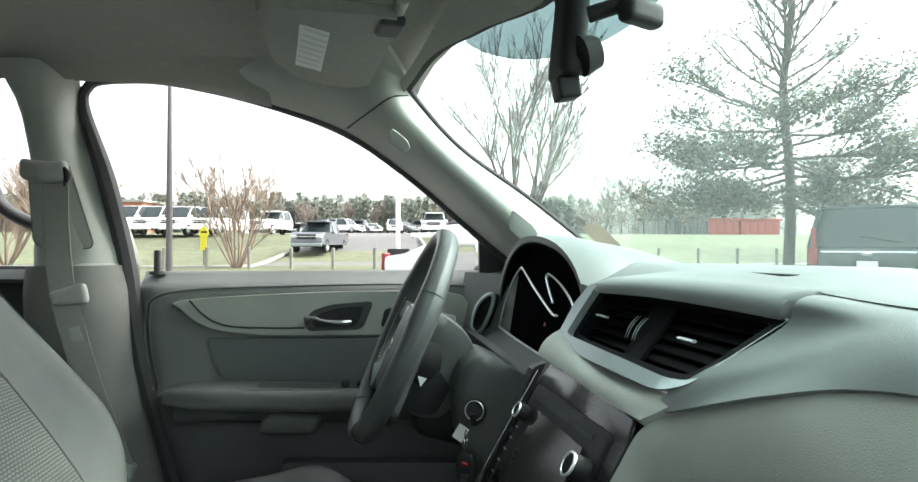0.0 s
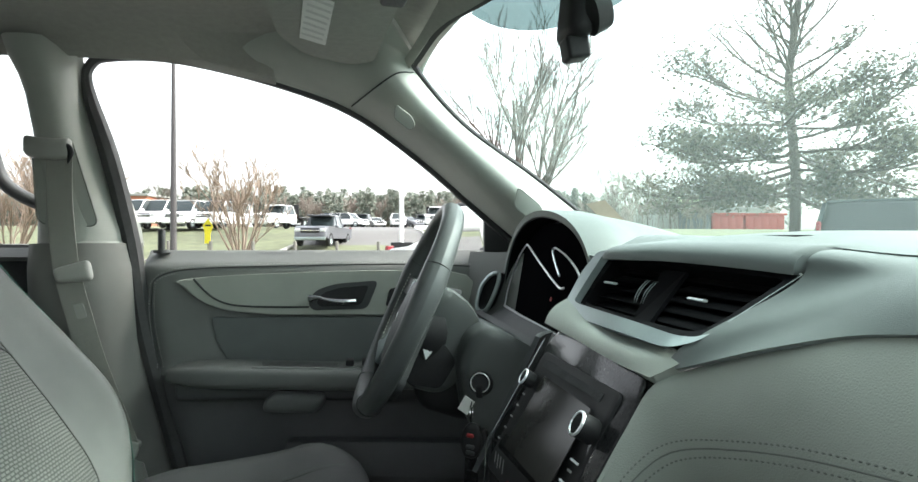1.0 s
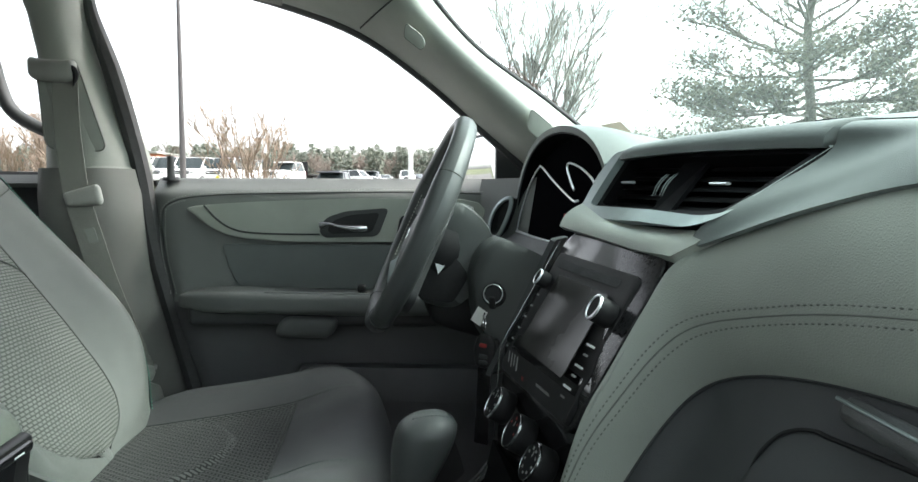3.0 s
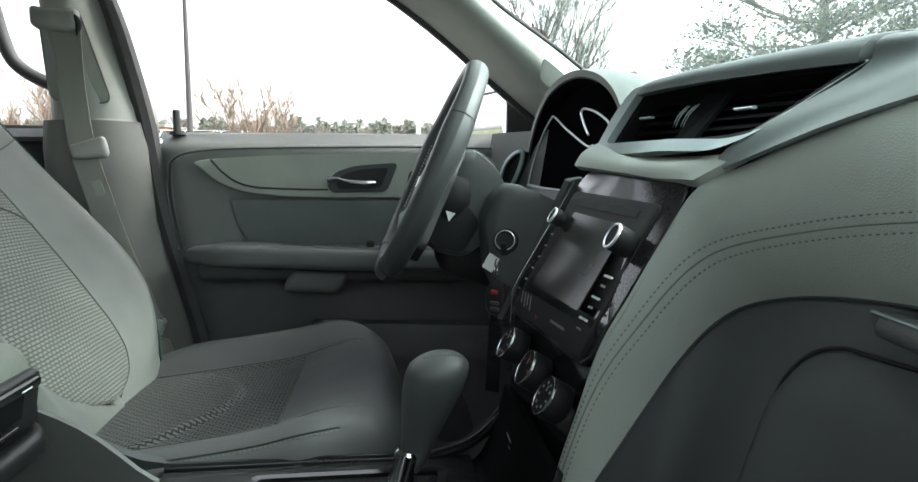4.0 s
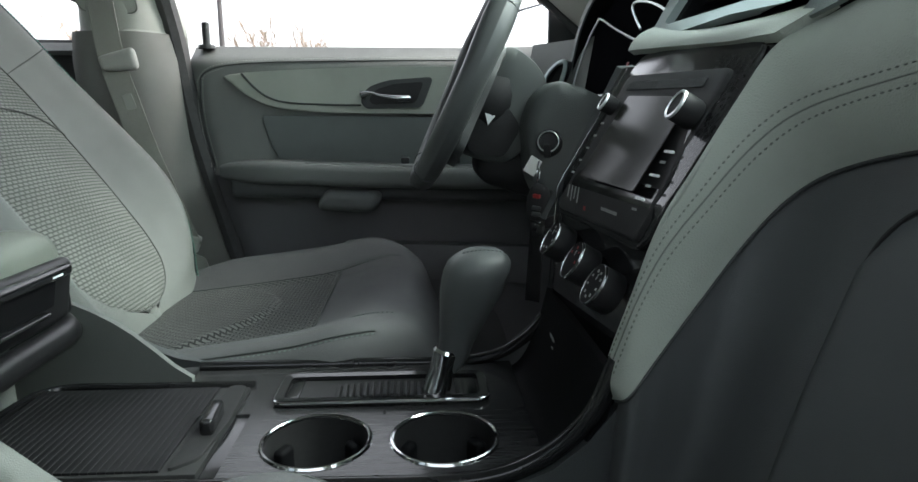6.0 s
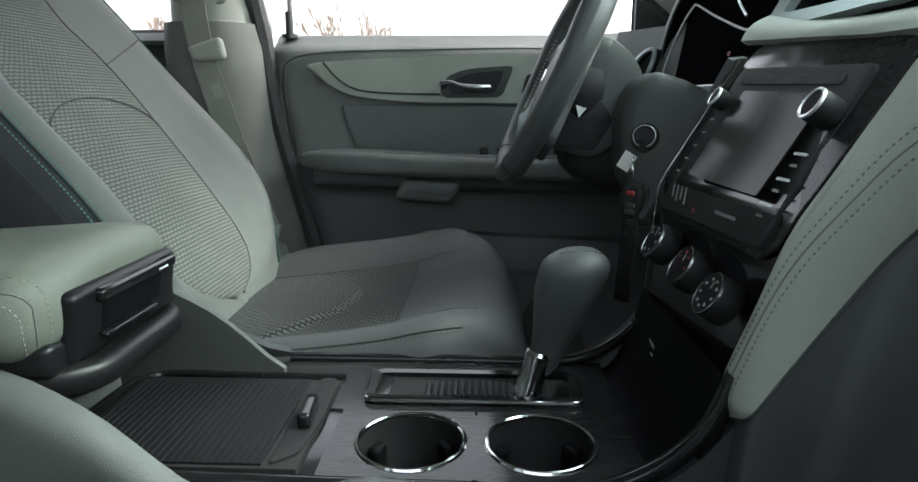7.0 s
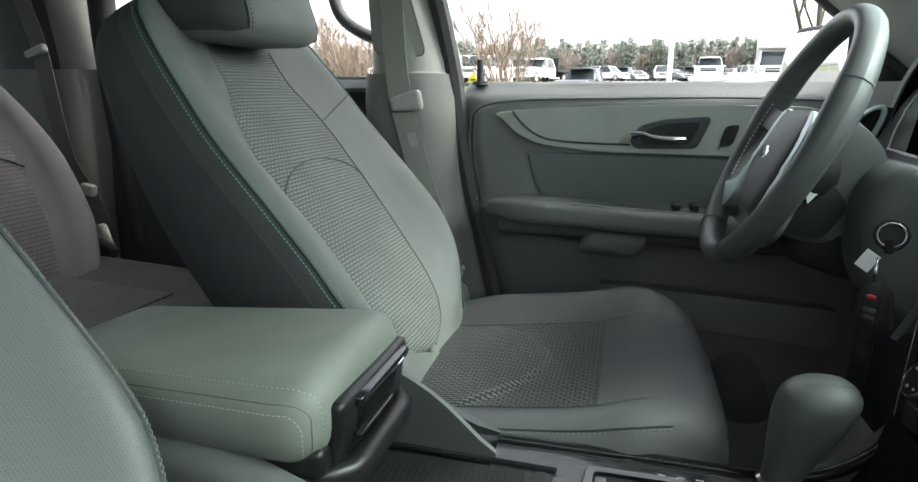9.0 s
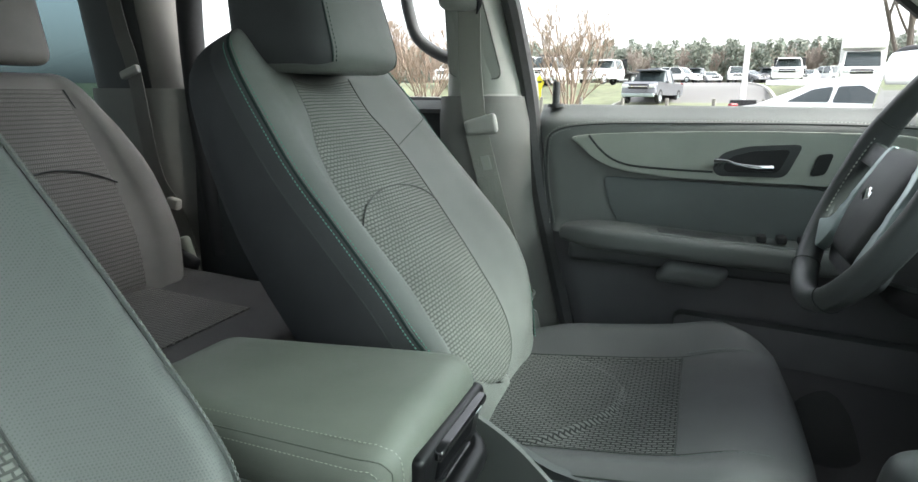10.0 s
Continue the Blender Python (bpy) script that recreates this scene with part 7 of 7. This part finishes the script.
    bm.faces.new(rings[0]), bm.faces.new(list(reversed(rings[-1])))
    bmesh.ops.triangulate(bm, faces=[f for f in bm.faces if len(f.verts) > 4])
    return bm


def vehicle(name, label, paint, body, cabin, half, wheels, cab_in=0.14, wheel_r=0.36, solid=False):
    """A road vehicle at the origin, nose to +x: body and cabin outlines, glass band, wheels, lamps."""
    v = thing(name, (0, 0, 0), label, "vehicle")
    part("body", body_loft(rounded(body, 0.12, 3), half), paint, v, smooth=50)
    zt, zl = max(p[1] for p in cabin), min(p[1] for p in cabin)
    part("glass", body_loft(rounded(cabin, 0.06, 3), half - 0.06, 0, cab_in, 10, zt, zl), paint if solid else AUTO_GLASS, v, "" if solid else "dark window glass", smooth=50)
    inner = [p for p in cabin if p[1] > zl + 0.05]
    x0, x1 = min(p[0] for p in inner), max(p[0] for p in inner)
    part("roof", moved(pillow(((x1 - x0) / 2 - 0.02, half - cab_in - 0.06, 0.04), 0.035, (4, 4, 1)), pose((x0 + x1) / 2, 0, zt - 0.01)), paint, v)
    front, rear = [p for p in cabin if p[0] == max(q[0] for q in cabin)][0], [p for p in cabin if p[0] == min(q[0] for q in cabin)][0]
    tops = sorted(inner)
    for s in (-1, 1):
        for lo, hi in () if solid else ((front, tops[-1]), (rear, tops[0]), (((x0 + x1) / 2, zl), ((x0 + x1) / 2, zt))):
            part("window_post", tube([(lo[0], s * (half - 0.06), lo[1]), (hi[0], s * (half - cab_in - 0.05), hi[1] - 0.02)], 0.05, 6), paint, v)
        for x in wheels:
            t = part("wheel", lathe([(wheel_r * 0.62, -0.11), (wheel_r * 0.95, -0.11), (wheel_r, -0.08), (wheel_r, 0.08), (wheel_r * 0.95, 0.11), (wheel_r * 0.62, 0.11)], (x, s * (half - 0.10), wheel_r), (0, s, 0), 24), RUBBER, v)
            part("rim", lathe([(wheel_r * 0.63, 0.10), (wheel_r * 0.5, 0.06), (0.06, 0.07), (0, 0.09)], (x, s * (half - 0.10), wheel_r), (0, s, 0), 20), SATIN, t)
        nose, tail = max(p[0] for p in body), min(p[0] for p in body)
        zh = 0.5 * (min(p[1] for p in body) + max(p[1] for p in body)) + 0.12
        part("head_lamp", moved(pillow((0.06, 0.17, 0.09), 0.04, (2, 3, 2)), pose(nose - 0.09, s * (half - 0.24), zh)), LAMP_CLEAR, v)
        part("tail_lamp", moved(pillow((0.05, 0.08, 0.16), 0.03, (2, 2, 3)), pose(tail + 0.06, s * (half - 0.12), zh + 0.08)), LAMP_RED, v)
        part("wing_mirror", moved(pillow((0.06, 0.10, 0.08), 0.04, (2, 2, 2)), pose(front[0] - 0.25, s * (half + 0.06), zl + 0.12)), paint, v)
    part("grille", moved(pillow((0.05, half * 0.55, 0.13), 0.03, (2, 4, 2)), pose(max(p[0] for p in body) - 0.035, 0, zh - 0.02)), BLACK, v)
    part("grille_bar", moved(pillow((0.02, half * 0.56, 0.03), 0.015, (1, 4, 1)), pose(max(p[0] for p in body) + 0.005, 0, zh - 0.02)), CHROME, v)
    part("bumper", moved(pillow((0.10, half * 0.92, 0.10), 0.05, (2, 5, 2)), pose(max(p[0] for p in body) - 0.06, 0, 0.45)), SATIN if name == "pickup_truck" else paint, v)
    return v


PICKUP = dict(body=[(-2.85, 0.55), (-2.85, 1.08), (0.9, 1.14), (2.40, 1.18), (2.72, 1.06), (2.80, 0.45), (-2.6, 0.45)],
              cabin=[(-0.85, 1.06), (-0.70, 1.82), (0.40, 1.84), (1.20, 1.12)], half=0.98, cab_in=0.20, wheels=(-1.75, 1.90), wheel_r=0.40)
SEDAN = dict(body=[(-2.3, 0.45), (-2.32, 0.92), (-1.5, 0.98), (1.2, 0.95), (2.1, 0.80), (2.3, 0.60), (2.28, 0.35), (-2.1, 0.32)],
             cabin=[(-1.75, 0.95), (-0.95, 1.40), (0.20, 1.43), (1.10, 0.94)], half=0.90, wheels=(-1.40, 1.42), wheel_r=0.33)
SUV = dict(body=[(-2.5, 0.5), (-2.5, 1.12), (1.2, 1.10), (2.3, 1.06), (2.5, 0.9), (2.5, 0.42), (-2.3, 0.42)],
           cabin=[(-2.45, 1.10), (-2.15, 1.84), (0.35, 1.86), (1.15, 1.10)], half=0.98, wheels=(-1.5, 1.55), wheel_r=0.38)
VAN = dict(body=[(-2.8, 0.55), (-2.8, 1.25), (1.6, 1.25), (2.55, 1.15), (2.75, 0.95), (2.78, 0.45), (-2.6, 0.42)],
           cabin=[(-2.78, 1.22), (-2.74, 2.05), (1.0, 2.08), (1.75, 1.24)], half=1.0, wheels=(-1.9, 1.75), wheel_r=0.37, cab_in=0.08)


def place(v, px, far, turn):
    v.matrix_basis = Matrix.Translation(grounded(px, far)) @ pose(0, 0, 0, 0, 0, turn)
    return v


grey_truck = place(vehicle("pickup_truck", "silver-grey pickup truck coming down the drive", SILVER_PAINT, **PICKUP), 548, 38.5, -103)
truck = vehicle("flatbed_truck", "white cab truck with a black flat bed parked on the bank", WHITE_PAINT, **dict(PICKUP, body=[(-1.0, 0.55), (-1.0, 1.12), (0.9, 1.12), (2.45, 1.16), (2.75, 1.0), (2.80, 0.45), (-0.9, 0.45)], wheels=(-2.2, 1.90)))
part("flat_bed", join(box(-3.6, -1.05, -1.1, 1.1, 0.85, 0.98, 0.02), box(-1.12, -1.04, -1.05, 1.05, 0.95, 1.95, 0.02), box(-3.4, -1.0, -0.4, 0.4, 0.5, 0.85, 0.02)), BLACK, truck, "black flat bed")
place(truck, 472, 51, -116)
place(copy_thing(truck, Matrix()), 742, 54, -98)
van = vehicle("passenger_van", "white passenger van parked in a row", WHITE_PAINT, **VAN)
tagged(van, group="vans on the bank")
place(van, 236, 47, -106)
for px, far in ((275, 47.5), (322, 48), (372, 49), (196, 47)):
    place(copy_thing(van, Matrix()), px, far, -105)
boxy = vehicle("box_truck", "white box truck parked beside the drive", WHITE_PAINT, **dict(VAN, body=[(-1.2, 0.55), (-1.2, 1.25), (1.6, 1.25), (2.55, 1.15), (2.75, 0.95), (2.78, 0.45), (-1.0, 0.42)], cabin=[(0.2, 1.22), (0.25, 2.05), (1.1, 2.08), (1.75, 1.24)], wheels=(-2.9, 1.75)))
part("cargo_box", moved(pillow((2.5, 1.15, 1.15), 0.08, (2, 2, 2)), pose(-2.1, 0, 2.0)), WHITE_PAINT, boxy)
part("overhang", moved(pillow((0.7, 1.1, 0.4), 0.1, (2, 2, 2)), pose(0.75, 0, 2.65)), WHITE_PAINT, boxy)
place(boxy, 832, 45, -100)
coupe = place(vehicle("coupe", "white two-door coupe parked across the lane", WHITE_PAINT, **dict(SEDAN, body=[(-2.3, 0.5), (-2.32, 0.98), (-1.5, 1.06), (1.0, 0.98), (2.1, 0.78), (2.32, 0.55), (2.28, 0.30), (-2.1, 0.30)], cabin=[(-1.85, 1.03), (-0.85, 1.36), (0.0, 1.38), (1.10, 0.96)], cab_in=0.26, solid=True)), 866, 10.7, -52)
for s in (-1, 1):
    side_y = lambda v: 0.84 - 0.26 * (v - 0.96) / 0.42
    for loop in ([(-1.15, 1.08), (-0.80, 1.26), (-0.46, 1.30), (-0.40, 1.08)], [(-0.34, 1.08), (-0.38, 1.30), (-0.02, 1.31), (0.60, 1.07)]):
        ob = part("side_window", plate(rounded(loop, 0.04), lambda u, v, w, s=s: (u, s * (side_y(v) - 0.004 + w), v), 0.012, 0.003), AUTO_GLASS, None, "dark window glass")
        ob.parent = coupe
ob = part("windshield", sheet(lambda u, v: Vector((lerp(0.10, 0.98, u), lerp(-1, 1, v) * (0.52 + 0.16 * u), lerp(1.372, 1.012, u) + 0.012)), 4, 6, 0.008), AUTO_GLASS, None, "dark window glass")
ob.parent = coupe
big = vehicle("large_suv", "dark large estate seen from behind with upright tail lamps", DARK_PAINT, **SUV)
part("rear_trim", box(-2.53, -2.49, -0.72, 0.72, 1.02, 1.06, 0.01), CHROME, big)
part("badge", box(-2.545, -2.50, -0.08, 0.08, 0.98, 1.05, 0.01), CHROME, big)
part("number_plate", box(-2.53, -2.50, -0.16, 0.16, 0.72, 0.88, 0.01), PAPER, big, "blank white plate")
for s in (-1, 1):
    part("tail_lamp", moved(pillow((0.035, 0.045, 0.40), 0.025, (2, 2, 4)), pose(-2.46, s * 0.85, 1.08)), LAMP_RED, big)
part("wiper", tube([(-2.45, -0.5, 1.22), (-2.38, 0.1, 1.32)], 0.012, 6), BLACK, big)
place(big, 1502, 13.2, 44)
FAR = [vehicle("parked_car", "parked car in the far row", m, **k) for m, k in ((WHITE_PAINT, SEDAN), (SILVER_PAINT, SEDAN), (BLUE_PAINT, SUV), (WHITE_PAINT, SUV), (SILVER_PAINT, PICKUP))]
for v in FAR:
    tagged(v, category="car", group="cars in the far row")
spots = [(505 + 27 * k + 7 * math.sin(k * 2.3), 86 + 3 * math.sin(k * 1.7), -90 + 60 * (k % 2) - 20 * (k % 3)) for k in range(14)]
for k, (px, far, turn) in enumerate(spots):
    place(FAR[k] if k < len(FAR) else copy_thing(FAR[(k * 3) % 5], Matrix()), px, far, turn)


# ---- trees ----
def limbs(start, way, length, r, depth, rng, out, spread=0.5, up=0.25, kids=3, keep=0.72):
    """Branches as lists of points and radii."""
    pts = [Vector(start)]
    d = Vector(way).normalized()
    n = 4
    for k in range(n):
        d = (d + Vector((rng.uniform(-1, 1), rng.uniform(-1, 1), rng.uniform(-0.6, 1) + up)) * 0.13).normalized()
        pts.append(pts[-1] + d * length / n)
    out.append((pts, r, r * 0.55, depth))
    if depth == 0:
        return
    for k in range(kids):
        t = rng.uniform(0.35, 1.0)
        i = min(n - 1, int(t * n))
        at = pts[i].lerp(pts[i + 1], t * n - i if t < 1 else 1)
        a = rng.uniform(0, 2 * math.pi)
        side_way = Vector((math.cos(a), math.sin(a), rng.uniform(-0.1, 0.5)))
        limbs(at, d * (1 - spread) + side_way * spread, length * keep * rng.uniform(0.7, 1.1), r * 0.55, depth - 1, rng, out, spread, up, kids, keep)


def wood(branches, sides=5, least=0.004):
    verts, faces = [], []
    for pts, r0, r1, depth in branches:
        k = sides if depth > 1 else 3
        side_v = Vector((1, 0, 0))
        base = len(verts)
        for i, q in enumerate(pts):
            d = (pts[min(i + 1, len(pts) - 1)] - pts[max(i - 1, 0)]).normalized()
            side_v = (side_v - d * side_v.dot(d))
            side_v = side_v.normalized() if side_v.length > 0.05 else d.orthogonal().normalized()
            w = d.cross(side_v)
            r = max(least, lerp(r0, r1, i / (len(pts) - 1)))
            for j in range(k):
                a = 2 * math.pi * j / k
                verts.append(q + side_v * math.cos(a) * r + w * math.sin(a) * r)
        for i in range(len(pts) - 1):
            for j in range(k):
                faces.append((base + i * k + j, base + i * k + (j + 1) % k, base + (i + 1) * k + (j + 1) % k, base + (i + 1) * k + j))
    me = bpy.data.meshes.new("tmp")
    me.from_pydata(verts, [], faces)
    bm = bmesh.new()
    bm.from_mesh(me)
    bpy.data.meshes.remove(me)
    return bm


def leaves(points, size, rng, per=3, jitter=0.3):
    verts, faces = [], []
    for p in points:
        for k in range(per):
            c = p + Vector((rng.gauss(0, jitter), rng.gauss(0, jitter), rng.gauss(0, jitter * 0.6)))
            a = Vector((rng.uniform(-1, 1), rng.uniform(-1, 1), rng.uniform(-1, 1))).normalized()
            b = a.orthogonal().normalized()
            s = size * rng.uniform(0.6, 1.3)
            base = len(verts)
            verts += [c - a * s, c + b * s * 0.55, c + a * s * 0.9, c - b * s * 0.5 + a * s * 0.1]
            faces.append((base, base + 1, base + 2, base + 3))
    me = bpy.data.meshes.new("tmp")
    me.from_pydata(verts, [], faces)
    bm = bmesh.new()
    bm.from_mesh(me)
    bpy.data.meshes.remove(me)
    return bm


def leaf_mat(name, a, b):
    m, n, l, bs = principled(name, a, 0.8)
    g = n.new("ShaderNodeNewGeometry")
    l.new(tone(n, l, g.outputs["Random Per Island"], a, b, 0.1, 0.9), bs.inputs["Base Color"])
    return m


def vase_tree(name, px, far, label, stems, lean, length, r, bark, seed, least, depth=4, kids=3, fork=0.0, spread=0.36, up=0.42):
    """Several stems that fan out from one foot, forking narrowly into upright twigs."""
    rng = random.Random(seed)
    p0 = grounded(px, far)
    t = thing(name, p0, label, "tree")
    out = []
    if fork:
        out.append(([p0 + Vector((0, 0, fork * k / 4 - 0.1)) for k in range(5)], r * 1.9, r * 1.6, depth))
    for k in range(stems):
        a = k * 2 * math.pi / stems + rng.uniform(-0.25, 0.25)
        tilt = lean * rng.uniform(0.35, 1.0)
        foot = p0 + Vector((1.5 * r * math.cos(a), 1.5 * r * math.sin(a), fork - 0.12))
        limbs(foot, (tilt * math.cos(a), tilt * math.sin(a), 1), length * rng.uniform(0.85, 1.12), r, depth, rng, out, spread, up, kids, 0.62)
    part("trunk", wood([b for b in out if b[3] == depth], 7), bark, t)
    part("crown", wood([b for b in out if b[3] < depth], 4, least), bark, t, "bare twigs")
    return t


MYRTLE = speckled("tan_bark", (0.235, 0.180, 0.140), 0.9, 12.0, 0.3, 0.006)
vase_tree("crepe_myrtle", 405, 28.6, "leafless many-stemmed tan shrub tree by the kerb", 12, 1.0, 2.75, 0.050, MYRTLE, 4, 0.013)
vase_tree("crepe_myrtle", 112, 29.0, "leafless many-stemmed tan shrub tree by the kerb", 12, 1.0, 2.75, 0.050, MYRTLE, 9, 0.013)
vase_tree("crepe_myrtle", 10, 29.4, "leafless many-stemmed tan shrub tree by the kerb", 12, 1.0, 2.75, 0.050, MYRTLE, 19, 0.013)


def bare_tree(px, far, height, seed, label, stem=0.2):
    rng = random.Random(seed)
    p0 = grounded(px, far)
    t = thing("bare_tree", p0, label, "tree")
    out = []
    limbs(p0 - Vector((0, 0, 0.1)), (0.02, 0, 1), height * 0.36, stem, 5, rng, out, 0.48, 0.26, 4, 0.68)
    limbs(p0 + Vector((0, 0, height * 0.3)), (-0.1, 0, 1), height * 0.36, stem * 0.7, 4, rng, out, 0.48, 0.26, 4, 0.68)
    part("trunk", wood([b for b in out if b[3] >= 4], 8), BARK, t)
    part("crown", wood([b for b in out if b[3] < 4], 4, 0.008), BARK, t, "bare twigs")
    return t


vase_tree("bare_tree", 893, 27, "bare winter tree with upright fanning limbs", 6, 0.50, 5.6, 0.095, BARK, 12, 0.012, 4, 4, 0.9, 0.30, 0.20)
for k, (px, far, hh) in enumerate(((1035, 92, 11), (1062, 95, 13), (1100, 92, 14), (1138, 96, 12), (1165, 100, 12), (262, 95, 7), (283, 98, 7), (1195, 97, 9))):
    bare_tree(px, far, hh, 30 + k, "thin bare tree at the field's edge", 0.12)


def oak():
    rng = random.Random(8)
    p0 = grounded(1346, 16.5)
    t = thing("oak_tree", p0, "tall oak holding sparse brown-green winter leaves", "tree")
    H = 11.0
    trunk = [p0 + Vector((0.10 * math.sin(k * 0.9), 0.08 * math.sin(k * 1.3), k * H / 12 - 0.1)) for k in range(13)]
    part("trunk", tube(trunk, lambda s: 0.130 * (1 - 0.75 * s) + 0.022, 12), BARK, t)
    out, tips = [], []
    for k in range(74):
        s = 0.215 + 0.765 * (k / 73) ** 1.25
        at = trunk[0].lerp(trunk[-1], s)
        a = k * 2.4 + rng.uniform(-0.3, 0.3)
        ln = along([(0.21, 2.2), (0.28, 2.9), (0.36, 3.0), (0.45, 2.6), (0.6, 2.5), (1.0, 1.0)], s) * rng.uniform(0.6, 1.2)
        rise_by = along([(0.21, -0.34), (0.28, -0.26), (0.36, -0.10), (0.45, 0.30), (0.58, 0.85), (1.0, 1.9)], s) + rng.uniform(-0.2, 0.2)
        limbs(at, (math.cos(a), math.sin(a), rise_by), ln * 0.88, 0.055 * (1 - 0.45 * s), 3, rng, out, 0.36, lerp(-0.06, 0.25, min(1.0, s * 1.6)), 5 if s < 0.42 else 3, 0.55)
    part("limbs", wood([b for b in out if b[3] >= 2], 6), BARK, t)
    part("twigs", wood([b for b in out if b[3] < 2], 4, 0.006), BARK, t)
    for pts, r0, r1, depth in out:
        if depth <= 2:
            z = (pts[-1].z - p0.z) / H
            if rng.random() < lerp(0.92, 0.22, max(0, min(1, (z - 0.38) / 0.22))):
                tips += [q for q in pts[1:] if q.z - p0.z < 6.8]
    part("crown", leaves(tips, 0.068, rng, 2, 0.26), leaf_mat("oak_leaves", (0.035, 0.042, 0.022), (0.105, 0.10, 0.06)), t, "sparse brown-green leaves", smooth=0)
    return t


oak()


def far_woods():
    rng = random.Random(2)
    cones, bare = [], []
    for k in range(760):
        px = -150 + 1500 * (k / 759) + rng.uniform(-6, 6)
        if px > 985 and rng.random() < 0.72:
            continue
        p = grounded(px, 175 + rng.uniform(-14, 14))
        hh = rng.uniform(9.5, 12.5)
        if rng.random() < 0.55:
            n = 15
            for j in range(n):
                z = hh * (0.18 + 0.82 * j / n)
                rr = 1.7 * (1 - j / n) ** 0.75 * rng.uniform(0.8, 1.2) + 0.1
                for i in range(7):
                    a = rng.uniform(0, 6.28)
                    cones.append(p + Vector((rr * math.cos(a) * rng.uniform(0.3, 1), rr * math.sin(a) * rng.uniform(0.3, 1), z)))
        else:
            for j in range(4):
                out = []
                limbs(p + Vector((rng.uniform(-2, 2), 0, 0)), (rng.uniform(-0.1, 0.1), 0, 1), hh * 0.5, 0.14, 2, rng, out, 0.35, 0.4, 4, 0.6)
                bare += out
    # needle and twig colours are lightened: distance haze painted in
    tagged(part("conifer_wood", leaves(cones, 0.42, rng, 4, 0.38), leaf_mat("hazed_conifers", (0.10, 0.125, 0.10), (0.18, 0.19, 0.155)), None, "conifer wood behind the far car park, colour paled for haze", 0), "", "woods", "", "stuff")
    tagged(part("bare_wood", wood(bare, 4, 0.07), speckled("hazed_twigs", (0.23, 0.19, 0.165), 0.95, 0.5, 0.2), None, "brown bare trees along the wood's edge, colour paled for haze", 0), "", "woods", "", "stuff")


far_woods()


def scrub():
    rng = random.Random(6)
    out = []
    for k in range(50):
        p = grounded(990 + 215 * k / 50 + rng.uniform(-4, 4), 88 + rng.uniform(-5, 5))
        limbs(p, (rng.uniform(-0.2, 0.2), 0, 1), rng.uniform(1.5, 3.2), 0.05, 3, rng, out, 0.45, 0.3, 3, 0.65)
    tagged(part("scrub", wood(out, 3, 0.03), speckled("scrub_twigs", (0.13, 0.11, 0.09), 0.95, 1, 0.2), None, "tangled bare scrub at the field's edge", 0), "", "scrub", "", "stuff")


scrub()


# ---- buildings ----
def shed(px0, px1, far, top, wall, roof, label, name="building", bays=0):
    a, b = grounded(px0, far), grounded(px1, far)
    w = (b - a).length
    t = thing(name, a, label, "building")
    ang = math.degrees(math.atan2(b.y - a.y, b.x - a.x))
    m = Matrix.Translation((a.x, a.y, min(a.z, b.z))) @ pose(0, 0, 0, 0, 0, ang)
    part("wall", moved(box(0, w, 0, 9, -0.4, top), m), wall, t)
    part("roof", moved(box(-0.3, w + 0.3, -0.3, 9.3, top, top + 0.35, 0.05), m), roof, t)
    for k in range(bays):
        x = w * (k + 0.5) / bays
        part("panel", moved(box(x - w / bays * 0.42, x + w / bays * 0.42, -0.06, 0.0, 0.1, top * 0.85, 0.02), m), RED_PANEL if wall is RED_PANEL else DARK_PANEL, t)
    return t


shed(1118, 1208, 105, 3.3, GREY_PANEL, GREY_PANEL, "long low grey service building", bays=0)
shed(1166, 1207, 101, 2.6, DARK_PANEL, DARK_PANEL, "dark grey steel storage container", "container", 1)
shed(1209, 1262, 102, 2.4, RED_PANEL, RED_PANEL, "red steel container beside another", "container", 4)
shed(1266, 1332, 103, 2.4, RED_PANEL, RED_PANEL, "red steel container beside another", "container", 5)
shed(1228, 1292, 130, 4.6, GREY_PANEL, GREY_PANEL, "pale flat-roofed building behind the containers", bays=0)
shed(190, 243, 92, 4.6, BRICK, GREY_PANEL, "orange brick building behind the vans", bays=0)
shed(355, 385, 80, 3.2, GREY_PANEL, DARK_PANEL, "small grey house with dark roof", "house", 2)
P0 = grounded(1170, 140)
bb = thing("billboard", P0, "faded green billboard on posts", "billboard")
part("board", moved(box(-2.6, 2.6, -0.1, 0.1, 5.2, 8.2, 0.05), Matrix.Translation(P0)), speckled("faded_board", (0.32, 0.36, 0.22), 0.8, 0.6, 0.2), bb)
for s in (-1.5, 1.5):
    part("post", moved(box(s - 0.12, s + 0.12, -0.1, 0.1, 0, 5.2), Matrix.Translation(P0)), BARK, bb)
